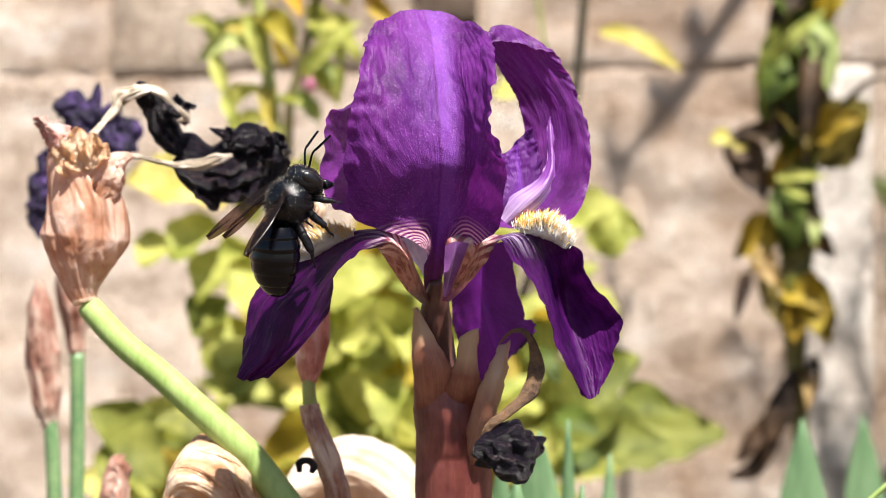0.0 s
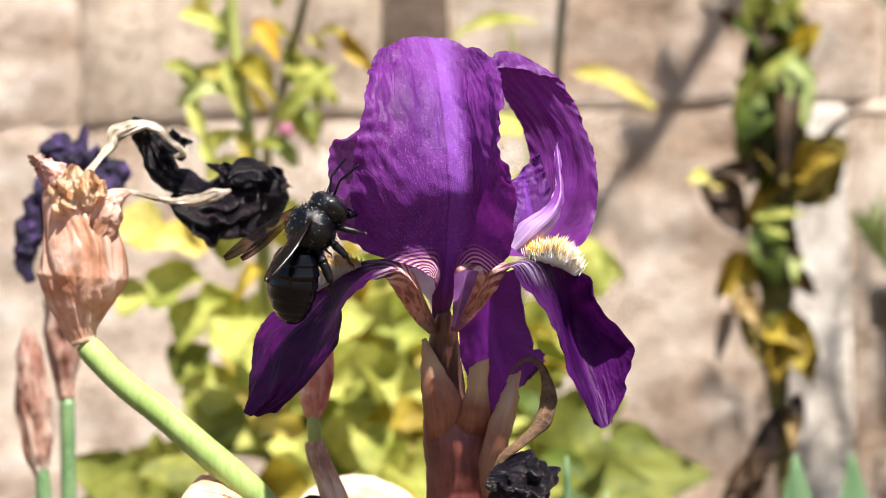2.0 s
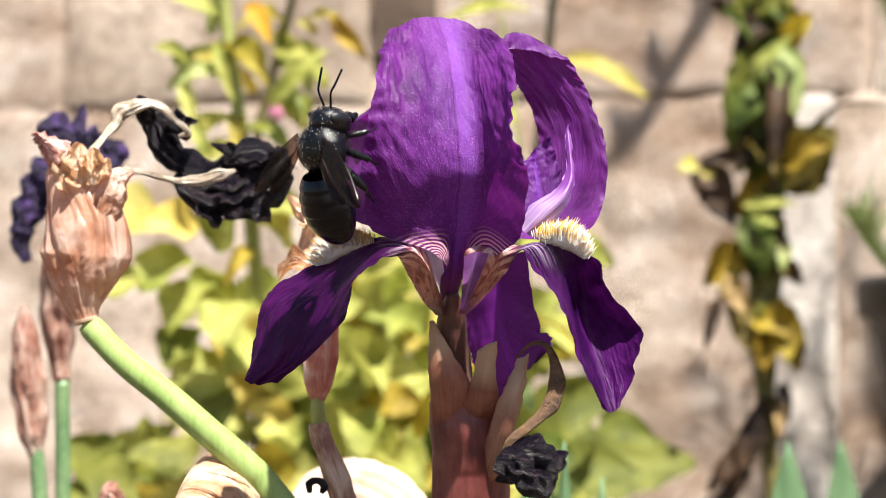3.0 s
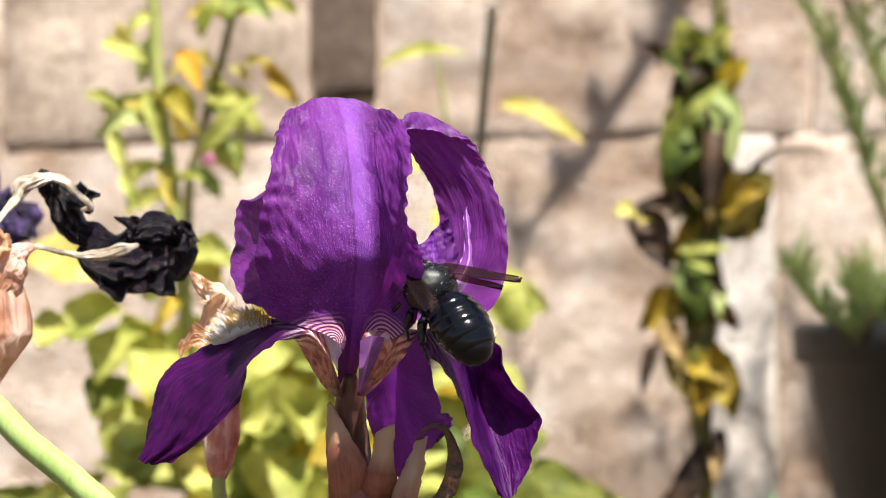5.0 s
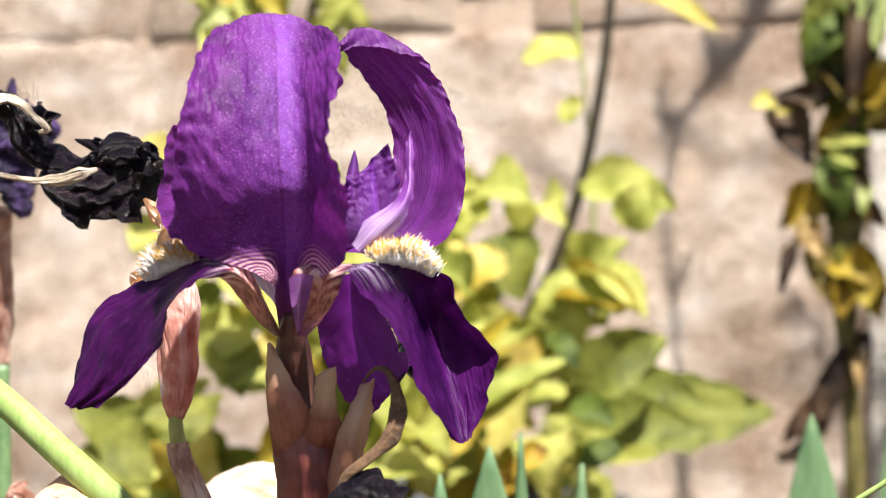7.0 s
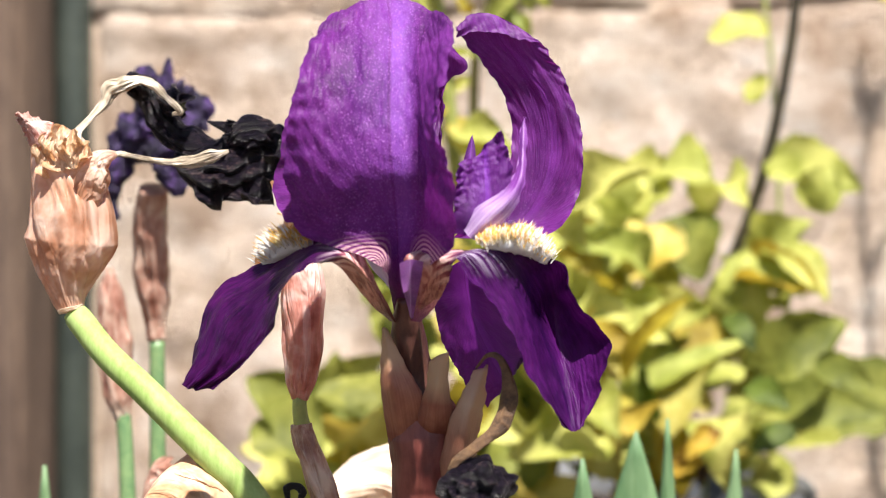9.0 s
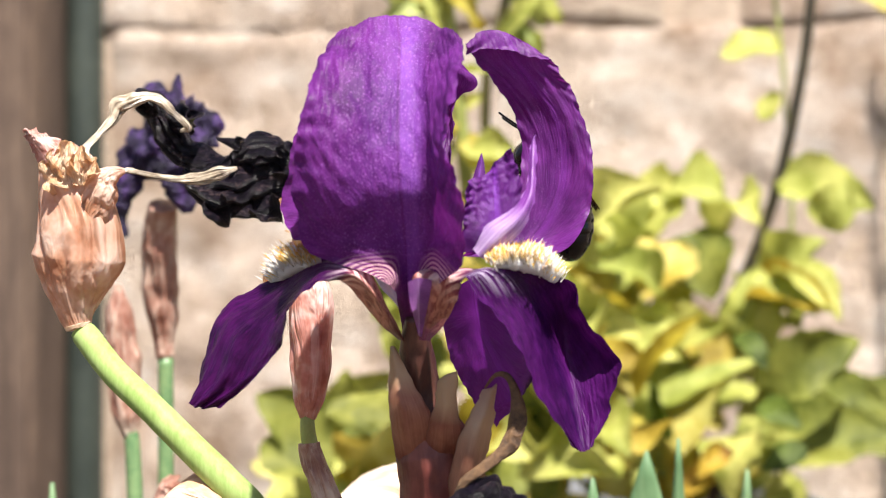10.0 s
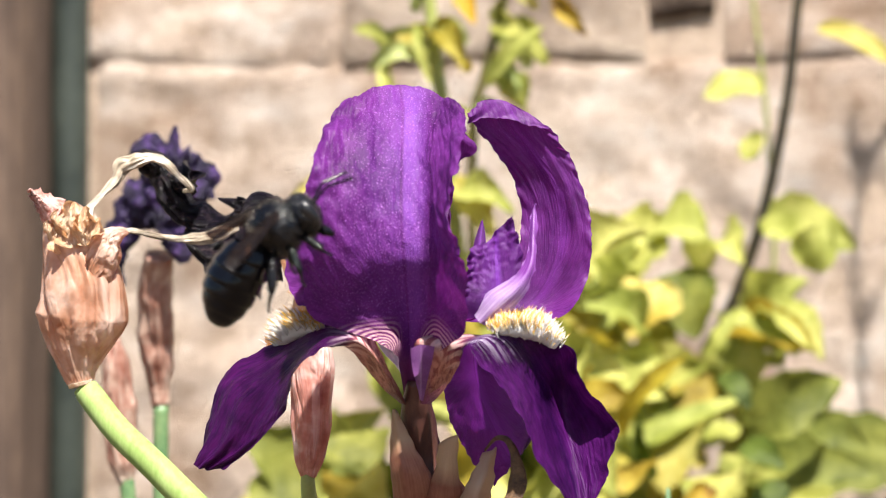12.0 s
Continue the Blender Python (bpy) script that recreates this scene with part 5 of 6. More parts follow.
# ---- plants before the wall ----
def leafy(ob, specs, seed, facing=None):
    for i, (base, tip, half, key) in enumerate(specs):
        rnd = random.Random(seed * 100 + i)
        dead = key in (4, 8, 9, 10)
        part("leaf", leaf_shape(base, tip, half * (1.3 if facing else 1.0), seed * 100 + i, rnd.uniform(0.05, 0.18), rnd.uniform(0.15, 0.5) + (0.5 if dead else 0), facing, 0.35 if dead else 0.16), LEAF[key], ob)


def build_pot_plant():
    ob = thing("leafy_plant", (-0.10, 0.60, 0.16), "tall yellowing leafy plant growing in a grey pot", "plant")
    stems = [[(-0.1500, 0.5600, 0.1991), (-0.1430, 0.5000, 0.3000), (-0.1456, 0.4800, 0.3680), (-0.1478, 0.4800, 0.3904), (-0.1515, 0.4800, 0.4178), (-0.1547, 0.4800, 0.4477), (-0.1560, 0.4800, 0.5180)], [(-0.1600, 0.5800, 0.1991), (-0.1550, 0.5500, 0.3200), (-0.1523, 0.5400, 0.3855), (-0.1481, 0.5400, 0.4051), (-0.1429, 0.5400, 0.4248), (-0.1346, 0.5400, 0.4550), (-0.1240, 0.5400, 0.5002)], [(-0.07, 0.66, 0.1936), (-0.0459, 0.66, 0.2691), (-0.0353, 0.66, 0.3132), (-0.0388, 0.66, 0.3898), (-0.0454, 0.66, 0.4446), (-0.0478, 0.66, 0.461)], [(-0.08, 0.62, 0.2066), (-0.0656, 0.64, 0.2765), (-0.0534, 0.64, 0.2998), (-0.0388, 0.64, 0.3405), (-0.0267, 0.64, 0.3969), (-0.0218, 0.64, 0.4424), (-0.0174, 0.64, 0.485)]]
    for pts, r, material in zip(stems, (0.0036, 0.0026, 0.0013, 0.0032), (PLANT_STEM, OLIVE_STEM, PLANT_STEM, DARK_STEM)):
        p = [tuple(q) for q in pts if q[2] > 0.17]
        p = [(p[0][0], p[0][1], 0.15)] + p
        part("stem", tube(p, [r, r * 0.9, r * 0.7], 50, 12, 0.08, 2, freq=60), material, ob)
    leafy(ob, [((-0.0411, 0.6600, 0.4102), (-0.0689, 0.6500, 0.4039), 0.0100, 0),
    ((-0.0405, 0.6500, 0.3769), (-0.0502, 0.6500, 0.3824), 0.0080, 0),
    ((-0.0372, 0.6400, 0.3468), (0.0108, 0.6200, 0.3312), 0.0130, 0),
    ((-0.0456, 0.6000, 0.2902), (-0.0096, 0.5800, 0.2829), 0.0095, 0),
    ((-0.0312, 0.6000, 0.3036), (0.0006, 0.5800, 0.2805), 0.0105, 0),
    ((-0.0522, 0.5800, 0.2767), (-0.0922, 0.5600, 0.2461), 0.0200, 12),
    ((-0.0540, 0.5700, 0.2593), (-0.0873, 0.5400, 0.2328), 0.0120, 0),
    ((-0.0571, 0.5600, 0.2548), (-0.0595, 0.5300, 0.2223), 0.0150, 1),
    ((-0.0562, 0.6000, 0.2782), (-0.0652, 0.5800, 0.2531), 0.0110, 0),
    ((-0.0519, 0.6200, 0.2612), (-0.0190, 0.6000, 0.2530), 0.0130, 0),
    ((-0.0452, 0.6000, 0.2259), (0.0275, 0.5800, 0.2280), 0.0140, 2),
    ((-0.0498, 0.6100, 0.2407), (-0.0215, 0.6000, 0.2373), 0.0120, 0)], 1)
    rnd = random.Random(12)
    for line in (stems[0], stems[1]):
        c = [q for q in curve(line, 120) if 0.33 < q[2] < 0.53]
        for k in range(15):
            b = Vector(rnd.choice(c))
            way = Vector((rnd.choice((-1, 1)) * rnd.uniform(0.2, 1.0), rnd.uniform(-0.6, 0.5), rnd.uniform(-1.2, 0.4))).normalized()
            size = rnd.uniform(0.014, 0.034)
            part("leaf", leaf_shape(b, b + way * size, size * rnd.uniform(0.12, 0.24), 1500 + k + 31 * len(c), rnd.uniform(0.1, 0.3), rnd.uniform(0.3, 1.2), None, 0.4), LEAF[rnd.choice((0, 0, 0, 1, 7, 12))], ob)
    leafy(ob, [((-0.0466, 0.6800, 0.2169), (-0.0044, 0.6600, 0.2109), 0.0100, 0),
    ((-0.0780, 0.6000, 0.3359), (-0.1027, 0.5800, 0.2991), 0.0160, 0),
    ((-0.0830, 0.6100, 0.3411), (-0.0553, 0.6000, 0.3360), 0.0150, 0),
    ((-0.0834, 0.6000, 0.3332), (-0.1025, 0.6000, 0.3410), 0.0140, 0),
    ((-0.0735, 0.5800, 0.3152), (-0.0846, 0.5600, 0.2899), 0.0170, 1),
    ((-0.0677, 0.5900, 0.3203), (-0.0575, 0.5800, 0.2895), 0.0160, 2),
    ((-0.0860, 0.6000, 0.3252), (-0.1110, 0.5800, 0.3200), 0.0150, 0),
    ((-0.0841, 0.5800, 0.3099), (-0.1110, 0.5600, 0.2893), 0.0160, 0),
    ((-0.0851, 0.6200, 0.3304), (-0.0935, 0.6200, 0.3492), 0.0120, 0),
    ((-0.0920, 0.5800, 0.2993), (-0.1136, 0.5600, 0.2764), 0.0150, 2),
    ((-0.1054, 0.5800, 0.2886), (-0.1271, 0.5700, 0.2990), 0.0140, 0)], 2)
    leafy(ob, [((-0.1452, 0.4900, 0.4469), (-0.1352, 0.4840, 0.4271), 0.0043, 3),
    ((-0.1538, 0.4800, 0.4248), (-0.1700, 0.4740, 0.4099), 0.0065, 1),
    ((-0.1691, 0.4700, 0.4189), (-0.1835, 0.4640, 0.4243), 0.0040, 2),
    ((-0.1714, 0.4700, 0.4120), (-0.1632, 0.4640, 0.3879), 0.0033, 0),
    ((-0.1660, 0.4650, 0.3906), (-0.1560, 0.4590, 0.3738), 0.0028, 0),
    ((-0.1559, 0.4700, 0.4272), (-0.1476, 0.4640, 0.4003), 0.0028, 0),
    ((-0.1424, 0.5300, 0.4030), (-0.1146, 0.5240, 0.4291), 0.0058, 0),
    ((-0.1252, 0.5500, 0.4397), (-0.1342, 0.5440, 0.4450), 0.0027, 1),
    ((-0.1283, 0.5450, 0.4461), (-0.1126, 0.5390, 0.4458), 0.0032, 1),
    ((-0.1168, 0.5450, 0.4476), (-0.0982, 0.5390, 0.4253), 0.0042, 4),
    ((-0.1485, 0.4800, 0.4287), (-0.1346, 0.4740, 0.4181), 0.0037, 7),
    ((-0.1756, 0.4700, 0.4479), (-0.1546, 0.4640, 0.4374), 0.0050, 0),
    ((-0.1473, 0.4800, 0.3874), (-0.1319, 0.4740, 0.3875), 0.0028, 0),
    ((-0.0762, 0.6500, 0.4555), (-0.0307, 0.6440, 0.4608), 0.0049, 0),
    ((-0.1625, 0.4700, 0.4416), (-0.1679, 0.4640, 0.4557), 0.0045, 1),
    ((-0.1433, 0.5500, 0.4245), (-0.1379, 0.5440, 0.4397), 0.0027, 0),
    ((-0.1503, 0.5300, 0.4096), (-0.1570, 0.5240, 0.4221), 0.0024, 12),
    ((-0.0145, 0.6600, 0.4377), (0.0272, 0.6560, 0.4160), 0.0060, 1)], 3)
    leafy(ob, [((-0.1456, 0.4600, 0.3127), (-0.1486, 0.4400, 0.2931), 0.0140, 0),
    ((-0.1371, 0.4800, 0.2927), (-0.1506, 0.4600, 0.2829), 0.0130, 0),
    ((-0.1759, 0.4400, 0.2539), (-0.1659, 0.4300, 0.2376), 0.0160, 2),
    ((-0.1308, 0.5000, 0.3027), (-0.0970, 0.5000, 0.3130), 0.0150, 0),
    ((-0.1241, 0.5200, 0.2818), (-0.0918, 0.5000, 0.2926), 0.0160, 0),
    ((-0.1267, 0.5200, 0.2714), (-0.1098, 0.5000, 0.2414), 0.0160, 2),
    ((-0.1170, 0.5400, 0.2576), (-0.0870, 0.5200, 0.2301), 0.0180, 0),
    ((-0.1360, 0.5000, 0.2719), (-0.1230, 0.5000, 0.2976), 0.0140, 0),
    ((-0.2078, 0.4200, 0.2378), (-0.1805, 0.4200, 0.2214), 0.0160, 2)], 4)
    leafy(ob, [((-0.1886, 0.4600, 0.2379), (-0.1810, 0.4400, 0.2637), 0.0140, 2),
    ((-0.1959, 0.4400, 0.2293), (-0.2128, 0.4200, 0.2546), 0.0170, 2),
    ((-0.1009, 0.5400, 0.2551), (-0.1187, 0.5200, 0.2324), 0.0170, 0),
    ((-0.0435, 0.6000, 0.2364), (-0.0222, 0.5800, 0.2134), 0.0100, 0),
    ((-0.0546, 0.6000, 0.2556), (-0.0359, 0.5800, 0.2919), 0.0100, 0),
    ((-0.1523, 0.4800, 0.2169), (-0.1227, 0.4600, 0.2337), 0.0120, 0),
    ((-0.0103, 0.6000, 0.3221), (0.0007, 0.6000, 0.3414), 0.0110, 0),
    ((-0.1801, 0.5000, 0.2156), (-0.1991, 0.4800, 0.2416), 0.0140, 2),
    ((-0.2173, 0.5000, 0.2068), (-0.2415, 0.4800, 0.2180), 0.0100, 1),
    ((-0.2012, 0.5000, 0.2149), (-0.1801, 0.5000, 0.2405), 0.0140, 2),
    ((-0.1130, 0.5000, 0.2180), (-0.1248, 0.4800, 0.2004), 0.0140, 2)], 5)
    leafy(ob, [((-0.1865, 0.4800, 0.3497), (-0.2120, 0.4700, 0.3536), 0.0120, 1),
    ((-0.1670, 0.4800, 0.3458), (-0.1917, 0.4700, 0.3460), 0.0120, 1),
    ((-0.1942, 0.4800, 0.3268), (-0.2058, 0.4700, 0.3152), 0.0100, 0),
    ((-0.1721, 0.4800, 0.3344), (-0.1916, 0.4700, 0.3165), 0.0140, 0),
    ((-0.1617, 0.4800, 0.3217), (-0.1786, 0.4700, 0.2977), 0.0140, 0),
    ((-0.1681, 0.4800, 0.3014), (-0.1798, 0.4700, 0.2826), 0.0120, 2),
    ((-0.1603, 0.4800, 0.2913), (-0.1746, 0.4700, 0.2676), 0.0130, 0),
    ((-0.1667, 0.4800, 0.2774), (-0.1579, 0.4700, 0.2527), 0.0120, 2),
    ((-0.1601, 0.4900, 0.3116), (-0.1682, 0.4800, 0.3293), 0.0120, 0),
    ((-0.1628, 0.4900, 0.3372), (-0.1489, 0.4800, 0.3584), 0.0100, 0),
    ((-0.1538, 0.4800, 0.2724), (-0.1669, 0.4700, 0.2563), 0.0120, 0)], 6)
    # the deep green ones (13) stand for shaded gaps between leaves
    leafy(ob, [((-0.0732, 0.5000, 0.2512), (-0.0431, 0.4900, 0.2865), 0.0059, 11),
    ((-0.0329, 0.5000, 0.2304), (-0.0452, 0.4900, 0.2179), 0.0048, 4),
    ((-0.0217, 0.5100, 0.2489), (-0.0031, 0.5000, 0.2396), 0.0063, 13),
    ((-0.1111, 0.5300, 0.2251), (-0.1264, 0.5200, 0.2405), 0.0067, 13),
    ((-0.0651, 0.5300, 0.2302), (-0.0705, 0.5200, 0.2567), 0.0050, 13),
    ((-0.0041, 0.5200, 0.2294), (-0.0215, 0.5100, 0.2202), 0.0058, 13),
    ((-0.0374, 0.5400, 0.2759), (-0.0230, 0.5300, 0.2620), 0.0055, 13),
    ((0.0086, 0.5000, 0.2599), (0.0333, 0.4900, 0.2496), 0.0070, 2)], 31)
    leafy(ob, [((-0.0561, 0.5700, 0.2665), (-0.1055, 0.5600, 0.2609), 0.0056, 12),
    ((-0.0544, 0.5500, 0.2426), (-0.0668, 0.5400, 0.2031), 0.0081, 1),
    ((-0.0336, 0.5600, 0.2637), (-0.1085, 0.5300, 0.2176), 0.0060, 0),
    ((-0.0406, 0.5450, 0.2234), (-0.0649, 0.5350, 0.2037), 0.0060, 4),
    ((-0.0381, 0.5450, 0.2161), (-0.0485, 0.5350, 0.2019), 0.0045, 8),
    ((-0.0877, 0.5600, 0.2741), (-0.1036, 0.5500, 0.2895), 0.0057, 0)], 12)
    part("leaf", leaf_shape((-0.0436, 0.7000, 0.2250), (0.0500, 0.7000, 0.2290), 0.0215, 41, 0.05, 0.12, (0.05, -1, 0.45), 0.06, 1.0, 17, 25), LEAF[2], ob, "long olive green leaf")
    rnd = random.Random(77)
    for k in range(125):
        if k < 32:
            b = Vector((rnd.uniform(-0.222, -0.165), rnd.uniform(0.46, 0.58), rnd.triangular(0.17, 0.22, 0.19)))
        elif k < 84:
            b = Vector((rnd.uniform(-0.165, -0.08), rnd.uniform(0.46, 0.60), rnd.triangular(0.17, 0.335, 0.26)))
        else:
            b = Vector((rnd.uniform(-0.13, -0.03), rnd.uniform(0.54, 0.66), rnd.triangular(0.18, 0.33, 0.24)))
        way = Vector((rnd.gauss(0, 1), rnd.gauss(-0.4, 0.6), rnd.gauss(0.25, 0.6))).normalized()
        size = rnd.uniform(0.026, 0.052)
        part("leaf", leaf_shape(b, b + way * size, size * rnd.uniform(0.24, 0.42), 900 + k, rnd.uniform(0.1, 0.35), rnd.uniform(0.3, 1.1), None, 0.3), LEAF[rnd.choice((0, 0, 0, 0, 0, 1, 1, 1, 2, 12))], ob)
    part("flower_bud", blob((-0.154, 0.598, 0.409), (0.004, 0.004, 0.006), 0.3, 2, 3, 3), PINK_BUD, ob, "small pink bud")


PINK_BUD = plain("pink_bud", [(0.3, (0.55, 0.12, 0.30)), (0.7, (0.8, 0.35, 0.5))], 60, 0.5, 0.2)


def pot(name, x, y, base, top, r_low, r_top, wall_t, material, label):
    ob = thing(name, (x, y, base), label, "pot", "plant pots")
    h = top - base
    prof = [(0.001, 0), (r_low, 0), (r_low + 0.004, 0.004), (r_top, h - 0.022), (r_top + 0.007, h - 0.020), (r_top + 0.008, h - 0.004), (r_top + 0.005, h), (r_top - wall_t, h - 0.002), (r_top - wall_t - 0.002, h - 0.03)]
    bm = lathe(prof, 64)
    bmesh.ops.translate(bm, verts=bm.verts[:], vec=(x, y, base))
    part("shell", bm, material, ob)
    bm = lathe([(0.0005, h - 0.018), (r_top * 0.5, h - 0.017), (r_top - wall_t - 0.001, h - 0.02)], 40)
    for v in bm.verts:
        v.co.z += 0.004 * noise.noise(v.co * 60)
    bmesh.ops.translate(bm, verts=bm.verts[:], vec=(x, y, base))
    part("soil", bm, SOIL, ob, "dark potting soil")


def build_pots():
    pot("grey_pot", -0.128, 0.60, GROUND, 0.194, 0.085, 0.112, 0.004, GREY_PLASTIC, "grey plastic plant pot full of soil")
    pot("black_pot", 0.275, 0.70, GROUND, 0.325, 0.082, 0.135, 0.004, BLACK_PLASTIC, "large black plastic pot with bushy plants")


def build_dead_stalk():
    # points above z 0.49 are out of view, added to cast the slanting wall shadow
    pts = [(0.0918, 0.7000, GROUND), (0.0874, 0.6950, 0.2155), (0.0850, 0.6920, 0.2674), (0.0848, 0.6940, 0.3074), (0.0870, 0.7000, 0.3537), (0.0872, 0.7000, 0.3972), (0.0912, 0.7000, 0.4408), (0.0967, 0.7000, 0.4873), (0.0900, 0.7000, 0.6000), (0.0890, 0.7000, 0.7150), (0.1280, 0.7000, 0.7750), (0.1680, 0.7000, 0.8400), (0.2200, 0.7000, 0.9200)]
    ob = thing("dried_stalk", pts[0], "tall half-dead plant stalk with brown and mottled leaves", "plant")
    part("stem", tube(pts, [0.005, 0.0050, 0.0048, 0.0085, 0.0080, 0.0070, 0.0070, 0.0040, 0.0017, 0.0017, 0.0045, 0.0045, 0.004], 110, 14, 0.35, 3, freq=70), DEAD_STEM, ob)
    leafy(ob, [((0.0941, 0.6900, 0.4506), (0.0716, 0.6800, 0.3782), 0.0150, 5),
    ((0.0845, 0.6840, 0.4273), (0.0682, 0.6740, 0.4005), 0.0075, 13),
    # narrow dark leaf added to stand for a strip of shade
    ((0.0923, 0.6840, 0.4389), (0.0894, 0.6740, 0.3673), 0.0043, 8),
    ((0.0924, 0.6880, 0.3737), (0.1221, 0.6780, 0.4012), 0.0139, 6),
    ((0.0961, 0.6820, 0.3835), (0.1179, 0.6720, 0.3939), 0.0069, 10),
    ((0.0710, 0.6760, 0.4214), (0.1006, 0.6660, 0.4485), 0.0026, 0),
    ((0.0985, 0.6760, 0.4453), (0.1103, 0.6660, 0.4594), 0.0049, 11),
    ((0.0963, 0.6840, 0.4453), (0.1014, 0.6740, 0.4067), 0.0058, 7),
    ((0.0903, 0.6900, 0.4468), (0.0662, 0.6800, 0.4654), 0.0070, 13),
    ((0.0662, 0.6900, 0.4602), (0.0570, 0.6800, 0.4690), 0.0034, 8),
    ((0.0889, 0.6900, 0.4541), (0.1003, 0.6800, 0.4762), 0.0063, 0),
    ((0.0816, 0.6900, 0.4600), (0.0743, 0.6800, 0.4822), 0.0075, 2)], 7, (0.15, -1, 0.35))
    leafy(ob, [((0.0774, 0.6820, 0.3836), (0.0510, 0.6720, 0.3848), 0.0034, 8),
    ((0.0536, 0.6860, 0.3850), (0.0694, 0.6760, 0.3509), 0.0078, 8),
    ((0.0519, 0.6800, 0.3829), (0.0412, 0.6700, 0.3812), 0.0041, 1),
    ((0.0601, 0.6760, 0.3781), (0.0540, 0.6660, 0.3764), 0.0017, 1),
    ((0.0745, 0.6760, 0.3624), (0.1007, 0.6660, 0.3621), 0.0020, 0),
    ((0.0780, 0.6760, 0.3587), (0.0922, 0.6660, 0.3506), 0.0020, 0),
    ((0.0780, 0.6840, 0.3604), (0.0861, 0.6740, 0.3241), 0.0069, 13),
    ((0.0964, 0.6820, 0.3435), (0.0940, 0.6720, 0.3278), 0.0026, 7),
    ((0.0818, 0.6880, 0.3489), (0.0789, 0.6780, 0.3197), 0.0046, 5)], 8, (-0.1, -1, 0.3))
    leafy(ob, [((0.0717, 0.6820, 0.3255), (0.0626, 0.6720, 0.3116), 0.0046, 9),
    ((0.0645, 0.6780, 0.3211), (0.0761, 0.6680, 0.3059), 0.0041, 9),
    ((0.0601, 0.6840, 0.3139), (0.0540, 0.6740, 0.2885), 0.0026, 8),
    ((0.0732, 0.6820, 0.3139), (0.0689, 0.6720, 0.2967), 0.0046, 6),
    ((0.0809, 0.6800, 0.3053), (0.0998, 0.6700, 0.2923), 0.0075, 10),
    ((0.0746, 0.6800, 0.3024), (0.0827, 0.6700, 0.2825), 0.0069, 6),
    ((0.0924, 0.6760, 0.3039), (0.0963, 0.6660, 0.2827), 0.0063, 12),
    ((0.0861, 0.6760, 0.2967), (0.0838, 0.6660, 0.2774), 0.0046, 10),
    ((0.0926, 0.6900, 0.2703), (0.0954, 0.6800, 0.2506), 0.0026, 8),
    ((0.0819, 0.6900, 0.2557), (0.0707, 0.6800, 0.2215), 0.0049, 8),
    ((0.0761, 0.6900, 0.2382), (0.0546, 0.6800, 0.2155), 0.0044, 8),
    ((0.0906, 0.6880, 0.2646), (0.0914, 0.6780, 0.2420), 0.0023, 9)], 9, (0.1, -1, 0.4))
    rnd = random.Random(31)
    # leaves on the unseen upper run, added to broaden its shadow
    high = curve(pts[8:], 40)
    for k in range(10):
        at = Vector(high[rnd.randrange(4, 38)])
        way = Vector((rnd.choice((-1, 1)) * rnd.uniform(0.3, 0.9), rnd.uniform(-0.4, 0.4), rnd.uniform(-0.5, 0.8))).normalized()
        size = rnd.uniform(0.02, 0.035)
        part("leaf", leaf_shape(at, at + way * size, size * 0.2, 600 + k, 0.2, 0.8, None, 0.4), LEAF[rnd.choice((5, 13, 8))], ob)
    low = curve(pts[2:8], 60)
    for k in range(26):
        at = Vector(low[rnd.randrange(12, 58)]) + Vector((rnd.uniform(-0.006, 0.006), -0.006, 0))
        way = Vector((rnd.choice((-1, 1)) * rnd.uniform(0.05, 0.6), rnd.uniform(-0.5, 0.0), rnd.uniform(-1.0, -0.2))).normalized()
        size = rnd.uniform(0.016, 0.036)
        part("leaf", leaf_shape(at, at + way * size, size * rnd.uniform(0.16, 0.30), 700 + k, 0.2, 0.8, (0, -1, 0.3), 0.5), LEAF[rnd.choice((5, 13, 13, 6, 5, 10, 8))], ob)
    hook = [(0.0850, 0.6820, 0.2631), (0.0790, 0.6820, 0.2503), (0.0736, 0.6820, 0.2387), (0.0707, 0.6820, 0.2242), (0.0632, 0.6820, 0.2125), (0.0517, 0.6820, 0.2081)]
    part("leaf", tube(hook, [0.0030, 0.0052, 0.0058, 0.0046, 0.0050, 0.0020], 50, 20, 0.35, 6, squash=0.35, freq=120, folds=(4, 0.4, 3.0)), LEAF[8], ob, "dead dark brown hooked leaf")
    part("twig", tube([(0.1083, 0.6600, 0.3977), (0.1178, 0.6500, 0.4069), (0.1278, 0.6600, 0.4118), (0.1481, 0.6800, 0.4127)], [0.002, 0.0015, 0.0012, 0.001], 24, 8, 0.3, 1), LEAF[8], ob, "thin brown twig")


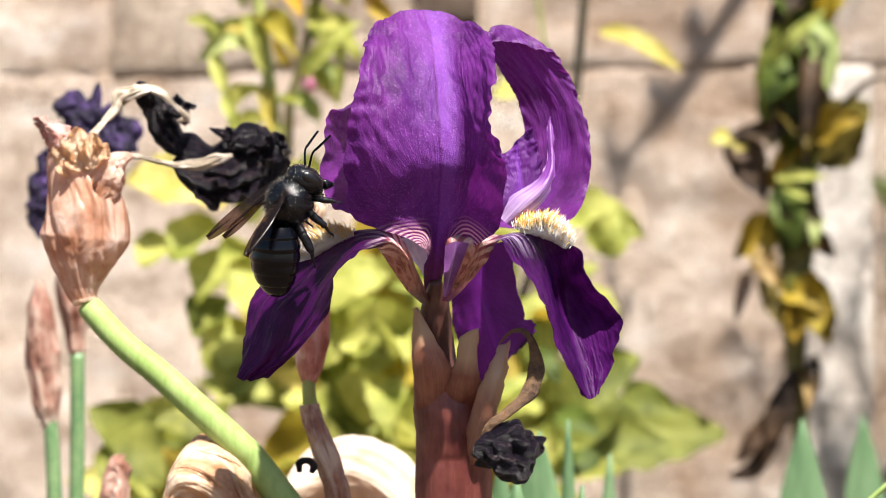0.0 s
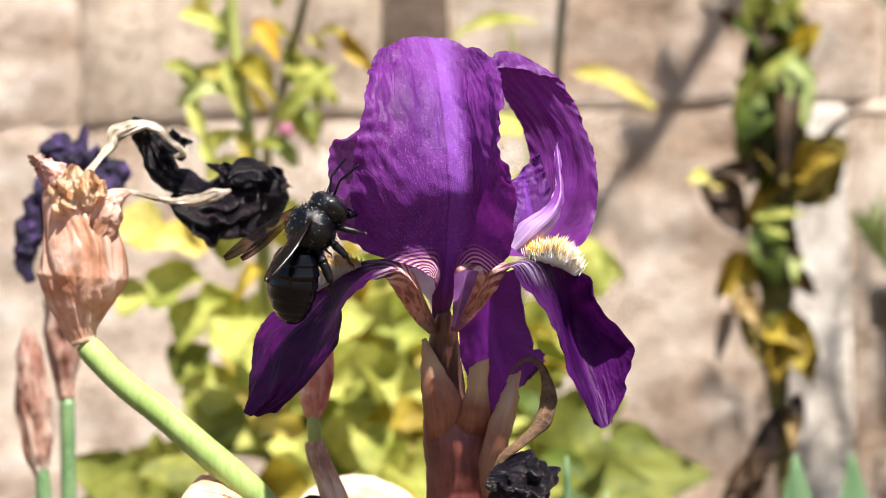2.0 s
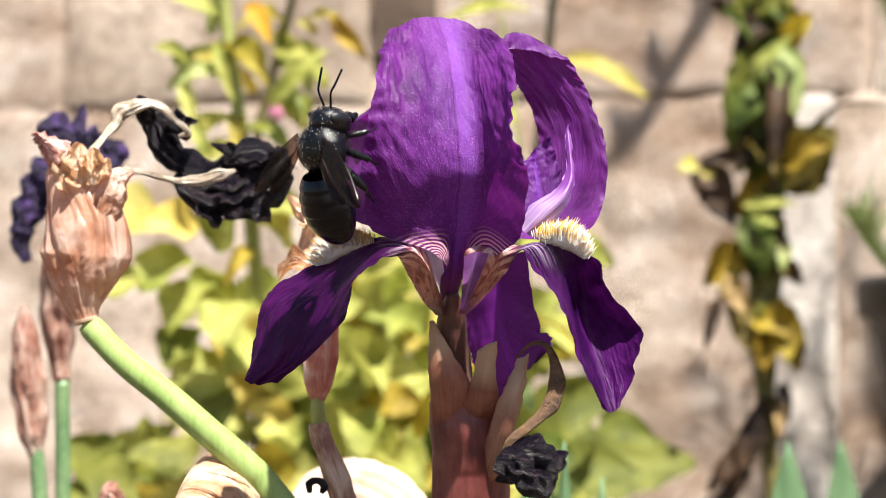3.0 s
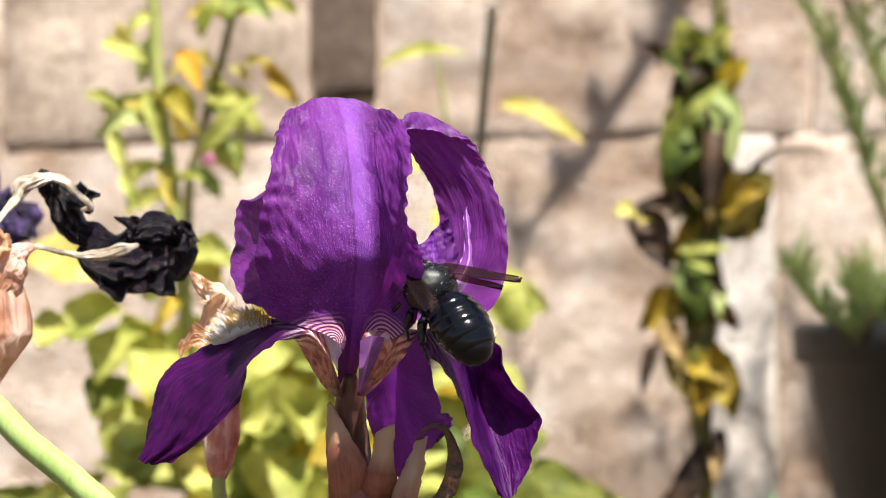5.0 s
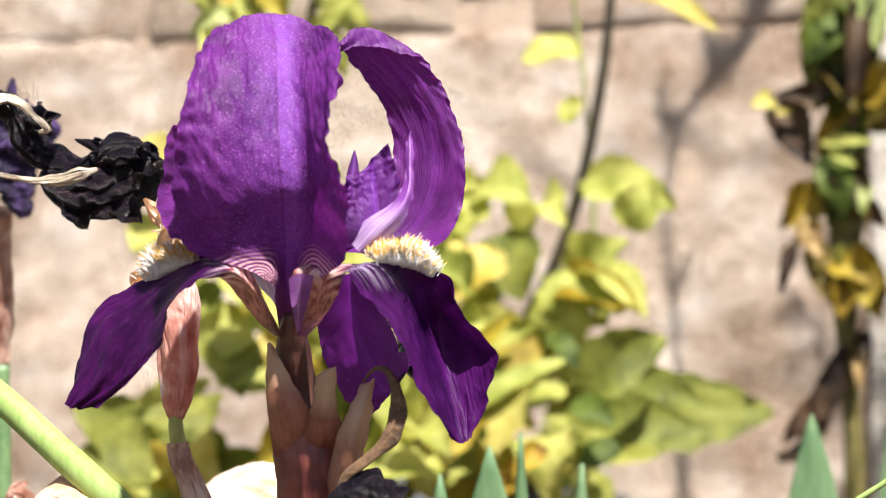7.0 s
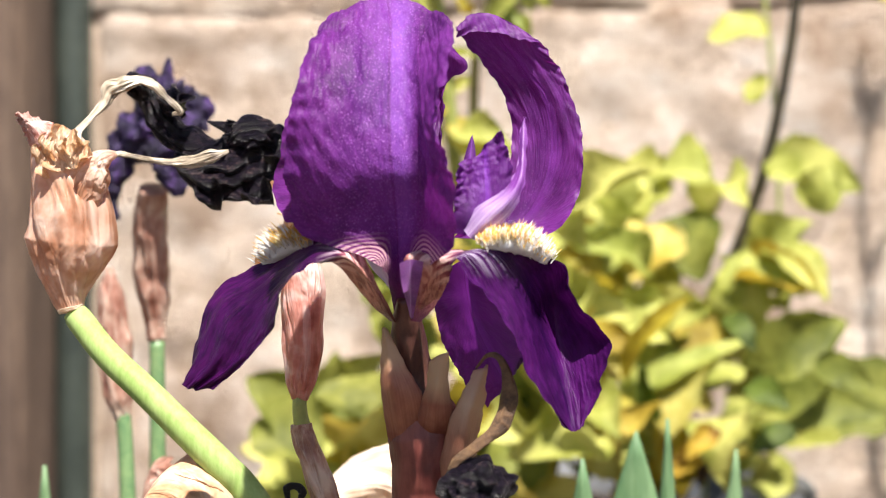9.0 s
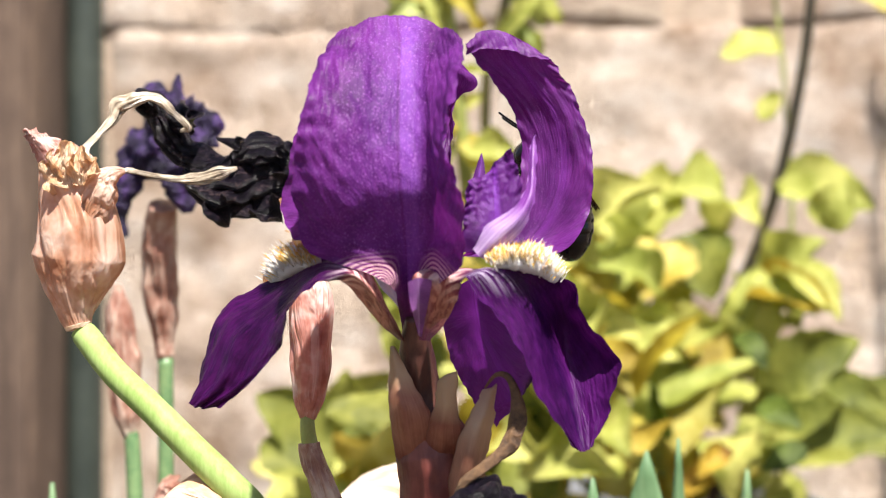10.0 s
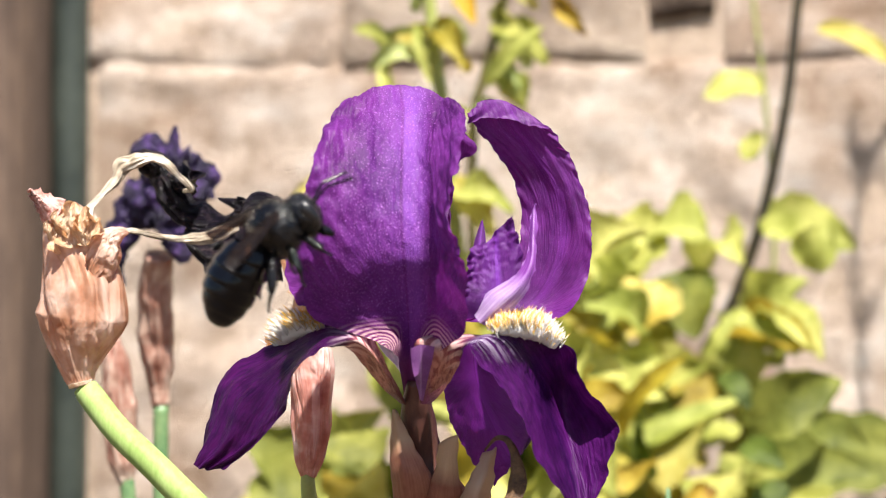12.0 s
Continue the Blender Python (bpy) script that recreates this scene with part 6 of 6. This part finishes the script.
def build_rosemary():
    """Needle-leaved bush that rises from the black pot."""
    ob = thing("needle_bush", (0.275, 0.70, 0.30), "bushy grey-green plant with needle leaves", "plant")
    rnd = random.Random(5)
    bm, wood = bmesh.new(), bmesh.new()
    uv = bm.loops.layers.uv.verify()
    for k in range(28):
        low = k > 23
        foot = Vector((rnd.uniform(0.152, 0.185), rnd.uniform(0.60, 0.64), 0.315)) if low else Vector((rnd.uniform(0.200, 0.36), rnd.uniform(0.66, 0.76), 0.305))
        rise = rnd.uniform(0.015, 0.04) if low else rnd.uniform(0.16, 0.28)
        top = foot + Vector((-0.33 * rise + rnd.uniform(-0.018, 0.018), rnd.uniform(-0.02, 0.02), rise))
        mid = foot.lerp(top, 0.5) + Vector((rnd.uniform(-0.008, 0.008), rnd.uniform(-0.01, 0.01), 0))
        c = curve([foot, mid, top], 26)
        tube([tuple(foot), tuple(mid), tuple(top)], [0.0013, 0.0006], 8, 5, 0, 0, wood)
        for i in range(1 if low else 9, 26):
            for q in range(5):
                at = Vector(c[i])
                way = Vector((rnd.gauss(-0.2, 0.5), rnd.gauss(0, 0.5), rnd.uniform(0.6, 1.6))).normalized()
                size, side = rnd.uniform(0.013, 0.026), way.cross(Vector((rnd.random(), rnd.random(), 1))).normalized() * 0.0011
                v = [bm.verts.new(at - side * 0.5), bm.verts.new(at + side * 0.5), bm.verts.new(at + way * size * 0.6 + side), bm.verts.new(at + way * size), bm.verts.new(at + way * size * 0.6 - side)]
                f = bm.faces.new(v)
    tagged(part("twig_growth", wood, DEAD_STEM, ob), kind="stuff")
    tagged(part("needles", bm, NEEDLE, ob), kind="stuff")


# ---- the bee ----
BEE_SIZE = 1.03


def bee_leg(root, knee, ankle, foot, thick):
    bm = tube([root, knee], [thick * 0.8, thick], 8, 9, 0.2, 1, freq=900)
    tube([knee, ankle], [thick, thick * 0.75], 8, 9, 0.3, 2, bm, freq=900)
    tube([ankle, tuple((np.array(ankle) + np.array(foot)) / 2 + np.array((-0.0003, 0, 0))), foot], [thick * 0.45, thick * 0.3, thick * 0.22], 8, 7, 0.2, 3, bm, freq=900)
    return bm


def bee_wing(length, width, back):
    """A wing along its own +Y, hinged at its root."""
    rows = []
    for i in range(15):
        v = i / 14
        w = width * (0.18 + 0.82 * math.sin(math.pi * min(1, 0.10 + v * 0.84)) ** 0.7) * (1 if v < 0.98 else 0.7)
        rows.append([(back * v * v * length - w * (u * 0.75 - 0.22), length * v, 0.0006 * math.sin(u * 9 + v * 3) * v) for u in np.linspace(0, 1, 9)])
    bm = bmesh.new()
    grid(bm, rows)
    return bm


def furred(bm, count, seed, size, low=-9.0):
    """Short stiff hairs over a body."""
    rnd = random.Random(seed)
    bm.normal_update()
    faces = [f for f in bm.faces if f.calc_center_median().z > low]
    spots = [(f.calc_center_median().copy(), f.normal.copy()) for f in rnd.choices(faces, k=count)]
    for at, n in spots:
        way = (n + Vector((rnd.gauss(-0.3, 0.4), rnd.gauss(0, 0.4), rnd.gauss(0, 0.4)))).normalized()
        side = way.cross(Vector((rnd.random(), 1, rnd.random()))).normalized() * 0.00007
        at = at + Vector((rnd.gauss(0, 0.0003), rnd.gauss(0, 0.0003), rnd.gauss(0, 0.0001)))
        h = size * rnd.uniform(0.5, 1.2)
        bm.faces.new((bm.verts.new(at - side), bm.verts.new(at + side), bm.verts.new(at + way * h)))
    return bm


def glint_specked(count, seed, bodies):
    """Tiny pale specks on the backs of rounded bodies, standing for glints."""
    rnd = random.Random(seed)
    bm = bmesh.new()
    for k in range(count):
        centre, radii = bodies[0] if rnd.random() < 0.72 else bodies[1]
        way = Vector((rnd.gauss(0.2, 0.6), rnd.gauss(0, 0.7), abs(rnd.gauss(0.5, 0.45)))).normalized()
        at = Vector(centre) + Vector((way.x * radii[0], way.y * radii[1], way.z * radii[2]))
        r = rnd.uniform(0.000025, 0.00008)
        m = Matrix.Translation(at) @ Matrix.Rotation(rnd.random() * 3, 4, "Z")
        bmesh.ops.create_icosphere(bm, subdivisions=1, radius=r, matrix=m)
    return bm


def build_bee():
    bee = thing("carpenter_bee", (0, 0, 0), "large shiny blue-black carpenter bee with smoky wings", "bee")
    bee["home"] = (0.0, 0.0, 0.0)
    first = set(bpy.data.objects)
    part("thorax", furred(blob((0, 0, 0), (0.0057, 0.0060, 0.0055), 0.06, 3, 2, 4), 1700, 3, 0.0007), FUR_SKIN, bee, "furry black thorax")
    head = part("head", furred(blob((0.0058, 0, -0.0006), (0.0034, 0.0049, 0.0046), 0.05, 3, 4, 4), 340, 5, 0.0006), FUR_SKIN, bee, "broad black head")
    # added specks in place of sun glints on thorax and head
    part("glint_specks", glint_specked(260, 7, (((0, 0, 0), (0.0058, 0.0061, 0.0056)), ((0.0058, 0, -0.0006), (0.0035, 0.0050, 0.0047)))), GLINT_SPECK, bee, "pale specks standing for glints on the fur")
    for s in (1, -1):
        part("eye", blob((0.0066, s * 0.0038, -0.0004), (0.0016, 0.0012, 0.0030), 0.0, 1, 1, 3), EYE, head, "large dark eye")
        part("antenna", tube([(0.0090, s * 0.0012, 0.0008), (0.0118, s * 0.0022, 0.0022), (0.0136, s * 0.0028, 0.0020), (0.0172, s * 0.0036, 0.0014)], [0.00030, 0.00024, 0.00030, 0.00026], 20, 8), SHELL, head, "elbowed black antenna")
        part("mandible", tube([(0.0072, s * 0.0020, -0.0046), (0.0084, s * 0.0014, -0.0060), (0.0084, s * 0.0003, -0.0068)], [0.0009, 0.0007, 0.0002], 10, 8), SHELL, head)
    # abdomen: overlapping rings that taper to the tail, hung at the waist
    bm = bmesh.new()
    rows = []
    n = 72
    for i in range(n):
        v = i / (n - 1)
        r = 0.0062 * math.sin(math.pi * min(1, 0.17 + 0.83 * v)) ** 0.45 if v < 0.999 else 0.0002
        ring = v * 6.0
        r *= 1 + 0.07 * (ring - int(ring)) - 0.10 * (ring - int(ring)) ** 9
        rows.append([(-0.0165 * v, r * 1.02 * math.cos(a), r * 0.86 * math.sin(a) + 0.0006 * math.sin(math.pi * v)) for a in np.linspace(0, 6.28318, 33)[:-1]])
    grid(bm, rows, True)
    furred(bm, 160, 9, 0.0006)
    abdomen = part("abdomen", bm, SHELL, bee, "glossy blue-black abdomen in overlapping rings", pivot=(0, 0, 0))
    abdomen.matrix_basis = pose(-0.0056, 0, -0.0006, 0, -26, 0)
    for s in (1, -1):
        for k, (x, reach, drop, back) in enumerate(((0.0034, 0.0030, 0.0050, 0.0022), (0.0004, 0.0036, 0.0070, -0.0012), (-0.0030, 0.0040, 0.0074, -0.0050))):
            root = (x, s * 0.0026, -0.0034)
            knee = (x + back * 0.35, s * (0.0026 + reach * 0.6), -0.0048)
            ankle = (x + back * 0.8, s * (0.0026 + reach), -0.0034 - drop * 0.66)
            foot = (x + back * 1.3, s * (0.0026 + reach * 0.9), -0.0034 - drop * 1.08)
            leg = bee_leg(root, knee, ankle, foot, 0.00075 + 0.00018 * k)
            part("leg", furred(leg, 160, k + 20, 0.0006), FUR_SKIN, bee, "hairy black leg")
    for ob in set(bpy.data.objects) - first:
        ob.data.transform(Matrix.Scale(BEE_SIZE, 4))
        ob.location *= BEE_SIZE
    wings = []
    for s in (1, -1):
        for name, ln, wd, x, dz in (("forewing", 0.0195, 0.0066, 0.0018, 0.0), ("hindwing", 0.0130, 0.0046, -0.0018, -0.0004)):
            w = part(name, bee_wing(ln * BEE_SIZE, wd * BEE_SIZE, -0.06), WING, bee, "smoky translucent wing", pivot=(0, 0, 0), thick=0.00006)
            wings.append((w, s, Vector((x, s * 0.0044, 0.0038 + dz)) * BEE_SIZE, name == "hindwing"))
    return bee, abdomen, wings


# ---- build ----
build_ground()
build_wall()
build_left_post()
FALL_LEFT, FALL_RIGHT = build_iris()
build_bent_stem()
build_second_withered()
build_buds()
build_papers()
build_scrap()
build_blades()
build_pot_plant()
build_pots()
build_dead_stalk()
build_rosemary()
BEE, ABDOMEN, WINGS = build_bee()


# ---- movement ----
BEE_ROWS = [
    (0, (-0.0312, -0.0340, 0.3250), (0.5000, 0.1500, 0.8500), (-0.7200, -0.5800, 0.3600)),
    (0.5, (-0.0310, -0.0340, 0.3255), (0.5000, 0.1500, 0.8500), (-0.7200, -0.5800, 0.3600)),
    (1, (-0.0306, -0.0340, 0.3257), (0.5000, 0.1500, 0.8500), (-0.7200, -0.5800, 0.3600)),
    (1.5, (-0.0298, -0.0340, 0.3264), (0.5200, 0.1500, 0.8400), (-0.7000, -0.6000, 0.3600)),
    (1.8, (-0.0286, -0.0340, 0.3262), (0.5600, 0.1500, 0.8200), (-0.6800, -0.6000, 0.3800)),
    (2, (-0.0276, -0.0340, 0.3258), (0.5800, 0.1500, 0.8000), (-0.6800, -0.6000, 0.4000)),
    (2.5, (-0.0236, -0.0360, 0.3275), (0.4200, 0.2200, 0.8800), (-0.5200, -0.7600, 0.3600)),
    (2.8, (-0.0194, -0.0380, 0.3286), (0.3600, 0.1800, 0.9100), (-0.4500, -0.8400, 0.3000)),
    (3, (-0.0260, -0.0400, 0.3389), (0.1851, -0.0143, 0.9826), (-0.6744, -0.7291, 0.1164)),
    (3.1, (-0.0247, -0.0420, 0.3494), (0.5089, 0.0247, 0.8605), (-0.7638, -0.4481, 0.4646)),
    (3.2, (-0.0194, -0.0440, 0.3594), (0.6210, 0.2144, 0.7539), (-0.6323, -0.4313, 0.6435)),
    (3.3, (-0.0055, -0.0500, 0.3656), (0.4757, 0.6769, 0.5617), (-0.1805, -0.5499, 0.8155)),
    (3.4, (0.0203, -0.0600, 0.3552), (-0.1881, 0.6591, 0.7282), (0.2067, -0.6982, 0.6854)),
    (3.5, (0.0273, -0.0500, 0.3486), (-0.4905, 0.7820, 0.3846), (0.1915, -0.3338, 0.9230)),
    (3.6, (0.0265, -0.0450, 0.3370), (-0.7420, 0.2323, 0.6289), (0.4623, -0.5021, 0.7309)),
    (3.7, (0.0296, -0.0360, 0.3357), (-0.6346, 0.0317, 0.7722), (0.6716, -0.4717, 0.5714)),
    (4.1, (0.0231, -0.0300, 0.3348), (-0.7261, 0.3201, 0.6085), (0.3531, -0.5858, 0.7295)),
    (4.6, (0.0191, -0.0280, 0.3306), (-0.6842, 0.5574, 0.4704), (0.1399, -0.5326, 0.8347)),
    (5.3, (0.0225, -0.0250, 0.3252), (-0.5500, 0.6600, 0.5100), (0.1400, -0.6000, 0.7800)),
    (5.5, (0.0298, -0.0310, 0.3256), (-0.4200, 0.6800, 0.6000), (0.3000, -0.6300, 0.7200)),
    (5.7, (0.0298, -0.0360, 0.3290), (-0.4308, 0.0317, 0.9019), (0.7097, -0.6054, 0.3602)),
    (5.9, (0.0397, -0.0380, 0.3306), (-0.6451, -0.0651, 0.7613), (0.7233, -0.3732, 0.5810)),
    (6, (0.0509, -0.0300, 0.3333), (-0.9403, -0.0035, 0.3403), (0.3309, -0.2431, 0.9118)),
    (6.1, (0.0560, -0.0300, 0.3315), (-0.9662, -0.0174, 0.2573), (0.2567, -0.1610, 0.9530)),
    (6.2, (0.0558, -0.0300, 0.3248), (-0.9332, -0.1139, 0.3409), (0.3483, -0.0520, 0.9359)),
    (6.3, (0.0521, -0.0100, 0.3231), (-0.9194, -0.1236, 0.3734), (0.3704, 0.0474, 0.9277)),
    (6.4, (0.0441, 0.0200, 0.3304), (-0.9651, -0.0537, 0.2564), (0.2550, 0.0314, 0.9664)),
    (6.5, (0.0396, 0.0350, 0.3331), (-0.9764, -0.0680, 0.2052), (0.2032, 0.0349, 0.9785)),
    (6.6, (0.0380, 0.0400, 0.3249), (-0.9374, -0.0704, 0.3411), (0.3376, 0.0566, 0.9396)),
    (6.7, (0.0311, 0.0420, 0.3210), (-0.8633, -0.0651, 0.5004), (0.4952, 0.0818, 0.8649)),
    (6.8, (0.0247, 0.0450, 0.3185), (-0.8615, -0.0732, 0.5024), (0.4962, 0.0884, 0.8637)),
    (6.9, (0.0148, 0.0500, 0.3099), (-0.7466, 0.3638, 0.5570), (0.6145, 0.0563, 0.7869)),
    (7, (0.0138, 0.0550, 0.3066), (-0.4486, 0.7473, 0.4902), (0.7370, -0.0010, 0.6759)),
    (7.1, (0.0138, 0.0550, 0.3050), (-0.3313, 0.8665, 0.3734), (0.7170, -0.0260, 0.6966)),
    (7.7, (0.0128, 0.0550, 0.3052), (-0.3600, 0.8683, 0.3414), (0.8008, 0.0998, 0.5906)),
    (9.3, (0.0116, 0.0550, 0.3050), (-0.4064, 0.8516, 0.3312), (0.8500, 0.2194, 0.4788)),
    (9.7, (0.0099, 0.0550, 0.3072), (-0.4185, 0.8325, 0.3630), (0.8510, 0.2198, 0.4770)),
    (9.85, (0.0138, 0.0550, 0.3089), (-0.5003, 0.6538, 0.5677), (0.8354, 0.1920, 0.5150)),
    (9.95, (0.0150, 0.0520, 0.3259), (-0.6308, 0.2521, 0.7339), (0.7759, 0.1931, 0.6006)),
    (10, (0.0135, 0.0500, 0.3392), (-0.7210, -0.0406, 0.6918), (0.6698, 0.2151, 0.7107)),
    (10.1, (0.0273, 0.0300, 0.3509), (-0.7338, -0.2277, 0.6401), (0.6050, 0.2096, 0.7681)),
    (10.2, (0.0564, 0.0000, 0.3631), (-0.8661, -0.2736, 0.4185), (0.4415, -0.0256, 0.8969)),
    (10.3, (0.0676, -0.0100, 0.3686), (-0.8667, -0.2729, 0.4175), (0.4406, -0.0268, 0.8973)),
    (10.4, (0.0691, -0.0150, 0.3693), (-0.9088, -0.2873, 0.3026), (0.3327, -0.0612, 0.9410)),
    (10.5, (0.0646, -0.0200, 0.3697), (-0.9230, -0.2916, 0.2513), (0.2847, -0.0776, 0.9555)),
    (10.6, (0.0506, -0.0200, 0.3698), (-0.8990, -0.2821, 0.3349), (0.3635, -0.0543, 0.9300)),
    (10.8, (0.0318, -0.0120, 0.3679), (-0.8992, -0.2810, 0.3353), (0.3644, -0.0571, 0.9295)),
    (11, (0.0300, -0.0120, 0.3725), (-0.8994, -0.2799, 0.3357), (0.3654, -0.0600, 0.9289)),
    (11.1, (0.0357, -0.0150, 0.3724), (-0.8877, -0.2762, 0.3684), (0.3964, -0.0516, 0.9166)),
    (11.2, (0.0257, -0.0200, 0.3795), (-0.8877, -0.2764, 0.3683), (0.3965, -0.0521, 0.9166)),
    (11.3, (0.0141, -0.0250, 0.3844), (-0.9220, -0.1963, 0.3338), (0.3530, -0.0718, 0.9329)),
    (11.4, (-0.0119, -0.0400, 0.3825), (-0.9417, 0.1488, 0.3017), (0.2701, -0.1999, 0.9418)),
    (11.5, (-0.0063, -0.1200, 0.3714), (-0.1500, 0.9500, -0.2200), (-0.0300, 0.2200, 0.9700)),
    (11.6, (-0.0527, -0.0900, 0.3745), (0.1206, 0.7831, 0.6101), (-0.0149, -0.6131, 0.7899)),
    (11.7, (-0.0660, -0.1000, 0.3717), (0.7072, 0.5840, 0.3986), (-0.2805, -0.2858, 0.9163)),
    (11.8, (-0.0443, -0.1000, 0.3717), (0.9438, 0.2983, 0.1425), (-0.1116, -0.1182, 0.9867)),
    (11.9, (-0.0244, -0.0800, 0.3519), (0.7261, 0.2345, 0.6463), (-0.5573, -0.3499, 0.7530)),
    (12, (-0.0086, -0.0700, 0.3403), (0.7752, 0.3405, 0.5321), (-0.3993, -0.3885, 0.8304)),
]


def facing(at, ahead, up):
    f = Vector(ahead).normalized()
    u = (Vector(up) - f * f.dot(Vector(up))).normalized()
    m = Matrix((f, u.cross(f), u)).transposed().to_4x4()
    m.translation = at
    return m


def in_flight(t):
    return 2.95 < t < 3.85 or 5.55 < t < 7.1 or 9.85 < t < 12.1


def wing_pose(root, side, hind, flap, sweep, rise=8):
    """Hinged at the root: sweep swings it back along the body, flap lifts it."""
    m = Matrix.Translation(root)
    if side < 0:
        m = m @ Matrix.Rotation(math.pi, 4, "X")
    m = m @ Matrix.Rotation(radians(sweep + (4 if hind else 0)), 4, "Z")
    return m @ Matrix.Rotation(radians((flap + (0 if hind else rise * 0.2)) * (1 if side > 0 else -1)), 4, "X")


def motions():
    walk(BEE, [(t, facing(at, ahead, up)) for t, at, ahead, up in BEE_ROWS])
    drop = [(0, -34), (2.0, -34), (2.5, -26), (2.95, -30), (3.2, -40), (3.7, -40), (4.1, -25), (5.4, -25), (5.7, -40), (6.8, -40), (7.2, -20), (9.8, -20), (10.1, -46), (10.7, -46), (10.85, -42), (11.05, -42), (11.2, -46), (11.8, -40), (12, -34)]
    at = ABDOMEN.location.copy()
    walk(ABDOMEN, [(t, pose(*at, 0, a, 0)) for t, a in drop])
    step = 1 / 30
    for w, side, at, hind in WINGS:
        rows = []
        for k in range(361):
            t = k * step
            if in_flight(t):
                rows.append((t, wing_pose(at, side, hind, 7 if k % 2 else -6, 38)))
            elif k % 10 == 0 or in_flight(t + step) or in_flight(t - step):
                rows.append((t, wing_pose(at, side, hind, 8, 62)))
        walk(w, rows)
    home = FALL_LEFT.location.copy()
    walk(FALL_LEFT, [(t, pose(*home, 0, a, 0)) for t, a in ((0, -5), (1.9, -5), (2.5, -2.5), (3.0, -1), (3.3, 0.6), (3.6, 0), (12, 0))])
    home = FALL_RIGHT.location.copy()
    walk(FALL_RIGHT, [(t, pose(*home, 0, a, 0)) for t, a in ((0, 0), (3.6, 0), (4.0, 1.5), (5.9, 1.5), (6.2, 0), (12, 0))])


motions()
